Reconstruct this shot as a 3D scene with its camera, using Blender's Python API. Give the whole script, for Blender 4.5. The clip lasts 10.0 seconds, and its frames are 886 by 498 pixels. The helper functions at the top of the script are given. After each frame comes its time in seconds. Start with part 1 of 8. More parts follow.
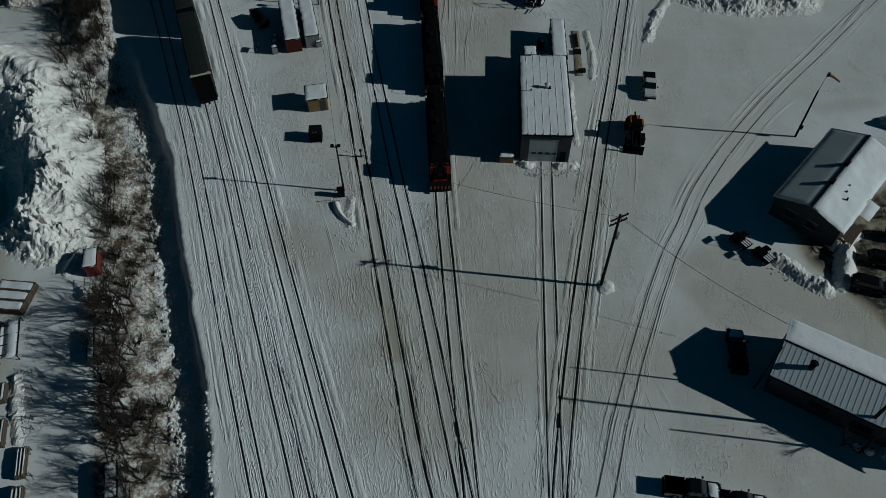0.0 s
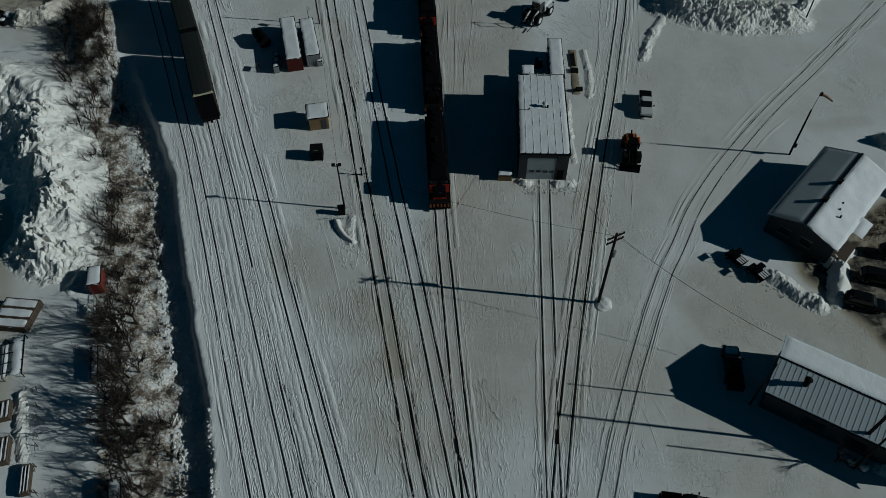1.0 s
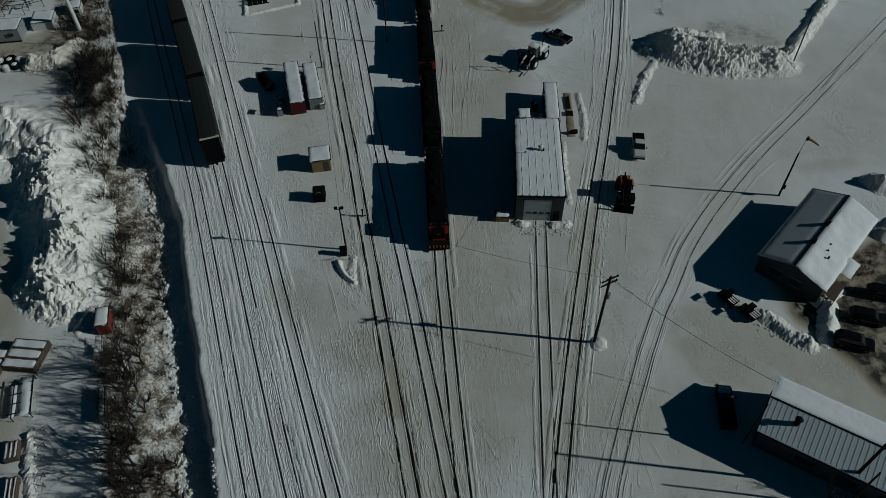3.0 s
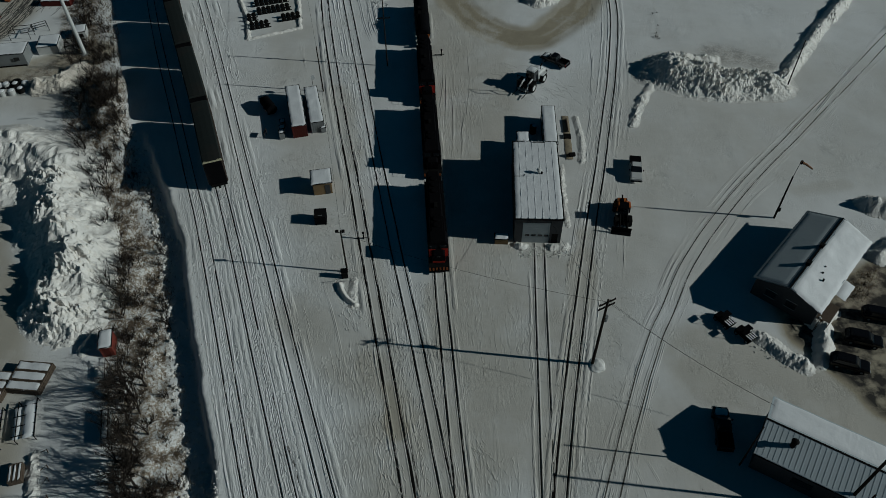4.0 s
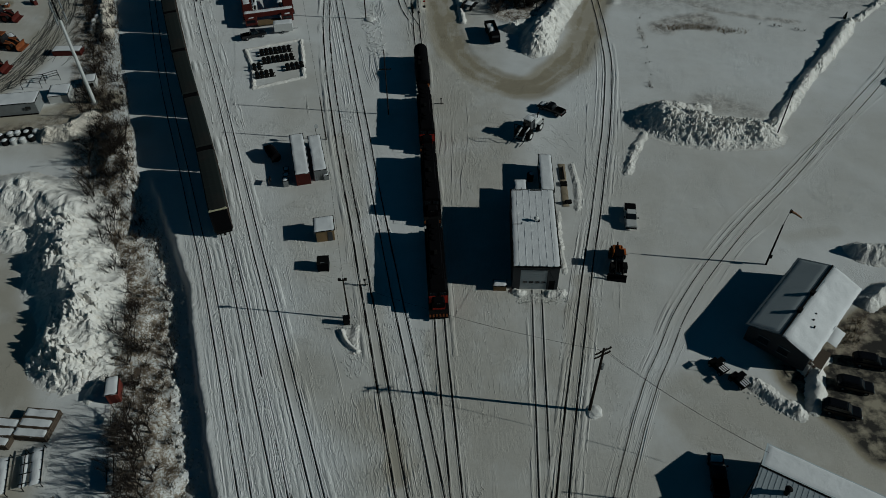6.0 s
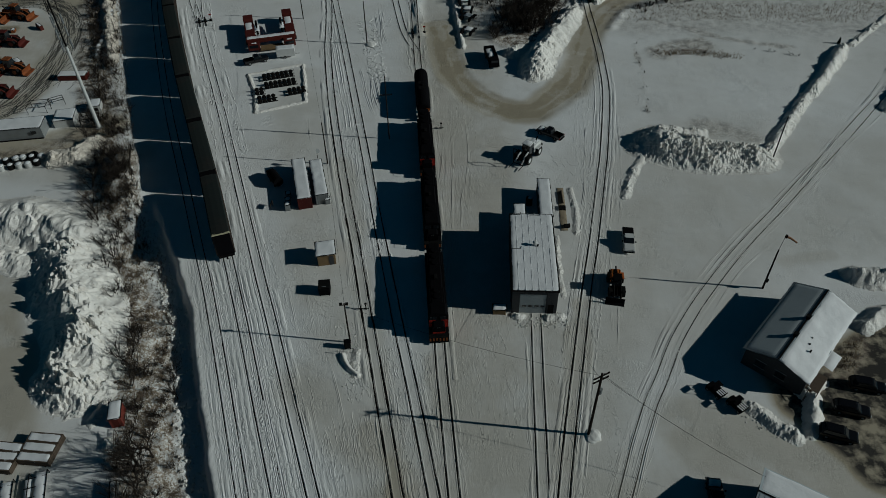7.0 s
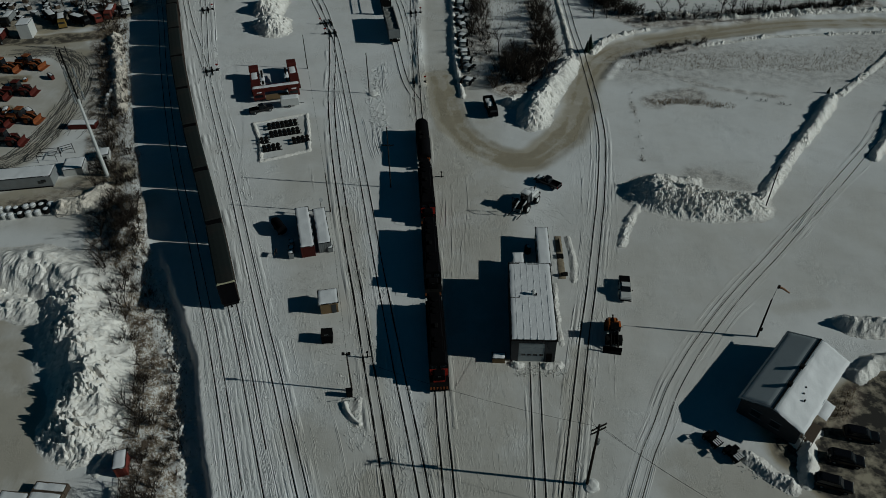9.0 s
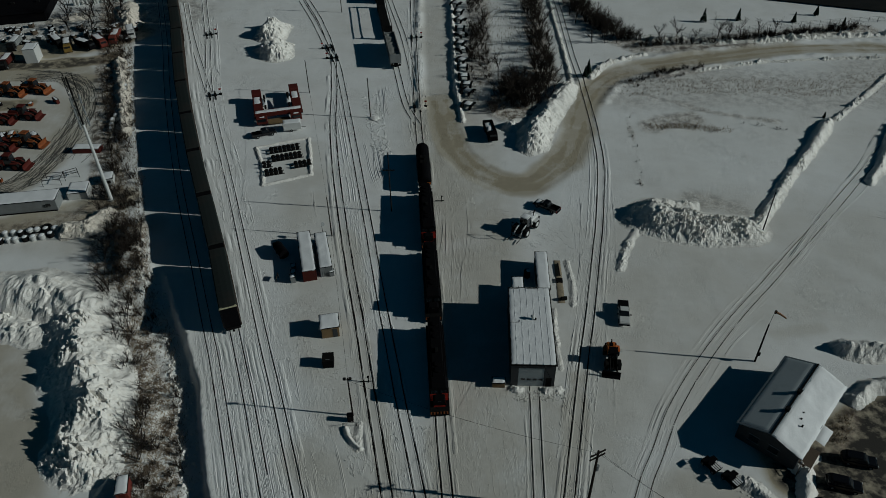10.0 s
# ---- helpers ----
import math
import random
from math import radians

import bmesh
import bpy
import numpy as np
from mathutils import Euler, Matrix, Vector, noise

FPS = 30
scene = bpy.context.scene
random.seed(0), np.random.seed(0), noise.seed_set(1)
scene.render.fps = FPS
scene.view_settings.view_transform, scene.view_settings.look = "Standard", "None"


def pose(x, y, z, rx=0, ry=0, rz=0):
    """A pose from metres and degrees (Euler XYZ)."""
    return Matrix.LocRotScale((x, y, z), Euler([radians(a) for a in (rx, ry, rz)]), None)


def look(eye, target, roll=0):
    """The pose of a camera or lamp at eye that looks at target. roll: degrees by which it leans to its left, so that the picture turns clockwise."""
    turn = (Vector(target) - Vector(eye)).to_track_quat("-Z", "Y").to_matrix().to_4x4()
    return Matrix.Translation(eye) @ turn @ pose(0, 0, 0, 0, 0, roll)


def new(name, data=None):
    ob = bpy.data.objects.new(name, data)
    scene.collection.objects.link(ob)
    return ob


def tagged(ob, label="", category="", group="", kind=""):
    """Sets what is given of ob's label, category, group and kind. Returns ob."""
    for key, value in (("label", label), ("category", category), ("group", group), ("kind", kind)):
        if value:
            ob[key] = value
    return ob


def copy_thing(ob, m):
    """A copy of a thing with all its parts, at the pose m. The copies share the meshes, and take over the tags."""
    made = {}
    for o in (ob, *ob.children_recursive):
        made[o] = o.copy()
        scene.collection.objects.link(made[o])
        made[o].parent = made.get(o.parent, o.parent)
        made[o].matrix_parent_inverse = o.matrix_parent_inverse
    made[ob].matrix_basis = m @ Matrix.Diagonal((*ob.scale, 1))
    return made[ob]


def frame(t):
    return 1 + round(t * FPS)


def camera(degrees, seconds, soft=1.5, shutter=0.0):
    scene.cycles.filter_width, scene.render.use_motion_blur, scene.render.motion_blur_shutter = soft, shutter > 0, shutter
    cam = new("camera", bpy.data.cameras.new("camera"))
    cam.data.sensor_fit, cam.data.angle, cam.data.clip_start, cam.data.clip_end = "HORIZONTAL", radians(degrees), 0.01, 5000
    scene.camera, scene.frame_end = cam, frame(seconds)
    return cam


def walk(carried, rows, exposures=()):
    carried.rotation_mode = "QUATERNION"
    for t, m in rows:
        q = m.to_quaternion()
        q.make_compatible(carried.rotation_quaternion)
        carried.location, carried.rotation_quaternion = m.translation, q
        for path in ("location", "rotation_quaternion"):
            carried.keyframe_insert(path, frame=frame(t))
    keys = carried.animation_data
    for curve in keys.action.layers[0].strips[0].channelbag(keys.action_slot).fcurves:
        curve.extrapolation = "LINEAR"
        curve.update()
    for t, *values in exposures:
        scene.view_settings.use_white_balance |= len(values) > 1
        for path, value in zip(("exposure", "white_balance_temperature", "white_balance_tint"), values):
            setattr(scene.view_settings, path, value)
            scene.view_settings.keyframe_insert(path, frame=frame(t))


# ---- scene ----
cam = camera(63.2, 10.0, soft=0.75)
EXPOSURES = [(0, -1.28, 5600, -6), (5, -1.31, 5890, -4), (10, -1.31, 5950, -4)]
PATH = [
    (0, (-0.284, 1.272, 74.285), (0.932, 62.860, -4.490), -1.26),
    (0.5, (-0.295, 1.204, 75.036), (1.007, 63.367, -3.284), -1.25),
    (1, (-0.305, 1.133, 75.797), (1.082, 63.930, -2.015), -1.23),
    (1.5, (-0.316, 1.060, 76.565), (1.155, 64.542, -0.688), -1.21),
    (2, (-0.327, 0.985, 77.342), (1.227, 65.193, 0.694), -1.20),
    (2.5, (-0.337, 0.908, 78.128), (1.298, 65.877, 2.125), -1.18),
    (4, (-0.369, 0.663, 80.534), (1.501, 68.058, 6.680), -1.13),
    (4.5, (-0.379, 0.577, 81.353), (1.564, 68.810, 8.274), -1.12),
    (5, (-0.390, 0.488, 82.180), (1.625, 69.566, 9.902), -1.10),
    (5.5, (-0.401, 0.397, 83.016), (1.684, 70.323, 11.559), -1.08),
    (7, (-0.432, 0.112, 85.574), (1.840, 72.567, 16.689), -1.04),
    (7.5, (-0.443, 0.012, 86.443), (1.886, 73.299, 18.446), -1.02),
    (8, (-0.454, -0.090, 87.321), (1.927, 74.020, 20.223), -1.00),
    (8.5, (-0.464, -0.194, 88.207), (1.965, 74.730, 22.021), -0.99),
    (9, (-0.475, -0.300, 89.101), (1.999, 75.428, 23.839), -0.97),
    (9.5, (-0.485, -0.409, 90.004), (2.028, 76.114, 25.677), -0.96),
    (10, (-0.496, -0.520, 90.916), (2.053, 76.789, 27.537), -0.94),
]
walk(cam, [(t, look(eye, target, roll)) for t, eye, target, roll in PATH], EXPOSURES)

# ---- world and sun ----
SUN_EL, SUN_AZ = 24.0, -10.0     # degrees above the ground; turned from +x towards +y
world = bpy.data.worlds.new("winter_sky")
scene.world = world
world.use_nodes = True
wn = world.node_tree
sky = wn.nodes.new("ShaderNodeTexSky")
sky.sky_type = "NISHITA"
sky.sun_disc = False
sky.sun_elevation = radians(SUN_EL)
sky.sun_rotation = radians(90 - SUN_AZ)
sky.air_density, sky.dust_density, sky.ozone_density = 0.45, 0.0, 0.3
wn.nodes["Background"].inputs["Strength"].default_value = 0.039
deep = wn.nodes.new("ShaderNodeMix")      # a deep, cold winter blue
deep.data_type, deep.blend_type = "RGBA", "MULTIPLY"
deep.inputs[0].default_value, deep.inputs[7].default_value = 1.0, (0.15, 0.62, 0.68, 1)
wn.links.new(sky.outputs[0], deep.inputs[6])
wn.links.new(deep.outputs[2], wn.nodes["Background"].inputs["Color"])
sun_data = bpy.data.lights.new("sun", "SUN")
sun_data.energy, sun_data.angle, sun_data.color = 5.0, radians(0.5), (1.0, 0.955, 0.915)
sun = new("sun", sun_data)
_d = Vector((math.cos(radians(SUN_EL)) * math.cos(radians(SUN_AZ)), math.cos(radians(SUN_EL)) * math.sin(radians(SUN_AZ)), math.sin(radians(SUN_EL))))
sun.matrix_world = look(_d * 300, (0, 0, 0))

# ---- materials ----
def nodes_of(name):
    m = bpy.data.materials.new(name)
    m.use_nodes = True
    nt = m.node_tree
    return m, nt, nt.nodes["Principled BSDF"]


def mixc(nt, fac, a, b, blend="MIX"):
    """A colour mix; fac, a and b are sockets or values."""
    n = nt.nodes.new("ShaderNodeMix")
    n.data_type, n.blend_type = "RGBA", blend
    for sock, v in ((n.inputs[0], fac), (n.inputs[6], a), (n.inputs[7], b)):
        if isinstance(v, bpy.types.NodeSocket):
            nt.links.new(v, sock)
        else:
            sock.default_value = v if sock.type == "VALUE" else (*v, 1)
    return n.outputs[2]


def ramp(nt, fac, lo, hi):
    n = nt.nodes.new("ShaderNodeMapRange")
    n.inputs[1].default_value, n.inputs[2].default_value = lo, hi
    nt.links.new(fac, n.inputs[0])
    return n.outputs[0]


def math_(nt, op, a, b=0.0):
    n = nt.nodes.new("ShaderNodeMath")
    n.operation = op
    for sock, v in zip(n.inputs, (a, b)):
        if isinstance(v, bpy.types.NodeSocket):
            nt.links.new(v, sock)
        else:
            sock.default_value = v
    return n.outputs[0]


def noise_tex(nt, scale, detail=4.0, rough=0.55, stretch=None, turn=0.0, coord="Object", warp=0.0):
    tc = nt.nodes.new("ShaderNodeTexCoord")
    mp = nt.nodes.new("ShaderNodeMapping")
    nt.links.new(tc.outputs[coord], mp.inputs[0])
    if stretch:
        mp.inputs["Scale"].default_value = stretch
    mp.inputs["Rotation"].default_value = (0, 0, radians(turn))
    n = nt.nodes.new("ShaderNodeTexNoise")
    n.inputs["Scale"].default_value, n.inputs["Detail"].default_value, n.inputs["Roughness"].default_value = scale, detail, rough
    n.inputs["Distortion"].default_value = warp
    nt.links.new(mp.outputs[0], n.inputs["Vector"])
    return n.outputs["Fac"]


def bump(nt, bsdf, height, strength, distance, under=None):
    b = nt.nodes.new("ShaderNodeBump")
    b.inputs["Strength"].default_value, b.inputs["Distance"].default_value = strength, distance
    nt.links.new(height, b.inputs["Height"])
    if under:
        nt.links.new(under.outputs[0], b.inputs["Normal"])
    nt.links.new(b.outputs[0], bsdf.inputs["Normal"])
    return b


def plain(name, rgb, rough=0.6, metal=0.0, wear=None, amount=0.35, scale=1.2, relief=0.02, stretch=None, spread=0.25):
    """A painted or raw surface: grain, larger stains of the wear colour, fine relief, a little difference from object to object."""
    m, nt, b = nodes_of(name)
    wear = wear or tuple(c * 0.55 for c in rgb)
    fine = noise_tex(nt, scale * 9, 5, 0.6, stretch)
    big = noise_tex(nt, scale, 3, 0.5, stretch)
    info = nt.nodes.new("ShaderNodeObjectInfo")
    base = mixc(nt, math_(nt, "MULTIPLY", info.outputs["Random"], spread), rgb, tuple(c * 0.6 for c in rgb))
    c1 = mixc(nt, math_(nt, "MULTIPLY", ramp(nt, big, 0.48, 0.72), amount), base, wear)
    c2 = mixc(nt, math_(nt, "MULTIPLY", ramp(nt, fine, 0.35, 0.75), 0.3), c1, tuple(c * 0.7 for c in rgb))
    nt.links.new(c2, b.inputs["Base Color"])
    b.inputs["Metallic"].default_value = metal
    b.inputs["Specular IOR Level"].default_value = 0.5 if rough < 0.5 else (0.04 if max(rgb) < 0.03 else 0.15)
    nt.links.new(math_(nt, "ADD", math_(nt, "MULTIPLY", fine, 0.25), rough - 0.12), b.inputs["Roughness"])
    bump(nt, b, fine, 0.5, relief)
    return m


def make_snow(name, rgb=(0.80, 0.80, 0.80), lump=0.25, dirt=(0.42, 0.38, 0.32), dirt_amount=0.25):
    m, nt, b = nodes_of(name)
    fine = noise_tex(nt, 3.5, 6, 0.65)
    mid = noise_tex(nt, 0.9, 4, 0.6)
    big = noise_tex(nt, 0.12, 3, 0.5)
    c = mixc(nt, math_(nt, "MULTIPLY", ramp(nt, mid, 0.5, 0.75), dirt_amount), rgb, dirt)
    c = mixc(nt, math_(nt, "MULTIPLY", ramp(nt, big, 0.42, 0.66), 0.35), c, tuple(v * 0.86 for v in rgb))
    nt.links.new(c, b.inputs["Base Color"])
    b.inputs["Roughness"].default_value = 0.7
    b.inputs["Specular IOR Level"].default_value = 0.25
    b1 = bump(nt, b, mid, 0.6, lump)
    bump(nt, b, fine, 0.7, lump * 0.35, b1)
    return m


def make_ground():
    """Packed snow of a rail yard: sanded and dirty where vehicles drive, brown stubble where brush grows, scuffed in patches."""
    m, nt, b = nodes_of("yard_snow")
    def attr(n):
        a = nt.nodes.new("ShaderNodeAttribute")
        a.attribute_name = n
        return a.outputs["Fac"]
    dirt, brush, plough = attr("dirt"), attr("brush"), attr("plough")
    grit = noise_tex(nt, 2.6, 6, 0.72)
    mid = noise_tex(nt, 0.5, 5, 0.62)
    patch = noise_tex(nt, 0.11, 4, 0.6)
    big = noise_tex(nt, 0.03, 4, 0.55)
    streak = noise_tex(nt, 1.0, 6, 0.72, (2.3, 0.42, 1), -16, warp=1.7)
    streak2 = noise_tex(nt, 1.0, 6, 0.72, (2.0, 0.36, 1), 7, warp=1.7)
    st = mixc(nt, ramp(nt, big, 0.42, 0.58), streak, streak2)
    where = noise_tex(nt, 0.075, 4, 0.65, warp=0.5)
    furrow = math_(nt, "MULTIPLY", plough, ramp(nt, where, 0.41, 0.57))
    scuff = noise_tex(nt, 1.5, 7, 0.75, (1.3, 0.8, 1), 30, warp=2.6)
    tread = ramp(nt, noise_tex(nt, 0.10, 4, 0.65, warp=0.6, turn=50), 0.47, 0.62)
    spot = noise_tex(nt, 0.55, 5, 0.7)
    snow = mixc(nt, math_(nt, "MULTIPLY", ramp(nt, big, 0.38, 0.66), 0.7), (0.82, 0.815, 0.80), (0.73, 0.715, 0.685))
    snow = mixc(nt, math_(nt, "MULTIPLY", ramp(nt, patch, 0.48, 0.7), 0.45), snow, (0.67, 0.65, 0.61))
    snow = mixc(nt, math_(nt, "MULTIPLY", ramp(nt, mid, 0.55, 0.8), 0.22), snow, (0.58, 0.56, 0.51))
    snow = mixc(nt, math_(nt, "MULTIPLY", math_(nt, "MULTIPLY", ramp(nt, st, 0.52, 0.72), furrow), 0.38), snow, (0.50, 0.485, 0.45))
    d = math_(nt, "MULTIPLY", dirt, ramp(nt, math_(nt, "ADD", math_(nt, "MULTIPLY", st, 0.25), math_(nt, "MULTIPLY", patch, 0.75)), 0.16, 0.5))
    c = mixc(nt, math_(nt, "MINIMUM", d, 1.0), snow, (0.41, 0.355, 0.26))
    c = mixc(nt, math_(nt, "MULTIPLY", ramp(nt, spot, 0.66, 0.78), math_(nt, "MULTIPLY", ramp(nt, dirt, 0.35, 1.4), 0.7)), c, (0.10, 0.08, 0.06))
    soil = math_(nt, "MULTIPLY", ramp(nt, dirt, 1.05, 1.9), ramp(nt, math_(nt, "ADD", math_(nt, "MULTIPLY", mid, 0.6), math_(nt, "MULTIPLY", patch, 0.4)), 0.40, 0.53))
    c = mixc(nt, soil, c, (0.034, 0.03, 0.025))
    g = math_(nt, "MULTIPLY", brush, ramp(nt, math_(nt, "ADD", math_(nt, "MULTIPLY", grit, 0.65), math_(nt, "MULTIPLY", mid, 0.35)), 0.43, 0.53))
    c = mixc(nt, g, c, mixc(nt, ramp(nt, mid, 0.44, 0.6), (0.40, 0.33, 0.25), (0.10, 0.075, 0.055)))
    nt.links.new(c, b.inputs["Base Color"])
    b.inputs["Roughness"].default_value = 0.72
    b.inputs["Specular IOR Level"].default_value = 0.25
    b1 = bump(nt, b, st, 0.5, 0.2)
    nt.links.new(furrow, b1.inputs["Strength"])
    bs = bump(nt, b, scuff, 0.6, 0.12, b1)
    nt.links.new(math_(nt, "MULTIPLY", tread, 0.75), bs.inputs["Strength"])
    b2 = bump(nt, b, mid, 0.25, 0.15, bs)
    b3 = bump(nt, b, grit, 0.8, 0.13, b2)
    nt.links.new(ramp(nt, math_(nt, "ADD", patch, math_(nt, "MULTIPLY", brush, 0.8)), 0.48, 0.9), b3.inputs["Strength"])
    return m


GROUND = make_ground()
SNOW = make_snow("packed_snow", (0.74, 0.725, 0.69), 0.12, (0.5, 0.47, 0.41), 0.3)
FROST = make_snow("frosted_sheet", (0.42, 0.46, 0.47), 0.03, (0.33, 0.37, 0.38), 0.5)
# dirty yard tyre lines; on rut floors also the groove's shade as colour
RUT = make_snow("dirty_shaded_rut", (0.085, 0.08, 0.07), 0.10, (0.09, 0.08, 0.065), 0.6)
ROOF_SNOW = make_snow("roof_snow", (0.80, 0.80, 0.80), 0.10, (0.7, 0.7, 0.7), 0.3)
PILE_SNOW = make_snow("piled_snow", (0.78, 0.75, 0.70), 0.32, (0.46, 0.40, 0.32), 0.5)
DIRTY_PILE = make_snow("dirty_piled_snow", (0.66, 0.60, 0.52), 0.35, (0.22, 0.18, 0.13), 0.75)
STEEL = plain("rail_steel", (0.014, 0.012, 0.011), 0.8, 0.0, (0.03, 0.02, 0.014), 0.5, 0.6)
BALLAST = plain("wet_ballast", (0.013, 0.012, 0.012), 0.9, 0, (0.03, 0.027, 0.024), 0.5, 3.0, 0.05)
BLACK = plain("black_paint", (0.004, 0.004, 0.005), 0.95, 0.0, (0.007, 0.006, 0.006), 0.5, 0.5)
IRON = plain("dark_iron", (0.009, 0.009, 0.009), 0.9, 0.0, (0.018, 0.014, 0.011), 0.5, 1.0)
RED = plain("red_paint", (0.30, 0.022, 0.014), 0.5, 0.0, (0.10, 0.015, 0.01), 0.4, 0.8)
MAROON = plain("maroon_paint", (0.085, 0.016, 0.012), 0.6, 0.0, (0.06, 0.018, 0.014), 0.5, 0.6)
ORANGE = plain("orange_paint", (0.48, 0.13, 0.025), 0.5, 0.0, (0.2, 0.06, 0.02), 0.4, 0.8)
FADED = plain("faded_orange_cloth", (0.30, 0.15, 0.08), 0.9, 0.0, (0.2, 0.14, 0.1), 0.5, 1.0)
RUSTY = plain("rusty_orange_paint", (0.24, 0.07, 0.022), 0.75, 0.0, (0.05, 0.03, 0.02), 0.9, 1.6)
YELLOW = plain("yellow_paint", (0.22, 0.14, 0.035), 0.55, 0.0, (0.12, 0.08, 0.03), 0.5, 1.0)
WHITE = plain("white_paint", (0.62, 0.62, 0.60), 0.45, 0.0, (0.42, 0.41, 0.39), 0.35, 0.6)
GREY = plain("grey_paint", (0.22, 0.23, 0.23), 0.55, 0.0, (0.13, 0.13, 0.12), 0.4, 0.6)
RACK_ROOF = plain("galvanised_roof", (0.022, 0.027, 0.026), 0.95, 0.0, (0.032, 0.028, 0.025), 0.6, 0.25)
RACK_SIDE = plain("brown_steel_side", (0.055, 0.04, 0.033), 0.7, 0.0, (0.03, 0.024, 0.02), 0.5, 0.6)
CREAM = plain("cream_paint", (0.42, 0.39, 0.26), 0.6, 0, (0.3, 0.27, 0.2), 0.4, 1.0)
POLE_WOOD = plain("dark_creosoted_wood", (0.022, 0.018, 0.015), 0.9, 0.0, (0.04, 0.03, 0.024), 0.5, 1.0, 0.03, (6, 6, 0.6))
WOOD = plain("weathered_wood", (0.10, 0.075, 0.055), 0.85, 0.0, (0.05, 0.04, 0.032), 0.5, 1.0, 0.03, (6, 6, 0.6))
PLY = plain("brown_boards", (0.20, 0.135, 0.07), 0.8, 0.0, (0.11, 0.08, 0.05), 0.5, 0.9, 0.02)
DARK_WALL = plain("dark_siding", (0.055, 0.057, 0.06), 0.8, 0.0, (0.035, 0.035, 0.035), 0.4, 0.7, 0.02, (1, 1, 8))
DOOR_GREY = plain("grey_door_panel", (0.34, 0.37, 0.38), 0.6, 0.0, (0.24, 0.26, 0.26), 0.3, 0.8)
METAL_ROOF = plain("pale_metal_roof", (0.50, 0.55, 0.57), 0.65, 0.0, (0.40, 0.44, 0.46), 0.4, 0.3, 0.02)
RUBBER = plain("black_rubber", (0.012, 0.012, 0.012), 0.9, 0.0, None, 0.3, 2.0)
CONCRETE = plain("concrete", (0.30, 0.29, 0.27), 0.9, 0, (0.2, 0.19, 0.17), 0.5, 0.8)
TWIG = plain("bare_twig", (0.034, 0.027, 0.022), 0.9, 0, (0.026, 0.02, 0.016), 0.5, 2.0, spread=0.6)
DRY_GRASS = plain("dry_grass", (0.24, 0.18, 0.11), 0.9, 0, (0.11, 0.08, 0.045), 0.5, 2.0, spread=0.5)
NEEDLES = plain("conifer_needles", (0.012, 0.02, 0.014), 0.9, 0, (0.008, 0.012, 0.009), 0.5, 3.0)
GALV = plain("galvanised_steel", (0.55, 0.55, 0.53), 0.6, 0.0, (0.3, 0.29, 0.28), 0.3, 0.8)
TILE_BLUE = plain("grey_blue_sheet", (0.20, 0.23, 0.25), 0.6, 0, (0.13, 0.15, 0.16), 0.4, 0.6)


def make_glass():
    m, nt, b = nodes_of("dark_glass")
    b.inputs["Base Color"].default_value = (0.012, 0.015, 0.018, 1)
    b.inputs["Roughness"].default_value = 0.06
    return m


GLASS = make_glass()

# ---- building helpers ----
rng = random.Random(7)


def part(name, bm, material, parent=None, label=""):
    """Links a bmesh as one mesh object under a thing or a part."""
    me = bpy.data.meshes.new(name)
    bm.to_mesh(me)
    bm.free()
    me.materials.append(material)
    ob = new(name, me)
    if parent:
        ob.parent = parent
    if label:
        ob["label"] = label
    return ob


def thing(name, label, category, x=0.0, y=0.0, z=0.0, turn=0.0, group="", kind=""):
    ob = new(name)
    ob.empty_display_size = 0.3
    ob.matrix_basis = pose(x, y, z, 0, 0, turn)
    return tagged(ob, label, category, group, kind)


def B():
    return bmesh.new()


def box(bm, x0, x1, y0, y1, z0, z1, m=None, bevel=0.0):
    r = bmesh.ops.create_cube(bm, size=1.0)
    vs = r["verts"]
    for v in vs:
        v.co = Vector(((x0 + x1) / 2 + v.co.x * (x1 - x0), (y0 + y1) / 2 + v.co.y * (y1 - y0), (z0 + z1) / 2 + v.co.z * (z1 - z0)))
    if bevel:
        es = list({e for v in vs for e in v.link_edges})
        out = bmesh.ops.bevel(bm, geom=es, offset=bevel, segments=1, affect="EDGES")
        vs = list({v for f in out["faces"] for v in f.verts} | {v for v in vs if v.is_valid})
    if m:
        for v in vs:
            v.co = m @ v.co
    return bm


def tube(bm, pts, r, n=6, r_end=None, cap=True):
    """A tube along points, its radius running from r to r_end."""
    pts = [Vector(p) for p in pts]
    r_end = r if r_end is None else r_end
    rings = []
    up = Vector((0, 0, 1))
    for i, p in enumerate(pts):
        d = (pts[min(i + 1, len(pts) - 1)] - pts[max(i - 1, 0)]).normalized()
        a = d.cross(up if abs(d.z) < 0.95 else Vector((1, 0, 0))).normalized()
        b = d.cross(a)
        k = r + (r_end - r) * i / max(1, len(pts) - 1)
        rings.append([bm.verts.new(p + a * (k * math.cos(2 * math.pi * j / n)) + b * (k * math.sin(2 * math.pi * j / n))) for j in range(n)])
    for s, t in zip(rings, rings[1:]):
        for j in range(n):
            bm.faces.new((s[j], s[(j + 1) % n], t[(j + 1) % n], t[j]))
    if cap and n > 2:
        bm.faces.new(rings[0])
        bm.faces.new(rings[-1][::-1])
    return bm


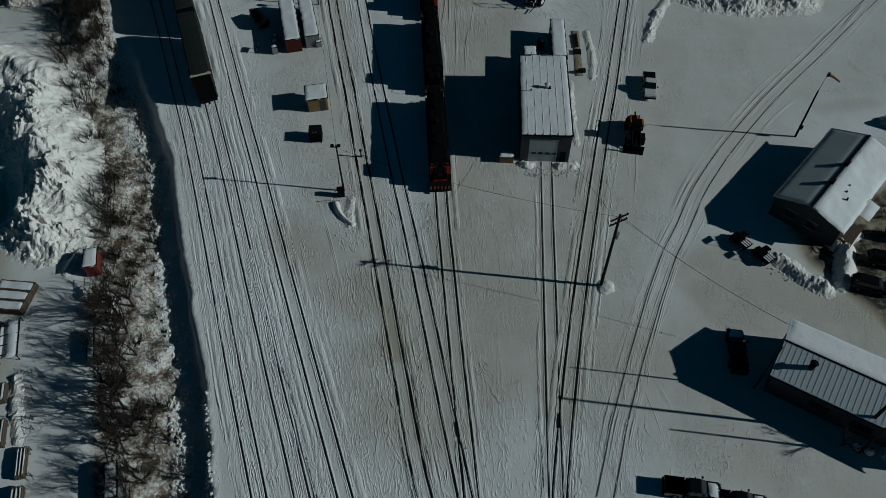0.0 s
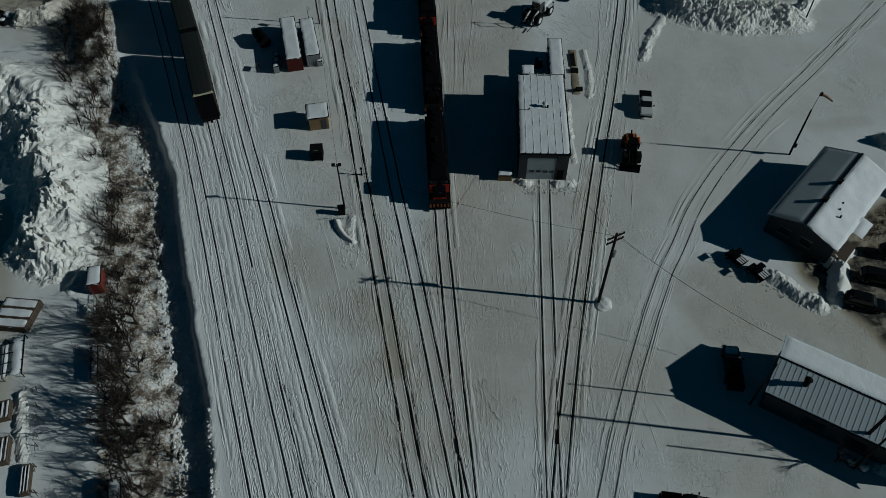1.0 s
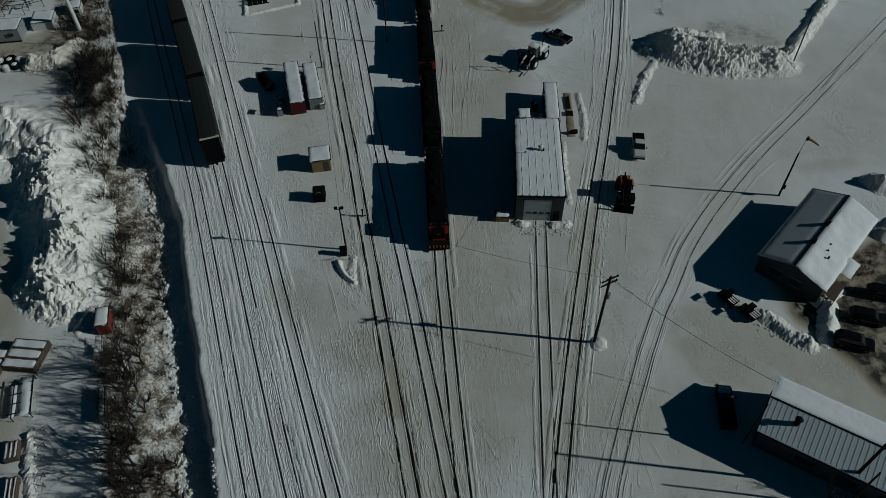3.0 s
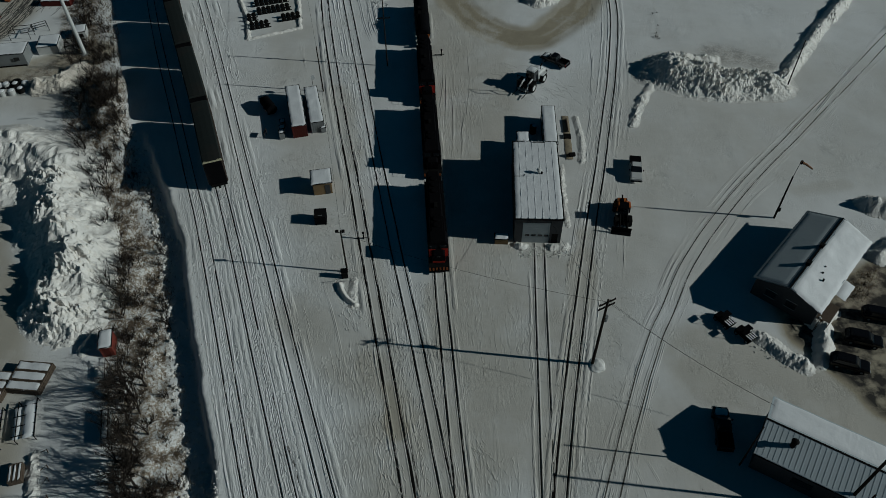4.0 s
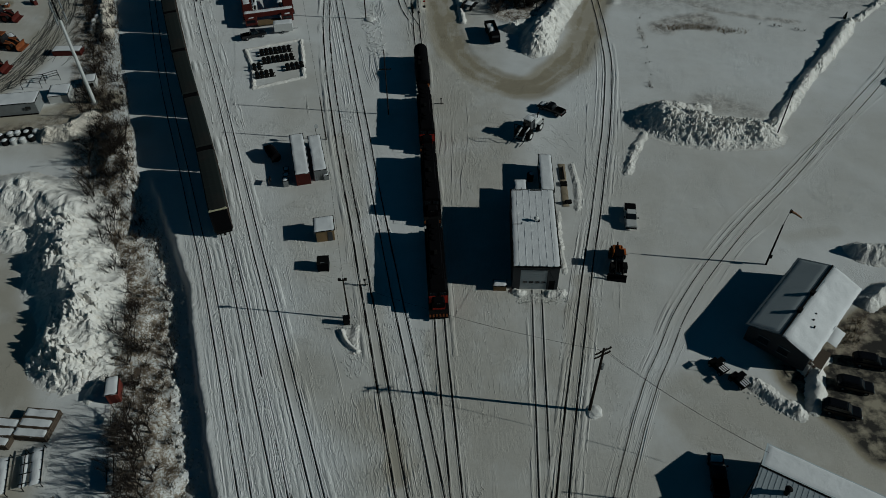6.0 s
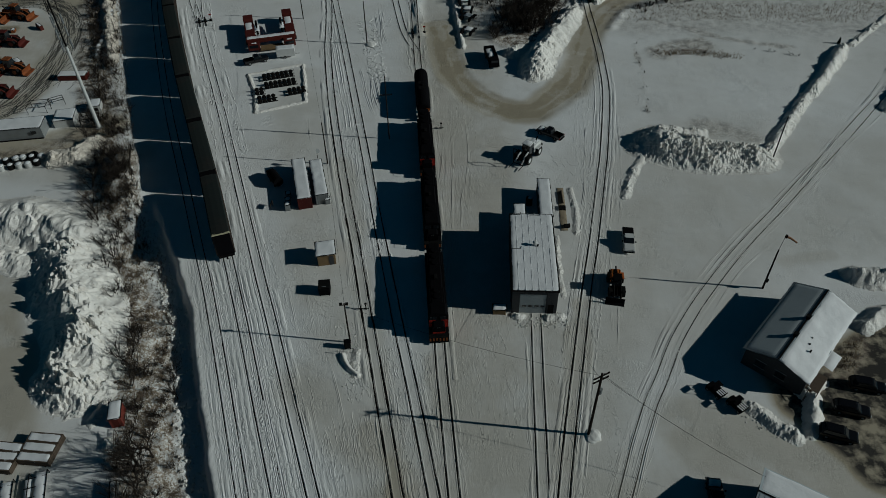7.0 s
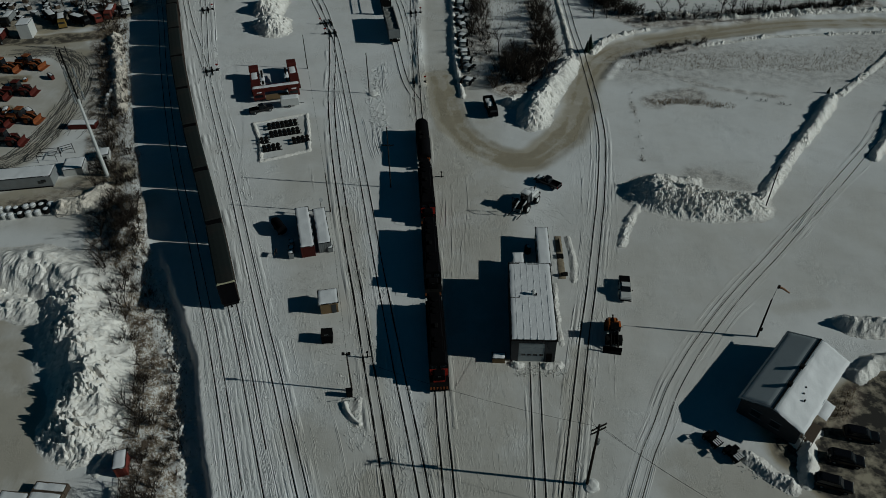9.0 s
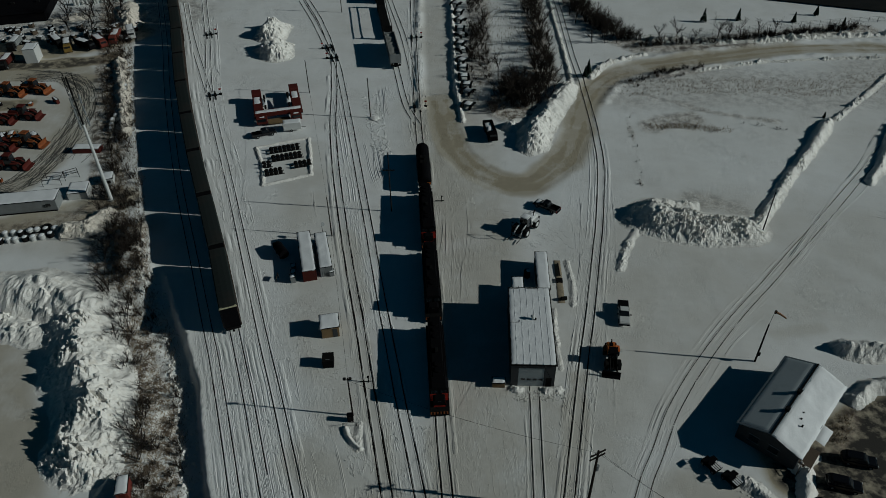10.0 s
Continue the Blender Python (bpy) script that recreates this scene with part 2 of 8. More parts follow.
def prism(bm, outline, x0, x1, axis="x"):
    """An outline of (a, z) pairs pushed along an axis: x keeps a as y, y keeps a as x."""
    def at(k, a, z):
        return (k, a, z) if axis == "x" else (a, k, z)
    s = [bm.verts.new(at(x0, a, z)) for a, z in outline]
    t = [bm.verts.new(at(x1, a, z)) for a, z in outline]
    n = len(outline)
    for i in range(n):
        bm.faces.new((s[i], s[(i + 1) % n], t[(i + 1) % n], t[i]))
    bm.faces.new(s[::-1])
    bm.faces.new(t)
    bmesh.ops.recalc_face_normals(bm, faces=bm.faces)
    return bm


def ball(bm, c, r, sub=2, squash=1.0, rough=0.0):
    v = bmesh.ops.create_icosphere(bm, subdivisions=sub, radius=1.0)["verts"]
    for q in v:
        k = 1 + rough * noise.noise(q.co * 1.7 + Vector(c))
        q.co = Vector((c[0] + q.co.x * r * k, c[1] + q.co.y * r * k, c[2] + q.co.z * r * k * squash))
    return bm


def smooth(pts, step=1.5):
    """A Catmull-Rom line through (x, y) points, at even steps."""
    P = [np.array(p, float) for p in pts]
    P = [2 * P[0] - P[1]] + P + [2 * P[-1] - P[-2]]
    out = []
    for i in range(1, len(P) - 2):
        a, b, c, d = P[i - 1:i + 3]
        n = max(2, int(np.linalg.norm(c - b) / step))
        for k in range(n):
            t = k / n
            out.append(0.5 * ((2 * b) + (c - a) * t + (2 * a - 5 * b + 4 * c - d) * t * t + (3 * b - a - 3 * c + d) * t ** 3))
    out.append(P[-2])
    return np.array(out)


def offset(line, d):
    """A line moved d metres to its right."""
    t = np.gradient(line, axis=0)
    t /= np.linalg.norm(t, axis=1)[:, None]
    return line + d * np.stack([t[:, 1], -t[:, 0]], 1)


TAB = np.random.RandomState(5).rand(256, 256)


def vnoise(x, y):
    xi, yi = np.floor(x).astype(int), np.floor(y).astype(int)
    fx, fy = x - xi, y - yi
    fx, fy = fx * fx * (3 - 2 * fx), fy * fy * (3 - 2 * fy)
    g = lambda a, b: TAB[a % 256, b % 256]
    return (g(xi, yi) * (1 - fx) + g(xi + 1, yi) * fx) * (1 - fy) + (g(xi, yi + 1) * (1 - fx) + g(xi + 1, yi + 1) * fx) * fy


def fbm(x, y, size, octaves=4, gain=0.5):
    v, a, s = 0, 1.0, 0.0
    for k in range(octaves):
        v = v + a * vnoise(x / size * 2 ** k + 17.3 * k, y / size * 2 ** k + 5.1 * k)
        s, a = s + a, a * gain
    return v / s * 2 - 1


def blocks(x, y, size):
    """Broken blocks: for each point how far it lies from its block's middle, and a random number of that block."""
    u, v = x / size, y / size
    ui, vi = np.floor(u).astype(int), np.floor(v).astype(int)
    best, tag = np.full(np.shape(x), 9.0), np.zeros(np.shape(x))
    for a in (-1, 0, 1):
        for b in (-1, 0, 1):
            i, j = (ui + a) % 256, (vi + b) % 256
            d = np.hypot(ui + a + TAB[i, j] - u, vi + b + TAB[j, (i + 77) % 256] - v)
            tag = np.where(d < best, TAB[(i + 31) % 256, (j + 53) % 256], tag)
            best = np.minimum(best, d)
    return best, tag


def near(x, y, line):
    """The distance of points from a line of (x, y), and on which side they lie (right: plus)."""
    x, y = np.asarray(x, float), np.asarray(y, float)
    if x.size > 50000:  # only the points within reach of the line
        L = np.asarray(line)
        (x0, y0), (x1, y1) = L.min(0) - 30, L.max(0) + 30
        inside = (x > x0) & (x < x1) & (y > y0) & (y < y1)
        if inside.mean() < 0.98:
            far, sides = np.full(x.shape, 1e3), np.ones(x.shape)
            far[inside], sides[inside] = near(x[inside], y[inside], line)
            return far, np.where(inside, sides, np.where(x < x0, -1.0, 1.0))
    if len(line) > 24 and x.size > 50000:
        half = len(line) // 2
        d1, s1 = near(x, y, line[:half + 1])
        d2, s2 = near(x, y, line[half:])
        return np.minimum(d1, d2), np.where(d1 <= d2, s1, s2)
    best, side = np.full(np.shape(x), 1e9), np.ones(np.shape(x))
    for (ax, ay), (bx, by) in zip(line, line[1:]):
        ux, uy = bx - ax, by - ay
        L2 = ux * ux + uy * uy + 1e-9
        t = np.clip(((x - ax) * ux + (y - ay) * uy) / L2, 0, 1)
        dx, dy = x - ax - t * ux, y - ay - t * uy
        d = np.hypot(dx, dy)
        s = np.sign(dx * uy - dy * ux)
        side = np.where(d < best, s, side)
        best = np.minimum(best, d)
    return best, side


def fade(d, inner, outer):
    t = np.clip((outer - d) / (outer - inner), 0, 1)
    return t * t * (3 - 2 * t)


def mesh_from(name, verts, faces, material, parent=None, smooth_shade=False):
    me = bpy.data.meshes.new(name)
    me.from_pydata(verts, [], faces)
    me.materials.append(material)
    if smooth_shade:
        me.polygons.foreach_set("use_smooth", [True] * len(me.polygons))
    me.update()
    ob = new(name, me)
    if parent:
        ob.parent = parent
    return ob

# ---- ground ----
BANK = [(-20.5, 10.0), (-24.5, 29.1), (-26.5, 38.1), (-29.0, 47.1), (-33.1, 60.1), (-38.6, 79.0), (-44.2, 92.0), (-52.0, 108.0), (-63.0, 141.0), (-75.5, 181.0), (-100.0, 262.0), (-130.0, 360.0)]
ROAD = [(420, 190), (200, 193), (138.5, 196.7), (110.8, 198.2), (74.7, 191.5), (55.2, 185.6), (44.6, 172.7), (38.3, 155.1), (33.2, 142.3), (23.8, 132.3), (15.2, 135.1), (8.2, 146.4), (5.0, 172.3), (6.0, 246.1), (10, 400)]
ROAD_LINE = smooth(ROAD, 7)
YARD_LOOP = smooth([(-100, 200), (-93, 186), (-89, 165), (-90, 143), (-97, 137), (-130, 132)], 3)
DIRT = [  # polyline, half width, soft edge, strength
    (smooth(ROAD[3:13], 6), 3.2, 2.6, 0.85),
    (offset(smooth(ROAD[2:13], 4), 1.5), 0.5, 1.3, 1.15),
    (offset(smooth(ROAD[2:13], 4), -1.4), 0.5, 1.3, 1.15),
    (smooth(ROAD[:4], 6), 3.0, 1.5, 0.7),
    (smooth(ROAD[12:], 6), 2.5, 3.5, 0.36),
    (smooth([(6, 172), (7, 150), (8, 128), (9, 100), (10, 82), (10, 62), (5, 48), (-2, 40)], 6), 6.0, 8.0, 0.5),
    (smooth([(-18, 62), (-8, 52), (6, 47), (16, 44), (24, 42)], 6), 2.4, 5.0, 0.45),
    (smooth([(38, 100), (30, 80), (24, 66), (17, 47)], 6), 3.0, 9.0, 0.34),
    (smooth([(24, 42), (34, 34), (46, 26), (60, 18)], 6), 6.0, 8.0, 0.36),
    (smooth([(36, 52), (48, 46), (58, 44), (70, 40)], 6), 4.0, 6.0, 0.55),
    (smooth([(56, 58), (60, 50), (66, 52), (75, 58)], 6), 6.5, 4.0, 2.2),
    (smooth([(62, 60), (74, 65), (90, 62)], 6), 4.5, 4.0, 2.0),
    (smooth([(59, 84), (64, 84.5), (68, 85)], 6), 0.6, 2.2, 0.35),
    (smooth([(90, 100), (60, 105), (40, 95), (34, 84)], 6), 12.0, 16.0, 0.26),
    (smooth([(-30, 150), (-24, 120), (-20, 98), (-14, 74), (-10, 56)], 6), 3.0, 6.0, 0.32),
    (smooth([(-9, 54), (-6, 50), (-4, 47)], 2), 1.2, 3.0, 0.6),
    (smooth([(6, 66), (8, 58), (4, 50)], 3), 2.0, 4.0, 0.5),
    (smooth([(15, 70), (16, 58), (14, 46), (13, 36)], 4), 1.6, 3.0, 0.5),
    (smooth([(24, 76), (20, 62), (16, 48), (14, 38)], 4), 1.4, 2.2, 0.55),
    (smooth([(-12, 84), (-8, 62), (-5, 44)], 4), 1.2, 2.0, 0.40),
    (smooth([(1.5, 66), (1.5, 50), (2.3, 36)], 4), 1.2, 2.0, 0.45),
    (smooth([(-17, 116), (-14.6, 104), (-13, 94)], 3), 0.6, 3.0, 0.4),
    (smooth([(-16, 110), (-14.4, 101)], 3), 1.0, 3.0, 0.35),
    (smooth([(-6.2, 50), (-5.0, 44)], 2), 0.6, 1.6, 0.8),
    (YARD_LOOP, 2.6, 3.0, 0.75),
    (smooth([(-130, 194), (-105, 197), (-96, 192)], 6), 3.0, 4.0, 0.9),
    (smooth([(-140, 178), (-112, 176), (-98, 160), (-110, 150)], 6), 12.0, 8.0, 0.6),
    (smooth([(-84, 88), (-74, 74), (-67, 58), (-62, 40)], 6), 9.0, 5.0, 0.75),
    (smooth([(2.2, 34), (1.7, 48), (1.3, 60)], 3), 0.9, 1.4, 0.5),
    (smooth([(-145, 214), (-110, 214), (-92, 224)], 6), 5.0, 5.0, 1.1),
    (smooth([(-130, 205), (-108, 203), (-92, 206)], 6), 2.0, 3.0, 1.8),
    (smooth([(-110, 122), (-90, 123), (-76, 127), (-68, 132)], 5), 3.0, 3.0, 0.9),
    (smooth([(-130, 160), (-104, 162)], 6), 1.5, 3.0, 1.5),
    (smooth([(-130, 178), (-106, 178)], 6), 1.5, 3.0, 1.5),
    (smooth([(-58, 122), (-72, 116), (-90, 118), (-120, 122)], 6), 1.5, 4.0, 0.35),
]
BRUSH_AND_SHADE = [
    (offset(smooth(BANK[5:], 6), -9.0), 2.9, 1.5, 1.0),
    (offset(smooth(BANK[:6], 6), -8.0), 3.6, 1.2, 1.15),
    (smooth([(-60.5, 119.0), (-58.8, 112.5), (-56.6, 105.5)], 3), 2.4, 1.5, 1.0),
    (smooth([(24, 167), (27, 175), (30, 184)], 6), 6.0, 3.0, 1.0),
    (smooth([(35, 184), (36, 205), (39, 245)], 6), 2.5, 2.5, 1.0),
    (smooth([(16.5, 184), (18, 205), (21, 245)], 6), 2.5, 2.5, 0.75),
    (smooth([(54.3, 162.7), (51.8, 158.5), (50.9, 146.3), (48, 129.7)], 4), 0.05, 0.6, 0.5),
    (smooth([(52, 240), (58, 218), (66, 203), (90, 204), (118, 208), (138, 210)], 6), 3.0, 3.0, 0.9),
    # shade of a field ditch, painted with the brush colour
    (smooth([(57, 173), (66, 168), (75, 161.5), (89, 156)], 6), 0.5, 1.6, 0.6),
    (smooth([(58, 156), (62, 158), (68, 159)], 6), 2.0, 3.0, 0.7),
    (smooth([(60, 176), (85, 176), (110, 172), (130, 180)], 6), 7.0, 10.0, 0.36),
    (smooth([(58, 124), (66, 120)], 6), 1.5, 3.0, 0.45),
    (smooth([(58.5, 61.0), (61.5, 64.0), (64.0, 66.5)], 2), 0.9, 1.0, 0.8),
    (smooth([(66, 184), (72, 185), (80, 186)], 6), 1.6, 1.6, 0.7),
    (smooth([(-72, 128), (-80, 122), (-95, 121)], 6), 2.0, 2.5, 0.7),
    # scrap yard corner, where brush colour also stands in for deep shade
    (smooth([(-140, 226), (-110, 230), (-88, 240)], 6), 14.0, 8.0, 0.55),
]
BRUSH_BANK = [(-60.5, 119.0), (-58.8, 112.5), (-56.6, 105.5)]
PLOUGH = smooth([(-55, 140), (-30, 75), (-12, 30), (-8, 10)], 6)
PLOUGH_B = smooth([(-6, 170), (6, 110), (9, 70), (8, 10)], 6)


def ground_height(x, y):
    h = 0.10 * fbm(x, y, 14, 4) + 0.03 * fbm(x, y, 2.4, 3)
    d, side = near(x, y, BANK)
    w = -side * d + 0.5 * fbm(x, y, 3.0, 3)
    drop = np.interp(w, [-1.0, 0.0, 0.7, 3.2, 4.8, 8.0, 14.0], [0, 0.15, -1.7, -1.75, -1.5, -0.8, 0])
    rough = np.interp(w, [0, 1.5, 3.5, 9.0, 13.0], [0, 0.15, 0.75, 0.75, 0.0])
    south = np.clip((108 - y) / 14, 0, 1)
    h += drop * south + rough * (0.55 + 0.45 * south) * fbm(x, y, 2.2, 4)
    h += 2.7 * np.exp(-(near(x, y, BRUSH_BANK)[0] / 2.6) ** 2) * (0.8 + 0.7 * fbm(x, y, 2.5, 3))
    for line, half, soft, k in BRUSH_AND_SHADE[2:]:
        h += 0.22 * k * fade(near(x, y, line)[0], half, half + soft) * fbm(x, y, 1.8, 4)
    rd = near(x, y, ROAD_LINE)[0]
    h -= 0.10 * fade(rd, 2.6, 4.2)
    h += np.where(y > 168, 0.55, 0.0) * np.exp(-((rd - 5.2) / 1.1) ** 2) * (0.6 + 0.8 * fbm(x, y, 4, 3))
    far = np.hypot(x, y - 120)
    return h + np.clip(far - 330, 0, 2000) * 0.004 * (0.6 + fbm(x, y, 300, 3))


def lay(x, y, masks, wobble=1.5):
    v = np.zeros(np.shape(x))
    wave = wobble * fbm(x, y, 7, 3)
    for line, half, soft, k in masks:
        q, r = np.asarray(line), half + soft + wobble + 0.5
        m = (x > q[:, 0].min() - r) & (x < q[:, 0].max() + r) & (y > q[:, 1].min() - r) & (y < q[:, 1].max() + r)
        if m.any():
            v[m] = np.maximum(v[m], k * fade(near(x[m], y[m], line)[0] + wave[m], half, half + soft))
    return v


def build_ground():
    xs = np.concatenate([-np.geomspace(4200, 162, 40), np.arange(-160, 176, 0.45), np.geomspace(178, 4200, 40)])
    ys = np.concatenate([-np.geomspace(4200, 1, 30) + 16, np.arange(16, 268, 0.45), 266 + np.geomspace(3, 4200, 40)])
    X, Y = np.meshgrid(xs, ys)
    Z = ground_height(X, Y)
    n, k = len(xs), len(ys)
    me = bpy.data.meshes.new("ground")
    me.vertices.add(n * k)
    me.vertices.foreach_set("co", np.stack([X, Y, Z], -1).ravel())
    i = np.arange(n * k).reshape(k, n)
    quads = np.stack([i[:-1, :-1], i[:-1, 1:], i[1:, 1:], i[1:, :-1]], -1).reshape(-1, 4)
    me.loops.add(quads.size)
    me.loops.foreach_set("vertex_index", quads.ravel())
    me.polygons.add(len(quads))
    me.polygons.foreach_set("loop_start", np.arange(0, quads.size, 4))
    me.polygons.foreach_set("use_smooth", np.ones(len(quads), bool))
    me.update(calc_edges=True)
    plough = 0.12 + 0.5 * np.maximum(fade(near(X, Y, PLOUGH)[0], 8, 20), fade(near(X, Y, PLOUGH_B)[0], 7, 14))
    for name, v in (("dirt", lay(X, Y, DIRT)), ("brush", lay(X, Y, BRUSH_AND_SHADE, 1.2)), ("plough", plough)):
        a = me.attributes.new(name, "FLOAT", "POINT")
        a.data.foreach_set("value", np.asarray(v, np.float32).ravel())
    me.materials.append(GROUND)
    return tagged(new("ground", me), "packed and driven snow of a rail yard with brown sanded lanes", "ground", kind="structure")


build_ground()


def dress(ob, places=None, repeat=1):
    """Gives a thing that lies on the ground the ground's own look; places: one (x, y) for each run of repeat vertices."""
    me = ob.data
    if places is None:
        co = np.empty(len(me.vertices) * 3)
        me.vertices.foreach_get("co", co)
        X, Y = co[0::3], co[1::3]
    else:
        X, Y = np.asarray(places)[:, 0], np.asarray(places)[:, 1]
    plough = 0.12 + 0.5 * np.maximum(fade(near(X, Y, PLOUGH)[0], 8, 20), fade(near(X, Y, PLOUGH_B)[0], 7, 14))
    for name, v in (("dirt", lay(X, Y, DIRT)), ("plough", plough)):
        me.attributes.new(name, "FLOAT", "POINT").data.foreach_set("value", np.repeat(np.asarray(v, np.float32), repeat))
    me.materials.clear()
    me.materials.append(GROUND)
    return ob


def gz(x, y):
    return float(ground_height(np.array([float(x)]), np.array([float(y)]))[0])

# ---- railway tracks ----
def ribbon(bm, line, prof, z=0.0, ragged=0.0):
    """A profile of (across, height) swept along a line of (x, y), lying on the ground."""
    zs = ground_height(line[:, 0], line[:, 1]) + z
    rows = []
    for a, hgt in prof:
        o = offset(line, a)
        if ragged:
            o = line + (o - line) * (1 + ragged * fbm(line[:, 0] + 31 * (a > 0), line[:, 1], 2.0, 3))[:, None]
        rows.append([bm.verts.new((p[0], p[1], q + hgt)) for p, q in zip(o, zs)])
    for s, t in zip(rows, rows[1:]):
        for i in range(len(line) - 1):
            bm.faces.new((s[i], t[i], t[i + 1], s[i + 1]))
    return bm


def track(pts, gauge=1.5, rail=0.03, groove=0.065, ragged=0.7, lip=0.05, label="railway track with two rails half buried in packed snow"):
    line = smooth(pts, 1.0)
    t = thing("railway_track", label, "railway track", group="railway tracks in the yard", kind="structure")
    for side in (-1, 1):
        c = offset(line, side * gauge / 2)
        part("rail", ribbon(B(), c, [(-0.05, -0.1), (-0.05, rail), (0.05, rail), (0.05, -0.1)]), STEEL, t)
        part("flangeway", ribbon(B(), c, [(-groove - 0.04, -0.06), (-groove, 0.022), (groove, 0.022), (groove + 0.04, -0.06)], 0.0, ragged), BALLAST, t, "dark wet groove melted along the rail")
        zs = ground_height(c[:, 0], c[:, 1])
        for a in (-1, 1):
            g = groove + 0.03
            rows = [np.concatenate([offset(c, a * (g + o)), (zs + h)[:, None]], 1) for o, h in ((0.34, -0.03), (0.13, lip * 0.8), (0.06, lip), (0.0, -0.02))]
            V = np.stack(rows[::a], 1)
            idx = np.arange(V.shape[0] * 4).reshape(-1, 4)
            F = np.stack([idx[:-1, :-1], idx[:-1, 1:], idx[1:, 1:], idx[1:, :-1]], -1).reshape(-1, 4)
            ob = mesh_from("snow_lip", V.reshape(-1, 3).tolist(), F[:, ::-1].tolist(), SNOW, t)
            ob["label"] = "low lip of packed snow along the rail"
            dress(ob, c, 4)
    return line


def mid_track(*rows, groove=0.085, ragged=1.0):
    return track(list(rows), rail=0.045, groove=groove, ragged=ragged, lip=0.035)


L1 = track([(-14.2, 10), (-19.4, 27.6), (-23.8, 41.5), (-28.0, 55.3), (-32.2, 69.1), (-36.6, 82.9), (-39.7, 91.8), (-45.1, 107.5), (-56.5, 140.5), (-69, 181.4), (-81.5, 226.4), (-113, 330)])
L2 = track([(-9.6, 10), (-14.95, 27.5), (-19.85, 43.1), (-24.7, 58.7), (-29.45, 74.3), (-34.5, 90.0), (-40.1, 107.5), (-46.0, 124.7), (-51.5, 140.5), (-58.5, 162.1), (-64.4, 181.4), (-71.9, 208.3), (-76.9, 226.4), (-108, 330)])
L3 = track([(-5.1, 10), (-10.5, 27.3), (-15.35, 42.9), (-20.15, 58.5), (-24.9, 74.2), (-29.8, 89.8), (-36.2, 111.0), (-42.9, 133.1), (-45.8, 142.4), (-56.8, 178.4), (-66.5, 221), (-75, 256), (-92, 330)])
track([(-56.8, 178.4), (-61.6, 192), (-70.5, 218), (-80, 250)])
C1 = mid_track((1.9, 10), (-2.3, 27.0), (-4.6, 40.2), (-6.7, 53.5), (-8.8, 66.8), (-10.95, 80), (-12.7, 91.5), (-14.4, 101.4), (-17.25, 119.2), (-20.35, 140.9), (-22.6, 161.9), (-23.3, 175), (-24.0, 185.5), (-26.2, 206.5), (-31.5, 229), (-38, 249.5), (-55, 300), groove=0.11, ragged=1.6)
C2 = mid_track((4.6, 10), (1.95, 26.7), (0.2, 38), (-1.45, 49.2), (-3.15, 60.4), (-5.0, 71.6), (-8.15, 92), (-9.5, 101.1), (-12.0, 118.8), (-15.2, 140.7), (-19.2, 167.5), (-21.2, 180.5), (-24.2, 198.5), (-27.5, 208), (-33.5, 229), (-40, 249))
C3 = mid_track((3.4, 10), (2.6, 26.7), (2.1, 37.3), (1.66, 47.8), (1.28, 58.3), (0.95, 68.9), (0.4, 110), (-0.2, 144), (-0.8, 155), (-1.2, 182), (-1.4, 213), (-1.5, 246), (-1.5, 330))
mid_track((-1.0, 160), (-4.1, 171.3), (-6.6, 191.8), (-9.2, 213), (-13, 246), (-22, 320))
mid_track((-1.2, 178), (-2.8, 197), (-5, 217.8), (-9.3, 247), (-19, 320))
SHED_TRACK = mid_track((9.7, 10), (11.3, 26.4), (12.5, 38.4), (13.75, 50.5), (15.0, 62.6), (16.3, 74.5), groove=0.055, ragged=0.7)
R1 = mid_track((8.6, 10), (11.65, 26.3), (14.55, 39.3), (17.85, 52.4), (21.4, 65.4), (25.1, 78.7), (28.9, 91.6), (33.2, 107.2), (36.0, 117.5), (40.6, 137.5), (42.4, 151), (43.5, 163.4), (44.4, 179.2), (45.0, 197.4), (46, 214), (47.6, 243), (51, 330))

# ---- trains ----
def on_track(line, y):
    """Place and heading of a track at y."""
    x = np.interp(y, line[:, 1], line[:, 0])
    x2 = np.interp(y + 3, line[:, 1], line[:, 0])
    return x, -math.degrees(math.atan2(x2 - x, 3))


def bogie(parent, y, axles, spread):
    b = part("bogie", box(box(B(), -1.25, -1.05, y - spread / 2 - 0.6, y + spread / 2 + 0.6, 0.35, 0.75, bevel=0.05), 1.05, 1.25, y - spread / 2 - 0.6, y + spread / 2 + 0.6, 0.35, 0.75, bevel=0.05), IRON, parent)
    for k in range(axles):
        yy = y - spread / 2 + spread * k / (axles - 1)
        bm = B()
        for s in (-0.75, 0.75):
            tube(bm, [(s - 0.07, yy, 0.5), (s + 0.07, yy, 0.5)], 0.5, 14)
        tube(bm, [(-0.95, yy, 0.5), (0.95, yy, 0.5)], 0.09, 8)
        part("wheelset", bm, IRON, b)
    return b


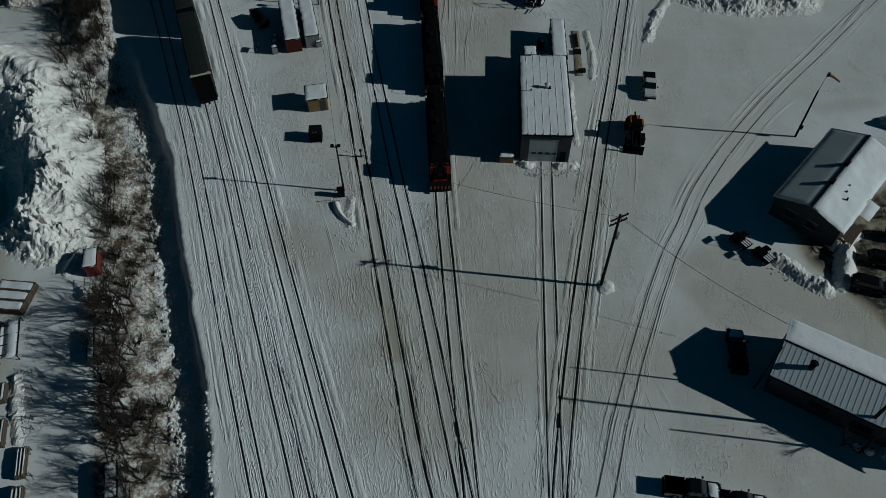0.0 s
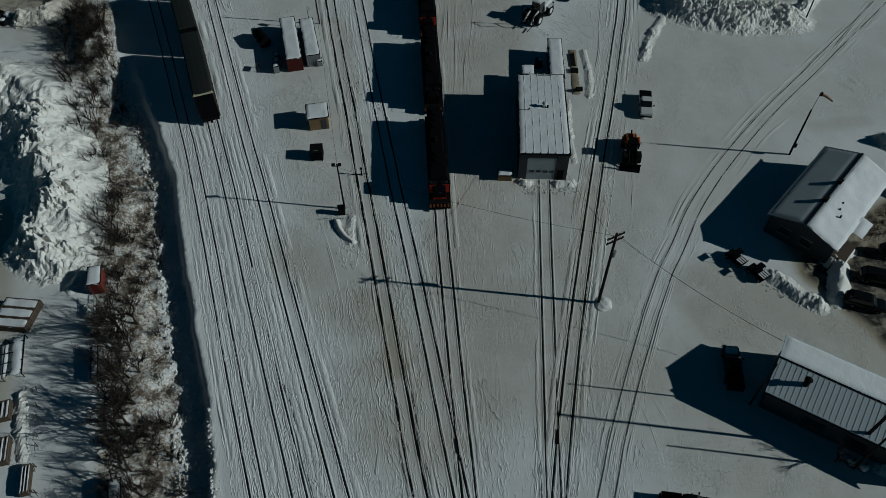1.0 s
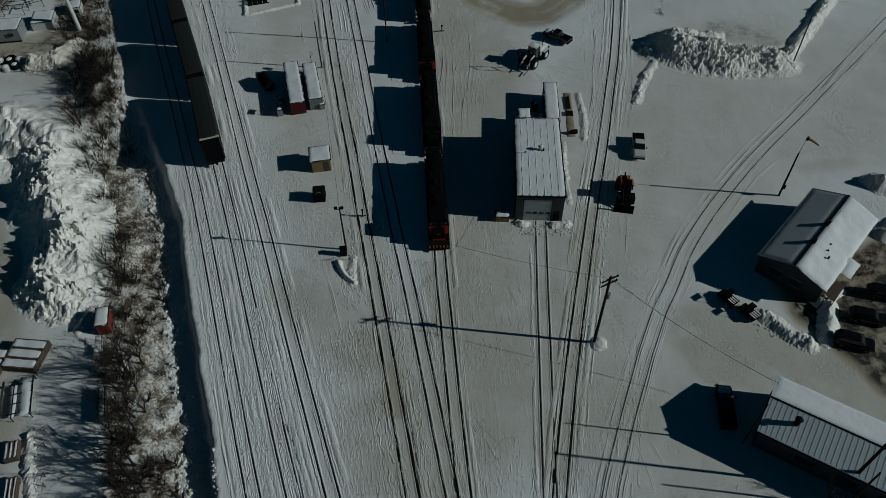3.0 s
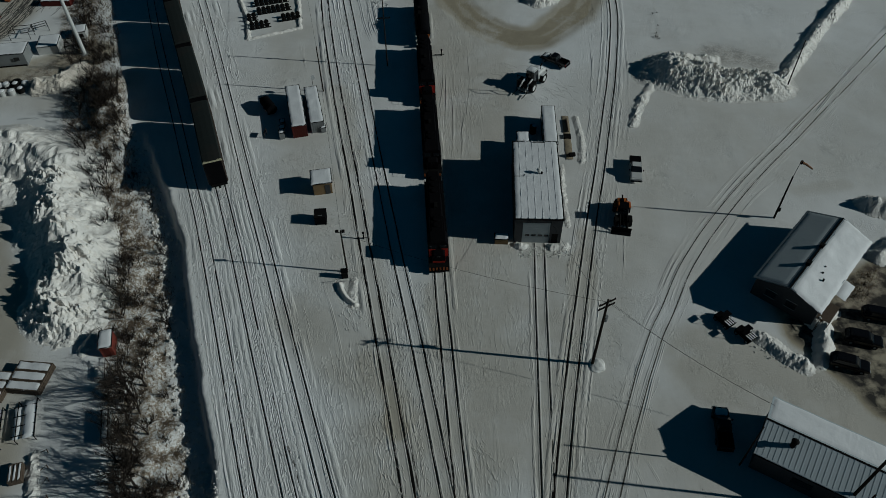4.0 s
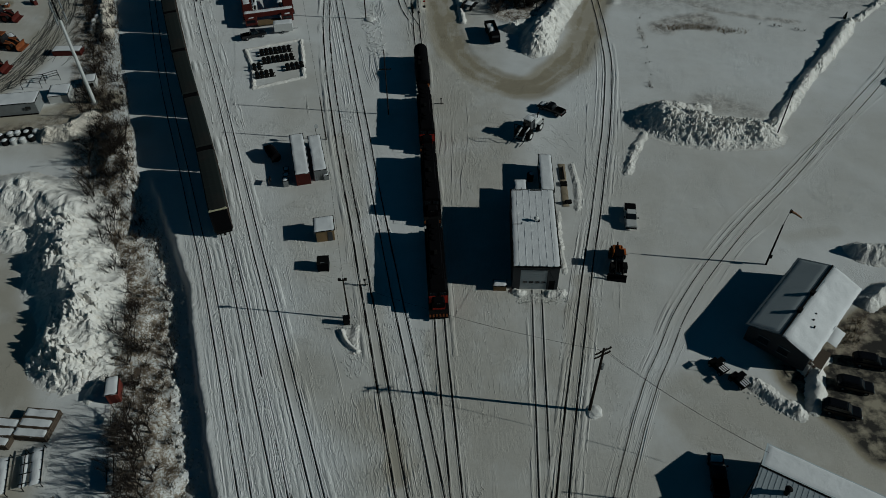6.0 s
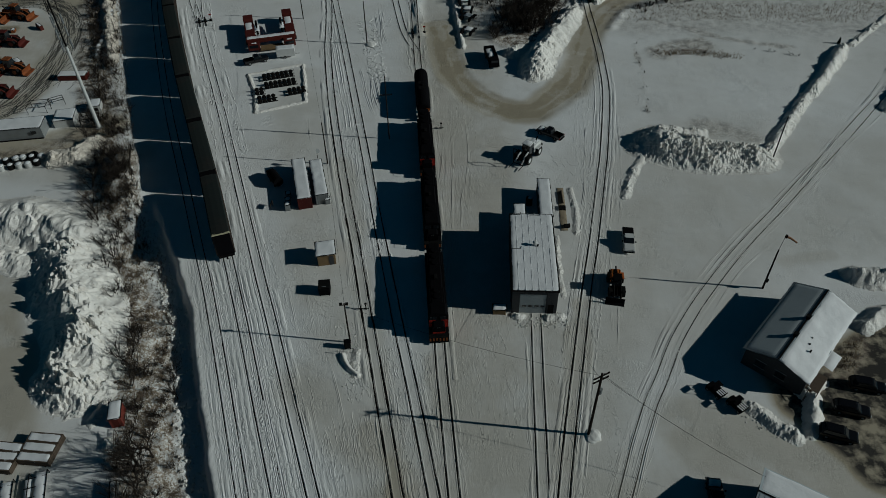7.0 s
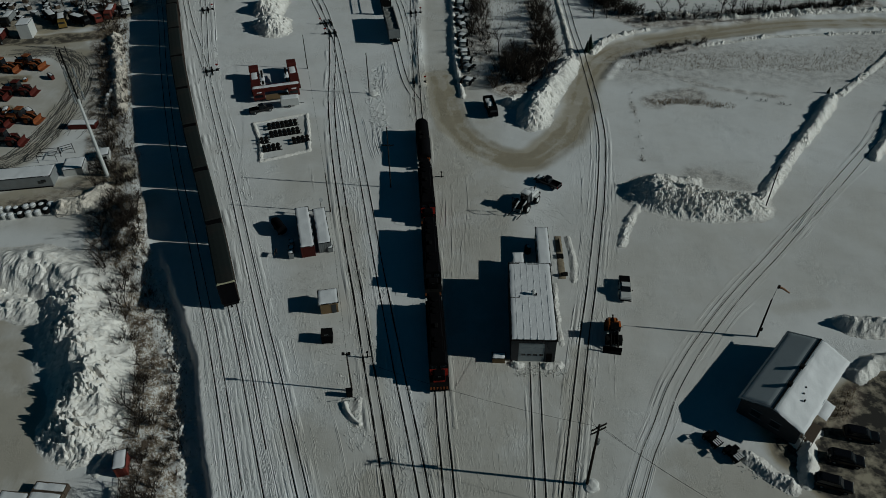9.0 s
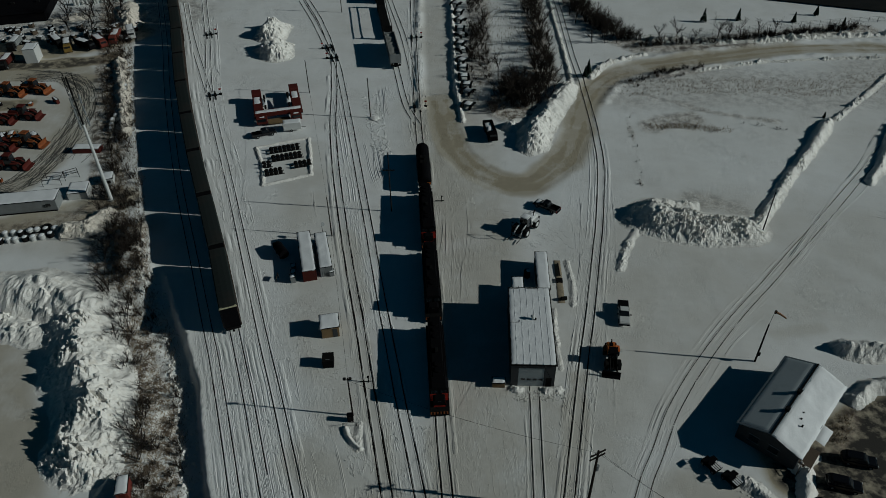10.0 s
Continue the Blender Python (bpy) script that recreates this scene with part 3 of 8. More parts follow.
def locomotive(x, y, turn, label, paint):
    """A hood-unit diesel, its cab towards -y, 19 m long."""
    t = thing("locomotive", label, "locomotive", x, y, 0.0, turn, "coupled locomotives")
    bogie(t, -5.9, 3, 3.6)
    bogie(t, 5.9, 3, 3.6)
    part("underframe", box(B(), -1.5, 1.5, -9.2, 9.2, 1.05, 1.4, bevel=0.04), BLACK, t)
    part("fuel_tank", box(B(), -1.3, 1.3, -2.6, 2.6, 0.35, 1.05, bevel=0.2), BLACK, t)
    hood = part("long_hood", prism(B(), [(-1.0, 1.4), (-1.0, 3.75), (-0.8, 4.1), (0.8, 4.1), (1.0, 3.75), (1.0, 1.4)], -5.0, 8.6, "y"), BLACK, t)
    for k, yy in enumerate((-3.4, -2.2, 4.0, 5.4, 6.8)):
        bm = B()
        tube(bm, [(0, yy, 4.06), (0, yy, 4.24)], 0.55, 16)
        fan = part("roof_fan", bm, BLACK, hood)
        part("fan_grille", tube(B(), [(0, yy, 4.24), (0, yy, 4.27)], 0.46, 16), BLACK, fan)
    part("exhaust_pipe", box(B(), -0.25, 0.25, 0.2, 1.2, 4.1, 4.42, bevel=0.04), IRON, hood)
    part("dynamic_brake_housing", box(B(), -1.18, 1.18, -4.4, -1.4, 3.0, 4.02, bevel=0.1), BLACK, hood)
    part("radiator_housing", box(B(), -1.2, 1.2, 3.4, 7.6, 3.1, 3.98, bevel=0.08), BLACK, hood)
    for s in (-1, 1):
        for k in range(9):
            part("hood_door", box(B(), s * 1.0 - 0.015, s * 1.0 + 0.015, -4.6 + k * 0.9, -3.85 + k * 0.9, 1.6, 2.9), BLACK, hood)
    cab = part("cab", prism(B(), [(-1.5, 1.4), (-1.5, 3.95), (-1.1, 4.45), (1.1, 4.45), (1.5, 3.95), (1.5, 1.4)], -7.3, -5.0, "y"), BLACK, t)
    if paint:
        for s in (-0.9, 0.9):
            part("cab_panel", box(B(), s - 0.5, s + 0.5, -7.34, -7.3, 1.5, 3.1), paint, cab, "bright painted front panel")
        part("cab_side_panel", box(B(), 1.5, 1.53, -7.2, -5.1, 1.5, 3.05), paint, cab, "bright painted side panel")
    part("cab_roof", prism(B(), [(-1.3, 4.26), (-1.06, 4.5), (1.06, 4.5), (1.3, 4.26)], -7.2, -5.05, "y"), BLACK, cab)
    for s in (-0.72, 0.72):
        part("windscreen", box(B(), s - 0.5, s + 0.5, -7.33, -7.28, 3.15, 3.85), GLASS, cab)
    for s in (-1, 1):
        part("side_window", box(B(), s * 1.5 - 0.02, s * 1.5 + 0.02, -6.8, -5.5, 3.1, 3.75), GLASS, cab)
    nose = part("short_hood", prism(B(), [(-0.95, 1.4), (-0.95, 2.75), (-0.7, 3.0), (0.7, 3.0), (0.95, 2.75), (0.95, 1.4)], -8.5, -7.3, "y"), BLACK, t)
    if paint:
        part("nose_side", box(B(), 0.95, 0.98, -8.45, -7.35, 1.5, 2.7), paint, nose)
        part("nose_band", box(B(), -0.9, 0.9, -8.56, -8.52, 1.45, 1.75), paint, nose)
    part("nose_panel", box(B(), -0.6, 0.6, -8.53, -8.49, 1.6, 2.6), BLACK, nose)
    for s in (-0.14, 0.14):
        part("headlight", tube(B(), [(s, -8.56, 2.75), (s, -8.48, 2.75)], 0.11, 10), GLASS, nose)
    part("front_platform", box(B(), -1.5, 1.5, -9.35, -8.5, 1.3, 1.44, bevel=0.03), IRON, t)
    bm = B()
    for k in range(6):
        box(bm, -1.45 + k * 0.5, -1.2 + k * 0.5, -9.42, -9.36, 0.75, 1.3)
    part("pilot_stripes", bm, RUSTY, t)
    part("pilot", box(B(), -1.45, 1.45, -9.36, -9.2, 0.25, 1.3, bevel=0.04), IRON, t)
    part("rear_pilot", box(B(), -1.45, 1.45, 9.2, 9.36, 0.25, 1.3, bevel=0.04), IRON, t)
    for s in (-1, 1):
        part("coupler", box(B(), -0.15, 0.15, min(s * 9.3, s * 9.85), max(s * 9.3, s * 9.85), 0.75, 1.05, bevel=0.04), IRON, t)
        bm = B()
        tube(bm, [(s * 1.47, -9.2, 2.35), (s * 1.47, -7.4, 2.35)], 0.025, 5)
        tube(bm, [(s * 1.47, -4.9, 2.35), (s * 1.47, 9.2, 2.35)], 0.025, 5)
        for k in range(10):
            tube(bm, [(s * 1.47, -4.9 + k * 1.56, 1.4), (s * 1.47, -4.9 + k * 1.56, 2.35)], 0.02, 5)
        tube(bm, [(s * 1.47, -9.2, 1.4), (s * 1.47, -9.2, 2.35)], 0.02, 5)
        part("handrail", bm, IRON, t)
        for z in (0.4, 0.8):
            part("step", box(B(), s * 1.35 - 0.12, s * 1.35 + 0.12, -9.1, -8.6, z, z + 0.06), IRON, t)
    return t


def tank_car(x, y, turn):
    t = thing("tank_car", "black tank car with rounded ends, coupled behind locomotives", "tank car", x, y, 0.0, turn)
    bogie(t, -5.2, 2, 1.8)
    bogie(t, 5.2, 2, 1.8)
    bm = B()
    tube(bm, [(0, -7.4, 2.6), (0, -7.2, 2.6), (0, -6.7, 2.6), (0, 6.7, 2.6), (0, 7.2, 2.6), (0, 7.4, 2.6)], 1.5, 24)
    bm.verts.ensure_lookup_table()
    for i, v in enumerate(bm.verts):
        k = {0: 0.72, 1: 0.92, 4: 0.92, 5: 0.72}.get(i // 24, 1.0)
        v.co = Vector((v.co.x * k, v.co.y, 2.6 + (v.co.z - 2.6) * k))
    part("tank", bm, BLACK, t)
    part("underframe", box(B(), -0.4, 0.4, -8.0, 8.0, 0.8, 1.15), IRON, t)
    part("walkway", box(B(), -0.75, 0.75, -1.6, 1.6, 4.0, 4.08), IRON, t)
    part("dome", tube(B(), [(0, 0, 4.0), (0, 0, 4.5)], 0.4, 14), BLACK, t)
    part("end_placard", box(B(), 0.55, 1.25, -7.72, -7.66, 2.2, 2.9), ORANGE, t, "orange placard at the end")
    for s in (-1, 1):
        part("end_platform", box(B(), -1.4, 1.4, min(s * 7.4, s * 8.1), max(s * 7.4, s * 8.1), 1.05, 1.15), IRON, t)
        bm = B()
        for xx in (-0.3, 0.3):
            tube(bm, [(s * 1.56, xx, 0.7), (s * 1.56, xx, 3.0), (s * 0.8, xx, 4.05)], 0.025, 5)
        for k in range(8):
            tube(bm, [(s * 1.56, -0.3, 0.8 + 0.3 * k), (s * 1.56, 0.3, 0.8 + 0.3 * k)], 0.018, 4)
        part("ladder", bm, IRON, t)
    return t


for yc, pnt, lab in ((78.7, RED, "black locomotive with red cab panels and worn yellow front"),
                (99.3, None, "black hood locomotive coupled behind another in the snow"),
                (119.4, RED, "black hood locomotive with a red cab, coupled in a row")):
    xx, tt = on_track(C3, yc)
    locomotive(xx, yc, tt, lab, pnt)
xx, tt = on_track(C3, 137.6)
tank_car(xx, 137.6, tt)


def boxcar(x, y, turn, length, ribbed, label, top=6.0):
    """A tall closed car with a ribbed roof."""
    t = thing("boxcar", label, "boxcar", x, y, 0.0, turn, "rail cars standing in a row")
    h = length / 2
    bogie(t, -h + 2.6, 2, 1.8)
    bogie(t, h - 2.6, 2, 1.8)
    part("underframe", box(B(), -1.3, 1.3, -h, h, 0.75, 1.1), IRON, t)
    body = part("body", box(B(), -1.5, 1.5, -h + 0.25, h - 0.25, 1.1, top - 0.35, bevel=0.03), RACK_SIDE, t)
    for s in (-1, 1):
        n = int(length / 1.5)
        for k in range(n):
            yy = -h + 0.5 + k * (length - 1.0) / (n - 1)
            part("side_post", box(B(), s * 1.52 - 0.05, s * 1.52 + 0.05, yy - 0.06, yy + 0.06, 1.1, top - 0.35), RACK_SIDE, body)
    roof = part("roof", prism(B(), [(-1.55, top - 0.36), (-1.35, top - 0.08), (-0.5, top), (0.5, top), (1.35, top - 0.08), (1.55, top - 0.36)], -h + 0.2, h - 0.2, "y"), RACK_ROOF, t, "ribbed galvanised roof")
    n = int(length / 2.1)
    for k in range(n + 1 if ribbed else 0):
        yy = -h + 0.3 + k * (length - 0.6) / n
        part("roof_rib", prism(B(), [(-1.56, top - 0.34), (-1.36, top - 0.04), (-0.5, top + 0.05), (0.5, top + 0.05), (1.36, top - 0.04), (1.56, top - 0.34)], yy - 0.05, yy + 0.05, "y"), RACK_ROOF, roof)
    for s in (-1, 1):
        part("end_door", box(B(), -1.4, 1.4, min(s * (h - 0.25), s * (h - 0.12)), max(s * (h - 0.25), s * (h - 0.12)), 1.2, top - 0.4), BLACK, t)
        part("coupler", box(B(), -0.15, 0.15, min(s * h, s * (h + 0.6)), max(s * h, s * (h + 0.6)), 0.75, 1.05), IRON, t)
    if ribbed:
        part("roof_end_cap", prism(B(), [(-1.56, top - 0.32), (-1.36, top - 0.02), (1.36, top - 0.02), (1.56, top - 0.32)], -h + 0.16, -h + 0.40, "y"), CREAM, roof, "pale yellow band at the end of the roof")
    return t


for k in range(10):
    yc = 97.7 + 17.75 * k
    xx, tt = on_track(L2, yc)
    boxcar(xx, yc, tt, 17.25, k == 0, "tall boxcar with a dark grey " + ("ribbed roof and yellow end band" if k == 0 else "smooth roof, in a row"))

# ---- buildings ----
def slab_roof(bm, w, l, eave, rise, over=0.4, thick=0.14):
    """Both slopes of a gable roof: ridge along y, eaves at x = +-w."""
    W, k = w + over, rise / w
    z = eave - over * k
    prism(bm, [(-W, z), (0, eave + rise), (0, eave + rise + thick), (-W, z + thick)], -l - over, l + over, "y")
    prism(bm, [(W, z), (W, z + thick), (0, eave + rise + thick), (0, eave + rise)], -l - over, l + over, "y")
    return bm


def lumpy_sheet(x0, x1, y0, y1, z_at, step=0.4, amp=0.06, seed=0.0):
    """A snow cover: an uneven sheet with a rounded, hanging rim."""
    nx, ny = max(2, int((x1 - x0) / step)), max(2, int((y1 - y0) / step))
    bm = B()
    g = []
    for j in range(ny + 1):
        row = []
        for i in range(nx + 1):
            edge = i in (0, nx) or j in (0, ny)
            x, y = x0 + (x1 - x0) * i / nx, y0 + (y1 - y0) * j / ny
            q = noise.noise(Vector((x * 0.7 + seed, y * 0.7, seed)))
            if edge:
                k = 0.08 * noise.noise(Vector((x * 1.3, y * 1.3, seed + 4)))
                x += k if i in (0, nx) else 0
                y += k if j in (0, ny) else 0
            row.append(bm.verts.new((x, y, z_at(x, y) + (-0.06 if edge else 0.10 + amp * q))))
        g.append(row)
    for a, b in zip(g, g[1:]):
        for i in range(nx):
            f = bm.faces.new((a[i], a[i + 1], b[i + 1], b[i]))
            f.smooth = True
    return bm


def engine_shed():
    t = thing("engine_shed", "dark engine shed with snowy seamed roof and grey door", "shed", 16.75, 83.5, 0, -5.0)
    w, l, h = 3.5, 8.9, 5.0
    part("wall", box(B(), -w, -w + 0.2, -l, l, -0.3, h), DARK_WALL, t)
    part("wall", box(B(), w - 0.2, w, -l, l, -0.3, h), DARK_WALL, t)
    part("wall", box(B(), -w + 0.2, w - 0.2, l - 0.2, l, -0.3, h), DARK_WALL, t)
    front = B()
    box(front, -w + 0.2, -2.35, -l, -l + 0.2, -0.3, h)
    box(front, 1.75, w - 0.2, -l, -l + 0.2, -0.3, h)
    box(front, -2.35, 1.75, -l, -l + 0.2, 4.3, h)
    part("wall", front, DARK_WALL, t)
    part("foundation", box(B(), -w - 0.05, w + 0.05, -l + 0.25, l + 0.05, -0.4, 0.2), CONCRETE, t)
    door = part("roller_door", box(B(), -2.34, 1.74, -l + 0.06, -l + 0.14, 0.0, 4.3), DOOR_GREY, t, "grey sectional roller door")
    for k in range(4):
        part("door_section", box(B(), -2.3, 1.7, -l + 0.03, -l + 0.06, 0.06 + k * 1.07, 1.06 + k * 1.07, bevel=0.01), DOOR_GREY, door)
    for k in range(4):
        part("door_window", box(B(), -1.9 + k * 0.95, -1.25 + k * 0.95, -l + 0.0, -l + 0.03, 1.45, 1.85), GLASS, door)
    part("side_door", box(B(), 2.1, 3.0, -l - 0.04, -l, 0.0, 2.05), IRON, t)
    part("roof", box(B(), -w - 0.18, w + 0.18, -l - 0.18, l + 0.18, h, h + 0.22, bevel=0.04), IRON, t)
    roof = part("snow_cover", lumpy_sheet(-w - 0.12, w + 0.12, -l - 0.12, l + 0.12, lambda x, y: h + 0.22, 0.35, 0.05, 3.0), ROOF_SNOW, t, "smooth snow cover on the roof")
    for k in range(6):
        xx = -w + 0.9 + k * 1.05
        part("roof_seam", box(B(), xx - 0.035, xx + 0.035, -l - 0.05, l + 0.05, h + 0.24, h + 0.345), ROOF_SNOW, roof)
    st = part("roof_vent", tube(tube(B(), [(0.3, 1.1, h + 0.2), (0.3, 1.1, h + 1.0)], 0.25, 12), [(0.3, 1.1, h + 0.95), (0.3, 1.1, h + 1.25)], 0.42, 12, 0.2), GALV, t)
    part("vent_pipe", tube(B(), [(0.75, 0.9, h + 0.2), (0.75, 0.9, h + 0.7)], 0.15, 10), IRON, st)
    bm = B()
    tube(bm, [(-w - 0.1, 0.2, h + 0.35), (-2.0, 0.25, h + 0.35), (-1.9, 0.7, h + 0.35)], 0.05, 6)
    tube(bm, [(-w, l - 0.35, h + 0.40), (-1.8, l - 0.35, h + 0.40), (-1.8, l - 0.35, h + 0.9)], 0.05, 6)
    tube(bm, [(-0.4, l - 0.4, h + 0.40), (1.6, l - 0.4, h + 0.40), (1.6, l - 0.4, h + 0.9)], 0.05, 6)
    part("roof_pipe", bm, IRON, t, "dark pipes lying on the roof")
    part("wall_conduit", tube(B(), [(-w - 0.04, -6.5, 0), (-w - 0.04, -6.5, 3.6), (-w - 0.04, 4.0, 3.6)], 0.04, 5), IRON, t)
    return t


engine_shed()


def snowy_box(name, label, category, x, y, turn, w, l, h, wall, roof_over=0.12, z=0.0):
    """A small hut or container with a snow-covered lid."""
    t = thing(name, label, category, x, y, z, turn)
    part("body", box(B(), -w / 2, w / 2, -l / 2, l / 2, -0.15, h, bevel=0.03), wall, t)
    part("roof", box(B(), -w / 2 - roof_over, w / 2 + roof_over, -l / 2 - roof_over, l / 2 + roof_over, h, h + 0.1, bevel=0.02), IRON, t)
    part("snow_cover", lumpy_sheet(-w / 2 - roof_over, w / 2 + roof_over, -l / 2 - roof_over, l / 2 + roof_over, lambda a, b: h + 0.1, 0.3, 0.07, x), ROOF_SNOW, t, "thick snow cover")
    return t


t = snowy_box("storage_hut", "small snow-topped metal hut against the engine shed", "hut", 16.15, 95.5, -5, 2.0, 5.4, 2.6, GREY)
part("door", box(B(), -1.04, -1.0, -0.45, 0.45, 0.05, 2.0), IRON, t)
t = snowy_box("office_trailer", "long narrow trailer with a snow-covered roof behind the shed", "trailer", 21.2, 99.6, -5, 2.2, 10.6, 2.8, DARK_WALL)
for k in range(3):
    part("window", box(B(), -1.14, -1.1, -4.0 + k * 3.2, -3.0 + k * 3.2, 1.3, 2.1), GLASS, t)
part("door", box(B(), 1.1, 1.14, -0.5, 0.5, 0.1, 2.1), GREY, t)
t = snowy_box("bin", "snow-topped brown wooden bin beside the shed corner", "bin", 10.6, 75.2, -5, 2.0, 1.2, 1.1, PLY)
t = snowy_box("yard_hut", "small brown hut with a snowy roof standing in the yard", "hut", -17.5, 88.9, 8, 3.0, 3.2, 2.4, PLY, 0.25)
part("door", box(B(), 0.4, 1.2, -1.64, -1.6, 0.0, 1.95), DARK_WALL, t)
t = thing("dark_container", "small black storage box standing on the snow", "storage box", -17.2, 81.2, 0, 2)
part("body", box(B(), -0.9, 0.9, -0.95, 0.95, 0.1, 1.7, bevel=0.04), BLACK, t)
part("lid", box(B(), -0.95, 0.95, -1.0, 1.0, 1.7, 1.8, bevel=0.03), IRON, t)
part("lid_handle", tube(B(), [(-0.3, -0.7, 1.8), (-0.3, -0.7, 1.9), (0.3, -0.7, 1.9), (0.3, -0.7, 1.8)], 0.03, 5), GREY, t)
for a in (-0.9, 0.9):
    part("skid", box(B(), a * 0.8 - 0.08, a * 0.8 + 0.08, -0.95, 0.95, -0.1, 0.1), IRON, t)


def trailer(x, y, turn, w, l, h, wall, label):
    t = snowy_box("crew_trailer", label, "trailer", x, y, turn, w, l, h, wall, 0.05)
    for s in (-1, 1):
        for k in range(2):
            part("window", box(B(), s * w / 2 - 0.03, s * w / 2 + 0.03, -l / 4 - 0.6 + k * l / 2, -l / 4 + 0.6 + k * l / 2, 1.4, 2.1), GLASS, t)
    for k in range(7):
        part("wall_rib", box(B(), -w / 2 + 0.1 + k * (w - 0.2) / 6 - 0.03, -w / 2 + 0.1 + k * (w - 0.2) / 6 + 0.03, -l / 2 - 0.05, -l / 2, 0.0, h - 0.05), wall, t)
    return t


trailer(-23.5, 108.4, 11, 2.6, 12.4, 2.45, MAROON, "red-ended crew trailer with a snow-covered roof")
trailer(-20.3, 108.9, 11, 2.4, 11.0, 2.2, GREY, "grey crew trailer with a snow-covered roof")


def gable_house(x, y, turn, w, l, eave, rise, wall, lit, label, name="house"):
    """Ridge along the thing's own y. lit: whether the +x slope is snow-covered."""
    t = thing(name, label, "house", x, y, 0, turn)
    bm = prism(B(), [(-w, -0.4), (-w, eave), (0, eave + rise), (w, eave), (w, -0.4)], -l, l, "y")
    part("wall", bm, wall, t)
    part("roof", slab_roof(B(), w, l, eave, rise), METAL_ROOF if not lit else TILE_BLUE, t, "pale sheet metal roof")
    part("ridge_cap", box(B(), -0.12, 0.12, -l - 0.42, l + 0.42, eave + rise + 0.04, eave + rise + 0.155), IRON, t)
    return t


def roof_z(w, eave, rise):
    return lambda x, y: eave + rise * (1 - abs(x) / w) + 0.13


# house by the turning track: ridge from south-west to north-east
HE = gable_house(54.0, 66.2, -45.0, 4.4, 8.4, 3.5, 1.5, DARK_WALL, True, "dark-walled gabled house with one snow-covered roof slope and two chimneys")
part("snow_cover", lumpy_sheet(0.05, 4.9, -8.85, 8.85, lambda x, y: roof_z(4.4, 3.5, 1.5)(x, y) + 0.05 - 0.15 * max(0, 1 - x / 0.9) + 0.1 * noise.noise(Vector((x * 0.22 + 3, y * 0.4, 2))), 0.3, 0.09, 9), ROOF_SNOW, HE, "thick snow on the sunny slope")
part("frost_cover", lumpy_sheet(-4.85, -0.2, -8.85, 8.85, lambda x, y: roof_z(4.4, 3.5, 1.5)(x, y) - 0.05, 0.5, 0.008, 19), FROST, HE, "thin frost on the shaded slope")
for yy in (1.2, -3.2):
    c = part("chimney", box(B(), -0.28, 0.28, yy - 0.28, yy + 0.28, 4.5, 5.55, bevel=0.03), IRON, HE, "dark square chimney")
    part("chimney_cap", box(B(), -0.34, 0.34, yy - 0.34, yy + 0.34, 5.55, 5.62), IRON, c)
for yy, xx in ((-1.6, 1.9), (-2.9, 2.1), (-4.0, 2.7)):
    part("roof_vent", tube(B(), [(xx, yy, 4.0), (xx, yy, 4.75)], 0.12, 10), IRON, HE)
for k in range(2):
    wdw = part("window", box(B(), -2.6 + k * 2.9, -1.2 + k * 2.9, -8.45, -8.4, 1.2, 2.4), GLASS, HE)
    for zz, nm in ((1.1, "window_sill"), (2.4, "window_head")):
        part(nm, box(B(), -2.7 + k * 2.9, -1.1 + k * 2.9, -8.47, -8.41, zz, zz + 0.1), GREY, wdw)
for k in range(3):
    part("window", box(B(), -4.45, -4.4, -6.2 + k * 4.6, -5.0 + k * 4.6, 1.2, 2.4), GLASS, HE)
part("porch", box(B(), 4.4, 6.2, -7.2, -3.4, 0.0, 0.9, bevel=0.03), WOOD, HE, "wooden porch with a snowy lid")
part("porch_roof", lumpy_sheet(4.7, 6.3, -3.3, 0.2, lambda x, y: 2.6 - 0.2 * (x - 4.7), 0.4, 0.05, 2), ROOF_SNOW, HE)
bm = B()
for k in range(7):
    box(bm, 5.0, 6.2, -7.5 - 0.28 * k, -7.25 - 0.28 * k, 0.75 - 0.12 * k, 0.82 - 0.12 * k)
part("stairs", bm, WOOD, HE, "wooden porch stairs")
bm = B()
for xx in (5.0, 6.2):
    tube(bm, [(xx, -7.3, 1.7), (xx, -9.3, 0.9)], 0.05, 5)
    for k in range(3):
        tube(bm, [(xx, -7.4 - 0.9 * k, 0.0), (xx, -7.4 - 0.9 * k, 1.66 - 0.37 * k)], 0.04, 5)
part("stair_rail", bm, WOOD, HE)

# long building: ridge from north-west to south-east
HS = gable_house(46.3, 35.3, 56.0, 3.9, 9.6, 3.85, 1.05, DARK_WALL, False, "long dark-walled building with a ribbed metal roof, snowy on one slope", "workshop")
part("snow_cover", lumpy_sheet(0.25, 4.3, -9.95, 9.95, roof_z(3.9, 3.85, 1.05), 0.4, 0.05, 12), ROOF_SNOW, HS, "snow cover on the sunny slope")
n = 34
for k in range(n):
    yy = -9.7 + k * 19.4 / (n - 1)
    bm = B()
    box(bm, -4.28, -0.15, -0.04, 0.04, 0.0, 0.035)
    m = Matrix.Translation((0, yy, 3.85 + 1.05 + 0.13)) @ Matrix.Rotation(-math.atan2(1.05, 3.9), 4, "Y")
    for v in bm.verts:
        v.co = m @ v.co
    part("roof_rib", bm, METAL_ROOF, HS)
c = part("chimney", tube(B(), [(-1.7, 6.6, 4.0), (-1.7, 6.6, 5.7)], 0.3, 12), IRON, HS, "dark stove pipe")
part("chimney_cap", tube(B(), [(-1.7, 6.6, 5.65), (-1.7, 6.6, 5.95)], 0.45, 12, 0.15), IRON, c)
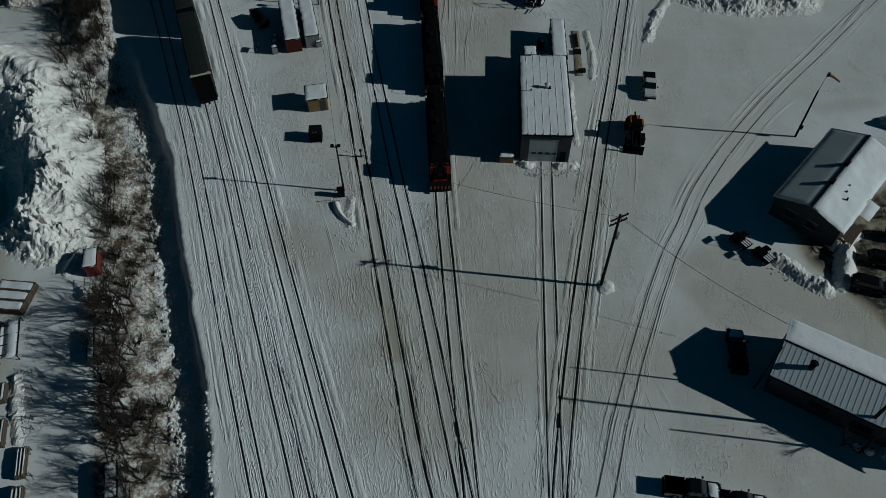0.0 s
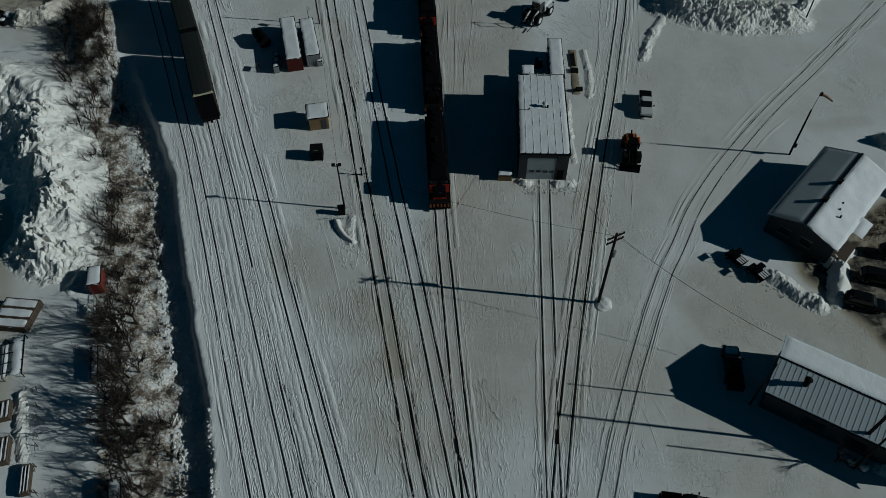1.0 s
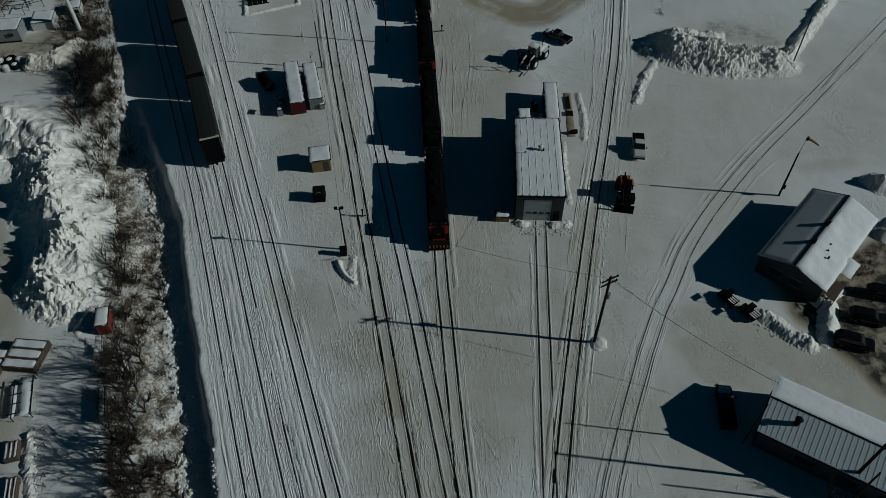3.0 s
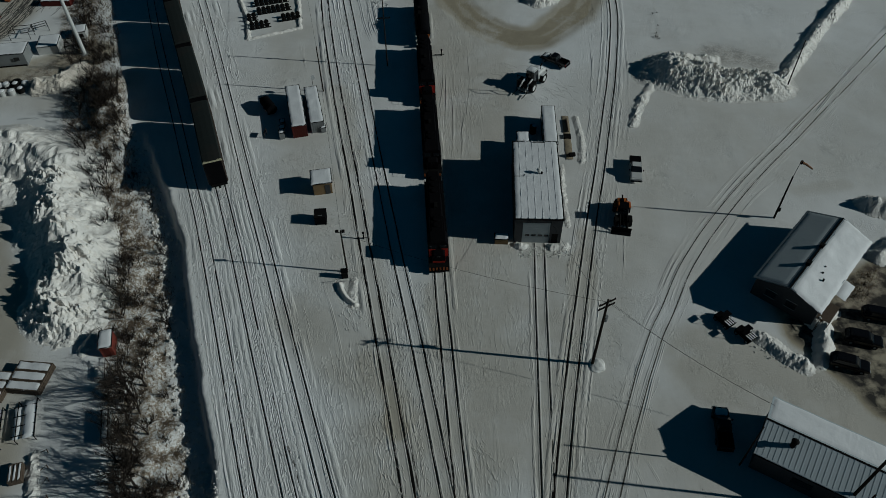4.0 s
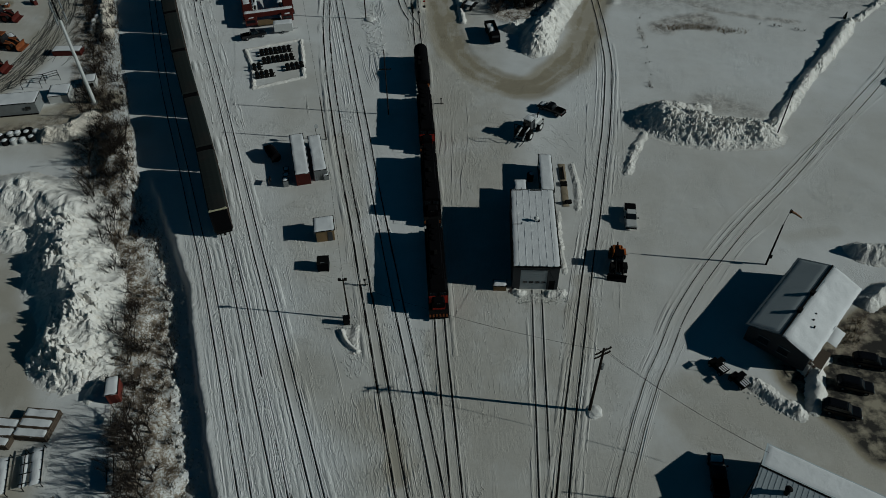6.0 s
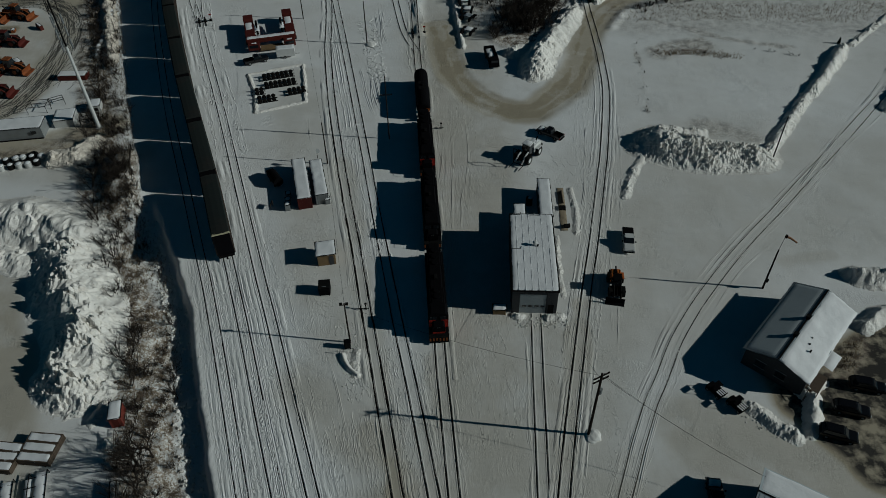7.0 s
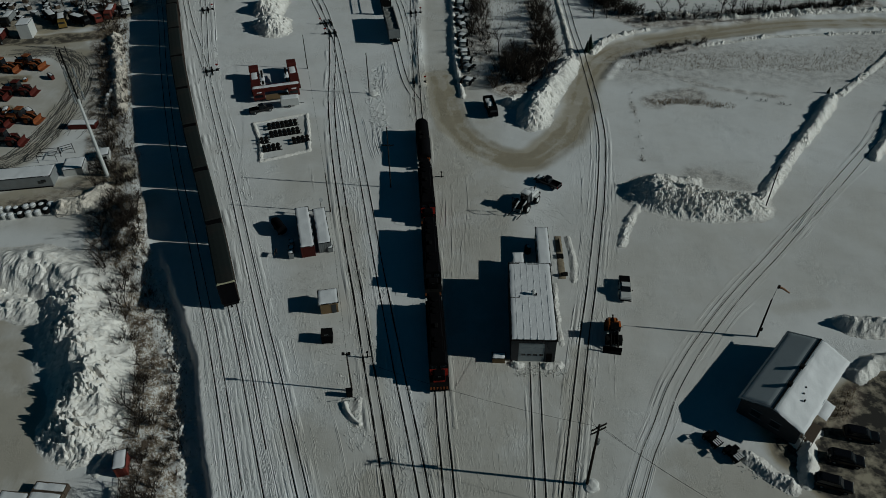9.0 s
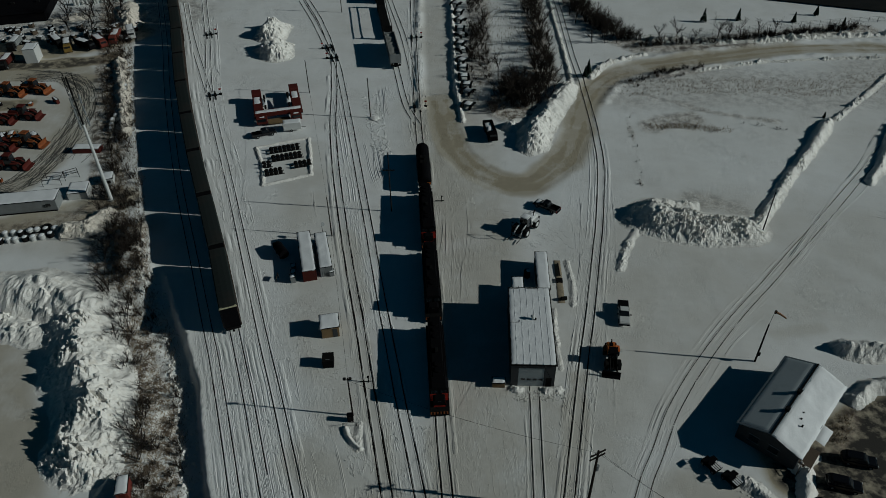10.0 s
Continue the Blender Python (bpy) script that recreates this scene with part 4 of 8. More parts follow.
for k in range(3):
    part("window", box(B(), -3.96, -3.9, -5.8 + k * 4.4, -3.6 + k * 4.4, 1.1, 2.2), GLASS, HS)
part("door", box(B(), -0.5, 0.5, 9.6, 9.66, 0.0, 2.05), GREY, HS)
part("annex", box(B(), 3.9, 5.6, -6.2, 1.2, 0.0, 1.9, bevel=0.03), WOOD, HS, "low lean-to along the wall")
part("annex_snow", lumpy_sheet(3.9, 5.7, -6.3, 1.3, lambda x, y: 1.9 - 0.1 * (x - 4), 0.4, 0.07, 5), ROOF_SNOW, HS)
part("gutter", tube(B(), [(-4.36, -9.9, 3.68), (-4.36, 9.9, 3.68)], 0.08, 6), IRON, HS)

# ---- poles and wires ----
def pole(x, y, h, label, arms=(), lamp=False, turn=0.0, lean=(0.0, 0.0), r=0.15):
    """arms: heights of crossarms."""
    t = thing("utility_pole", label, "utility pole", x, y, gz(x, y), turn, "poles along the yard")
    part("mast", tube(B(), [(0, 0, -0.4), (lean[0] * 0.5, lean[1] * 0.5, h / 2), (lean[0], lean[1], h)], r, 10, r * 0.7), POLE_WOOD, t)
    for a in arms:
        arm = part("crossarm", box(B(), -1.2, 1.2, -0.07, 0.07, a - 0.08, a + 0.08), POLE_WOOD, t)
        for k in (-1.05, -0.4, 0.4, 1.05):
            part("insulator", tube(B(), [(k, 0, a + 0.08), (k, 0, a + 0.26)], 0.06, 8), IRON, arm)
    if lamp:
        part("lamp_arm", tube(B(), [(0, 0, h - 0.5), (0.9, 0, h - 0.1), (1.4, 0, h - 0.1)], 0.05, 6), IRON, t)
        part("lamp_head", box(B(), 1.2, 1.9, -0.18, 0.18, h - 0.2, h - 0.02, bevel=0.05), GREY, t)
    return t


pA = pole(20.4, 52.5, 13.7, "tall dark wooden utility pole with crossarms in packed snow", (13.2, 12.4), turn=25, r=0.21)
part("transformer", tube(B(), [(0.35, 0, 9.4), (0.35, 0, 10.3)], 0.26, 12), GREY, pA)
part("snow_collar", ball(B(), (0.5, -0.4, -0.1), 1.15, 4, 0.42, 0.15), SNOW, pA)
pB = pole(53.6, 77.9, 8.6, "dark pole with a thin whip and an orange windsock", (), r=0.17)
part("whip", tube(B(), [(0, 0, 8.4), (0.25, 0.1, 11.4)], 0.04, 6, 0.025), IRON, pB)
bm = tube(B(), [(0.3, 0.1, 11.3), (1.0, -0.2, 11.1), (1.9, -0.7, 10.6)], 0.22, 10, 0.12, cap=False)
part("windsock", bm, FADED, pB, "faded orange windsock")
part("band", tube(B(), [(0.28, 0.1, 11.32), (0.45, 0.03, 11.27)], 0.33, 10, cap=False), BLACK, pB)
part("meter_box", box(B(), -0.25, 0.25, -0.4, -0.15, 1.7, 2.4, bevel=0.03), IRON, pB)
pD = pole(-12.6, 70.3, 8.8, "wooden pole with a floodlight pair beside a junction box", (), r=0.14)
for s in (-0.5, 0.35):
    part("floodlight", box(B(), s - 0.22, s + 0.22, -0.2, 0.2, 8.5, 8.85, bevel=0.05), IRON, pD)
part("floodlight_bar", box(B(), -0.6, 0.5, -0.05, 0.05, 8.4, 8.5), IRON, pD)
pole(68.2, 112.0, 9.9, "thin wooden pole standing at the end of a snow berm", (), r=0.13)
pC = pole(-13.1, 164.6, 11.0, "wooden utility pole with a snow mound at its foot", (), r=0.16)
part("snow_collar", ball(B(), (0.9, -0.5, -0.1), 1.4, 4, 0.4, 0.15), SNOW, pC)
pole(-19.3, 115.9, 9.6, "wooden utility pole beside crew trailers", (), r=0.13)
pole(-7.2, 123.6, 14.6, "tall thin utility pole standing in the shade of the train", (10.4,), r=0.14)
pole(-30.2, 179.4, 9.5, "wooden utility pole standing by a track crane", (), r=0.13)
pole(-25.2, 237.0, 10.0, "wooden utility pole in the open snow", (9.4,), r=0.14)
pole(44.8, 31.9, 14.4, "tall wooden pole in front of the long building", (), r=0.2)
pole(35.2, 37.7, 9.2, "wooden pole beside the gable of the long building", (), r=0.11)
pole(44.1, 29.8, 8.8, "wooden pole beside the yard lane", (), r=0.14)


def steel_mast(x, y, h):
    t = thing("floodlight_mast", "tall pale steel mast carrying an open antenna frame at its top", "mast", x, y, 0, 20)
    part("mast", tube(B(), [(0, 0, -0.3), (0, 0, h - 6)], 0.42, 14, 0.26), WHITE, t)
    part("base_plate", tube(B(), [(0, 0, -0.2), (0, 0, 0.3)], 0.8, 12), CONCRETE, t)
    frame_ = part("antenna_frame", tube(B(), [(0, 0, h - 6), (0, 0, h + 4.5)], 0.16, 8), IRON, t)
    for k, z in enumerate((h - 5.5, h - 3.0, h - 0.5, h + 2.0, h + 4.0)):
        for a in (0, 120, 240):
            c, s = math.cos(radians(a)), math.sin(radians(a))
            bm = B()
            tube(bm, [(0, 0, z), (1.1 * c, 1.1 * s, z)], 0.05, 5)
            tube(bm, [(1.1 * c, 1.1 * s, z - 1.0), (1.1 * c, 1.1 * s, z + 1.0)], 0.17 if k < 3 else 0.07, 8)
            part("antenna", bm, GREY if k < 3 else IRON, frame_)
    return t


steel_mast(-68.7, 131.5, 24.8)


def wire(a, b, sag, r=0.018):
    """One cable hanging between two points."""
    a, b = Vector(a), Vector(b)
    pts = [a.lerp(b, k / 14) - Vector((0, 0, sag * 4 * (k / 14) * (1 - k / 14))) for k in range(15)]
    ob = part("overhead_cable", tube(B(), pts, r, 4), BLACK, None)
    return tagged(ob, "thin black overhead cable strung between poles", "cable", "overhead cables")


wire((20.4, 52.5, 13.3), (-12.6, 70.3, 8.3), 1.2)
wire((20.4, 52.5, 12.5), (17.5, 74.8, 4.9), 0.6)
wire((20.4, 52.5, 13.3), (39.0, 43.0, 4.9), 0.7)
wire((20.7, 52.5, 13.3), (39.6, 42.6, 4.9), 0.9)
wire((-12.6, 70.3, 8.5), (-19.3, 115.9, 9.2), 0.8)
wire((-19.3, 115.9, 9.2), (-30.2, 179.4, 9.0), 1.0)
wire((44.8, 31.9, 13.8), (47.0, 6.0, 11.5), 0.6)
wire((44.8, 31.9, 13.3), (46.0, 6.0, 11.0), 0.6)

# ---- ploughed snow heaps and berms ----
def heap(pts, radius, height, lump, label, name="snow_mound", step=0.33, rough=1.0, steep=1.0, material=None, furrow=0.0):
    """A ridge of ploughed, lumpy snow along a line of (x, y, scale)."""
    P = np.array(pts, float)
    line = P[:, :2]
    x0, y0 = line.min(0) - radius - 1.5
    x1, y1 = line.max(0) + radius + 1.5
    xs, ys = np.arange(x0, x1, step), np.arange(y0, y1, step)
    X, Y = np.meshgrid(xs, ys)
    d = near(X, Y, line)[0] if len(line) > 1 else np.hypot(X - line[0, 0], Y - line[0, 1])
    w = np.exp(-((X[..., None] - line[:, 0]) ** 2 + (Y[..., None] - line[:, 1]) ** 2) / (0.5 * radius ** 2 + 4)) + 1e-9
    s = (w * P[:, 2]).sum(-1) / w.sum(-1)
    d = d + 0.22 * radius * fbm(X, Y, radius * 0.9, 3)
    e = np.clip(1 - d / (radius * (0.55 + 0.45 * s)), 0, 1) ** steep
    env = e * e * (3 - 2 * e)
    ridged = 1 - np.abs(fbm(X, Y, lump * 1.6, 4, 0.6)) * 2
    wx, wy = X + 0.5 * lump * fbm(X, Y, lump, 2), Y + 0.5 * lump * fbm(Y, X, lump, 2)
    d1, k1 = blocks(wx, wy, lump * 1.15)
    d2, k2 = blocks(wx + 40, wy, lump * 0.6)
    chunk = (k1 - 0.2) * np.clip(2.0 - 2.4 * d1, 0, 1) * 0.8 + (k2 - 0.2) * np.clip(2.0 - 2.4 * d2, 0, 1) * 0.5
    chunk = chunk * np.clip(0.8 + 2.2 * fbm(X, Y, lump * 4, 3), 0.15, 1.8)
    Z = height * s * env + np.sqrt(env) * rough * lump * (0.16 * (ridged - 0.5) + 0.85 * chunk - 0.15)
    Z = Z + furrow * env * (1.2 - 3.2 * np.abs(fbm(X * 1.0 + 0.15 * Y, Y * 0.22, 1.6, 3)))
    Z = np.where(e <= 0.005, -0.6, np.maximum(Z, -0.05)) + ground_height(X, Y)
    keep = e > 0.0
    keep[1:] |= e[:-1] > 0
    keep[:-1] |= e[1:] > 0
    idx = np.arange(X.size).reshape(X.shape)
    q = np.stack([idx[:-1, :-1], idx[:-1, 1:], idx[1:, 1:], idx[1:, :-1]], -1)
    k4 = keep[:-1, :-1] & keep[:-1, 1:] & keep[1:, 1:] & keep[1:, :-1]
    q = q[k4]
    used, inv = np.unique(q, return_inverse=True)
    V = np.stack([X, Y, Z], -1).reshape(-1, 3)[used]
    ob = mesh_from(name, V.tolist(), inv.reshape(-1, 4).tolist(), material or PILE_SNOW)
    return tagged(ob, label, "snow pile", "ploughed snow heaps")


heap([(-62.0, 92, 0.85), (-59.5, 87, 1.0), (-55.6, 78, 1.05), (-52.8, 70, 0.95), (-51.5, 64.5, 0.6)], 7.2, 3.2, 1.0, "huge heap of ploughed snow, broken into blocks on its shaded side", step=0.24, rough=1.75)
heap([(-86, 95, 0.9), (-76, 94, 0.9), (-70, 91.5, 0.8)], 4.6, 1.6, 0.7, "lumpy low snow heap at the foot of a larger one", rough=1.3)
heap([(-88, 102, 0.9), (-78, 101, 1.0), (-69, 100, 1.0), (-62, 95.5, 0.9)], 8.2, 3.2, 3.4, "smooth-topped snow heap with deep carved furrows", rough=0.22, furrow=0.3)
heap([(47.2, 117.6, 1.25), (52.0, 115.4, 1.0), (58.0, 113.2, 0.85), (64.5, 112.6, 0.65)], 6.8, 2.7, 0.55, "long heap of broken ploughed snow, shaded on its steep face", step=0.17, rough=1.7, steep=1.1)
heap([(48.5, 122.0, 1.0), (56, 121, 0.5)], 3.5, 1.9, 1.2, "small ploughed snow heap")
heap([(67.5, 113.5, 0.6), (74.0, 121.5, 0.75), (81.5, 131.0, 0.8), (90.0, 140.5, 0.95), (97.0, 149.0, 1.25), (101.5, 155.0, 0.8)], 2.0, 1.25, 0.6, "straight snow berm ploughed up along a lane", "snow_berm", rough=0.9)
heap([(98.5, 128.0, 0.8), (104.5, 134.5, 1.0), (113.0, 146.5, 1.0), (122, 158, 0.9)], 1.6, 1.2, 0.9, "long snow ridge along the far side of a lane", "snow_berm", rough=0.6)
heap([(104, 156, 0.6), (112, 163, 0.5), (121, 171, 0.7), (135, 184, 0.7)], 1.5, 0.8, 0.7, "low snow berm along a lane", "snow_berm")
heap([(-42.8, 205.5, 1.0), (-43.5, 208.5, 1.0)], 6.6, 3.9, 1.2, "steep rounded heap of ploughed snow standing alone", rough=1.3)
heap([(-46.2, 219.0, 1.0), (-45.8, 224.0, 0.9)], 6.2, 3.6, 1.2, "steep rounded heap of ploughed snow behind another", rough=1.3)
heap([(39.5, 177.0, 0.75), (36.0, 170.0, 0.8), (32.5, 163.0, 0.95), (28.0, 154.5, 1.1), (26.0, 148.0, 1.0)], 4.4, 2.6, 1.1, "ploughed snow heap round a bend in the sanded lane")
heap([(22.0, 157.0, 1.0), (25.0, 159.0, 0.9)], 2.6, 1.6, 0.9, "small dirty snow heap beside a truck")
heap([(41.5, 180, 1.0), (43.0, 200, 0.8), (44.0, 225, 0.8), (46.5, 262, 0.8)], 1.1, 0.5, 0.9, "snow berm along the curving track", "snow_berm", rough=0.5)
heap([(10.4, 161, 1.0), (9.6, 180, 0.9), (10.6, 210, 0.9), (12.4, 262, 0.9)], 1.0, 0.65, 0.9, "snow berm along the sanded lane", "snow_berm", rough=0.35)
heap([(47.6, 183.5, 0.9), (53, 191, 1.0), (60, 194.5, 0.9), (66, 197, 0.8)], 1.5, 0.5, 0.8, "snow berm thrown up at the road bend", "snow_berm")
heap([(44.0, 55.5, 0.8), (46.0, 52.6, 1.0), (48.0, 50.8, 0.8)], 1.7, 0.8, 0.55, "broken ploughed snow bank by parked vehicles")
heap([(50.2, 51.3, 0.9), (51.8, 54.0, 1.1), (53.0, 57.0, 0.9)], 1.4, 1.0, 1.0, "smooth white snow bank between house and parking", rough=0.4)
heap([(52.0, 57.5, 0.9), (55.2, 59.5, 0.8)], 1.6, 1.0, 0.6, "lumpy trampled snow heap at the foot of stairs")
heap([(66.0, 69.0, 0.9), (69.5, 71.5, 1.0), (75.0, 72.0, 1.0)], 2.0, 1.2, 1.4, "snow heap beside a yard", rough=0.4)
heap([(70.0, 79.5, 0.9), (76.0, 78.5, 1.0), (84.0, 76.0, 1.0)], 3.0, 2.2, 1.2, "snow bank casting a deep shadow", rough=0.5)
heap([(44.5, 116.5, 1.0), (40.6, 110.5, 0.9), (38.2, 106.0, 0.8), (36.9, 102.3, 0.8)], 1.3, 0.4, 0.8, "narrow snow windrow beside the track", "snow_berm", rough=0.35)
heap([(-11.6, 64.0, 0.9), (-11.8, 66.0, 1.0), (-11.5, 68.5, 0.8)], 0.9, 0.18, 0.6, "small lumpy snow bank at the foot of a pole", rough=0.5)
heap([(27.0, 105.0, 0.9), (27.0, 99.0, 1.0), (26.0, 93.0, 0.8)], 0.9, 0.22, 0.7, "ploughed snow bank along a gully", "snow_berm", rough=0.12)
heap([(22.4, 92.0, 0.9), (21.6, 86.0, 0.8), (21.2, 78.0, 0.7)], 0.8, 0.2, 0.6, "snow slid off the shed roof along the wall", "snow_berm", rough=0.5)
heap([(13.0, 74.2, 1.0), (14.0, 73.9, 0.7)], 1.0, 0.5, 0.5, "small bank of ploughed snow by the shed door")
heap([(18.0, 73.6, 0.8), (20.3, 73.6, 1.0)], 1.0, 0.5, 0.5, "small bank of ploughed snow by the shed door")
heap([(-40.3, 151.6, 1.0), (-37.6, 143.5, 1.0), (-36.2, 135.3, 1.0)], 0.75, 0.36, 1.4, "ploughed snow rim of a wheelset yard", "snow_berm", rough=0.12)
heap([(-36.2, 135.3, 0.8), (-30.5, 137.3, 0.9), (-25.8, 139.0, 0.8)], 0.75, 0.36, 1.4, "ploughed snow rim of a wheelset yard", "snow_berm", rough=0.12)
heap([(-25.8, 139.0, 0.8), (-26.8, 147.0, 1.0), (-28.0, 155.3, 0.8)], 0.75, 0.36, 1.4, "ploughed snow rim of a wheelset yard", "snow_berm", rough=0.12)
heap([(-28.0, 155.3, 0.8), (-34, 153.6, 0.8), (-40.3, 151.6, 0.8)], 0.75, 0.36, 1.4, "ploughed snow rim of a wheelset yard", "snow_berm", rough=0.12)
heap([(-74.0, 121.0, 1.0), (-70.0, 122.0, 1.0), (-68.5, 126.0, 0.7)], 3.4, 1.5, 1.0, "rough dirty snow heap with brush showing through", material=DIRTY_PILE)
heap([(-74.5, 160, 0.9), (-80.5, 180, 1.0), (-88.5, 203, 1.0)], 2.3, 1.5, 0.9, "dirty snow berm at the edge of a machine yard", "snow_berm", material=DIRTY_PILE)
heap([(-94, 233, 1.0), (-98, 246, 1.0)], 5.0, 2.4, 1.3, "rough dirty snow heap by the tracks", material=DIRTY_PILE)
heap([(-119, 236, 0.8), (-112, 240, 0.9)], 4.0, 1.1, 0.9, "dirty snow heap in a scrap yard", material=DIRTY_PILE)
heap([(71, 207.5, 0.8), (100, 203.5, 0.9), (122, 206, 1.0), (150, 206.5, 1.0)], 2.2, 0.6, 0.9, "snow thrown up along the far road", "snow_berm", rough=1.6)
heap([(78, 185.5, 0.6), (100, 190, 0.7), (125, 190.5, 0.7), (150, 189, 0.7)], 1.3, 0.3, 0.7, "low snow edge of the far road", "snow_berm", rough=1.3)
heap([(-47.8, 58.0, 0.8), (-47.0, 61.0, 0.7)], 1.2, 0.6, 0.6, "small lumpy snow heap beside a red shed")
heap([(-44.6, 55.0, 1.0), (-44.4, 53.8, 0.8)], 0.9, 0.8, 0.5, "small white snow heap by a wire cage")
heap([(-49.2, 43.0, 0.8), (-48.0, 39.0, 0.8), (-46.5, 35.0, 0.7)], 1.1, 0.5, 0.6, "trampled snow edge along stored timber", "snow_berm")
heap([(60, 35.5, 0.8), (52.0, 29.0, 0.8), (47.0, 29.5, 0.6)], 1.2, 0.5, 0.6, "low lumpy snow bank along a yard lane", "snow_berm")

# ---- vehicles and machines ----
def wheel(parent, x, y, r, w, rim=GREY, wide=1.0):
    tyre = part("wheel", tube(B(), [(x - w / 2, y, r), (x - w / 2 + 0.03, y, r), (x + w / 2 - 0.03, y, r), (x + w / 2, y, r)], r, 18), RUBBER, parent)
    part("rim", tube(B(), [(x - w / 2 - 0.015, y, r), (x + w / 2 + 0.015, y, r)], r * 0.55, 12), rim, tyre)
    return tyre


def tapered(bm, outline, w0, w1, z0, z1, bevel=0.05, segments=1):
    """A side outline of (y, z), its half width going from w0 at z0 to w1 at z1."""
    def half(z):
        return w0 + (w1 - w0) * min(1, max(0, (z - z0) / (z1 - z0)))
    s = [bm.verts.new((-half(z), y, z)) for y, z in outline]
    t = [bm.verts.new((half(z), y, z)) for y, z in outline]
    n = len(outline)
    for i in range(n):
        bm.faces.new((s[i], s[(i + 1) % n], t[(i + 1) % n], t[i]))
    bm.faces.new(s[::-1])
    bm.faces.new(t)
    bmesh.ops.recalc_face_normals(bm, faces=bm.faces)
    bmesh.ops.bevel(bm, geom=list(bm.edges), offset=bevel, segments=segments, affect="EDGES")
    return bm


def pickup(x, y, turn, paint, label, snow=True, cover=False):
    t = thing("pickup_truck", label, "pickup truck", x, y, gz(x, y), turn)
    body = part("body", tapered(B(), [(-2.8, 0.45), (-2.85, 0.85), (-2.7, 1.05), (-1.35, 1.15), (0.75, 1.15), (0.75, 0.45)], 0.97, 0.92, 0.4, 1.15, 0.12, 3), paint, t)
    cab = part("cab", tapered(B(), [(-1.4, 1.12), (-0.65, 1.78), (0.5, 1.8), (0.75, 1.12)], 0.92, 0.74, 1.12, 1.8, 0.08, 2), GLASS, t, "dark cab windows")
    part("cab_roof", box(B(), -0.73, 0.73, -0.62, 0.5, 1.77, 1.84, bevel=0.03), paint, cab)
    for s in (-1, 1):
        part("cab_pillar", box(B(), s * 0.83 - 0.04, s * 0.83 + 0.04, -0.15, -0.05, 1.12, 1.78), paint, cab)
        part("mirror", box(B(), s * 1.12 - 0.1, s * 1.12 + 0.1, -1.05, -0.9, 1.15, 1.35), BLACK, t)
    bm = B()
    for a in ((-0.95, -0.86, 0.75, 2.85), (0.86, 0.95, 0.75, 2.85)):
        box(bm, *a, 0.5, 1.15)
    box(bm, -0.86, 0.86, 2.77, 2.85, 0.5, 1.15)
    bed = part("bed_wall", bm, paint, t)
    part("bed_floor", box(B(), -0.86, 0.86, 0.75, 2.77, 0.5, 0.7), BLACK, t)
    if cover:
        part("bed_cover", box(B(), -0.93, 0.93, 0.8, 2.83, 1.12, 1.19, bevel=0.03), BLACK, t, "flat black bed cover")
    if snow:
        part("snow_on_hood", lumpy_sheet(-0.8, 0.8, -2.6, -1.45, lambda a, b: 1.08 + 0.07 * (b + 2.6), 0.25, 0.03, x), ROOF_SNOW, body)
    for s in (-1, 1):
        for yy in (-1.9, 1.75):
            wheel(t, s * 0.85, yy, 0.4, 0.26)
        part("headlight", box(B(), s * 0.72 - 0.16, s * 0.72 + 0.16, -2.88, -2.82, 0.75, 0.95), WHITE, body)
        part("tail_light", box(B(), s * 0.85 - 0.07, s * 0.85 + 0.07, 2.85, 2.88, 0.75, 1.05), RED, bed)
    part("front_bumper", box(B(), -0.95, 0.95, -2.98, -2.84, 0.42, 0.62, bevel=0.03), BLACK, t)
    part("rear_bumper", box(B(), -0.95, 0.95, 2.86, 2.98, 0.42, 0.6, bevel=0.03), BLACK, t)
    return t


def suv(x, y, turn, paint, label):
    t = thing("parked_car", label, "car", x, y, gz(x, y), turn, "parked cars by the house")
    part("body", tapered(B(), [(-2.4, 0.4), (-2.45, 0.8), (-2.3, 0.98), (-1.2, 1.08), (2.3, 1.08), (2.4, 0.8), (2.35, 0.4)], 0.95, 0.9, 0.4, 1.08, 0.13, 3), paint, t)
    cab = part("cabin", tapered(B(), [(-1.25, 1.05), (-0.5, 1.68), (1.9, 1.7), (2.3, 1.05)], 0.9, 0.7, 1.05, 1.7, 0.1, 2), GLASS, t, "dark glazing")
    part("car_roof", box(B(), -0.66, 0.66, -0.4, 1.8, 1.66, 1.75, bevel=0.06), paint, cab)
    for s in (-1, 1):
        for yy in (-1.5, 1.45):
            wheel(t, s * 0.83, yy, 0.36, 0.24)
        part("mirror", box(B(), s * 1.02 - 0.08, s * 1.02 + 0.08, -0.95, -0.82, 1.05, 1.2), BLACK, t)
        part("headlight", box(B(), s * 0.7 - 0.16, s * 0.7 + 0.16, -2.46, -2.4, 0.7, 0.88), WHITE, t)
    return t


CAR_BLACK = bpy.data.materials.new("black_car_paint")
CAR_BLACK.use_nodes = True
_b = CAR_BLACK.node_tree.nodes["Principled BSDF"]
_b.inputs["Base Color"].default_value = (0.006, 0.006, 0.007, 1)
_b.inputs["Roughness"].default_value = 0.22

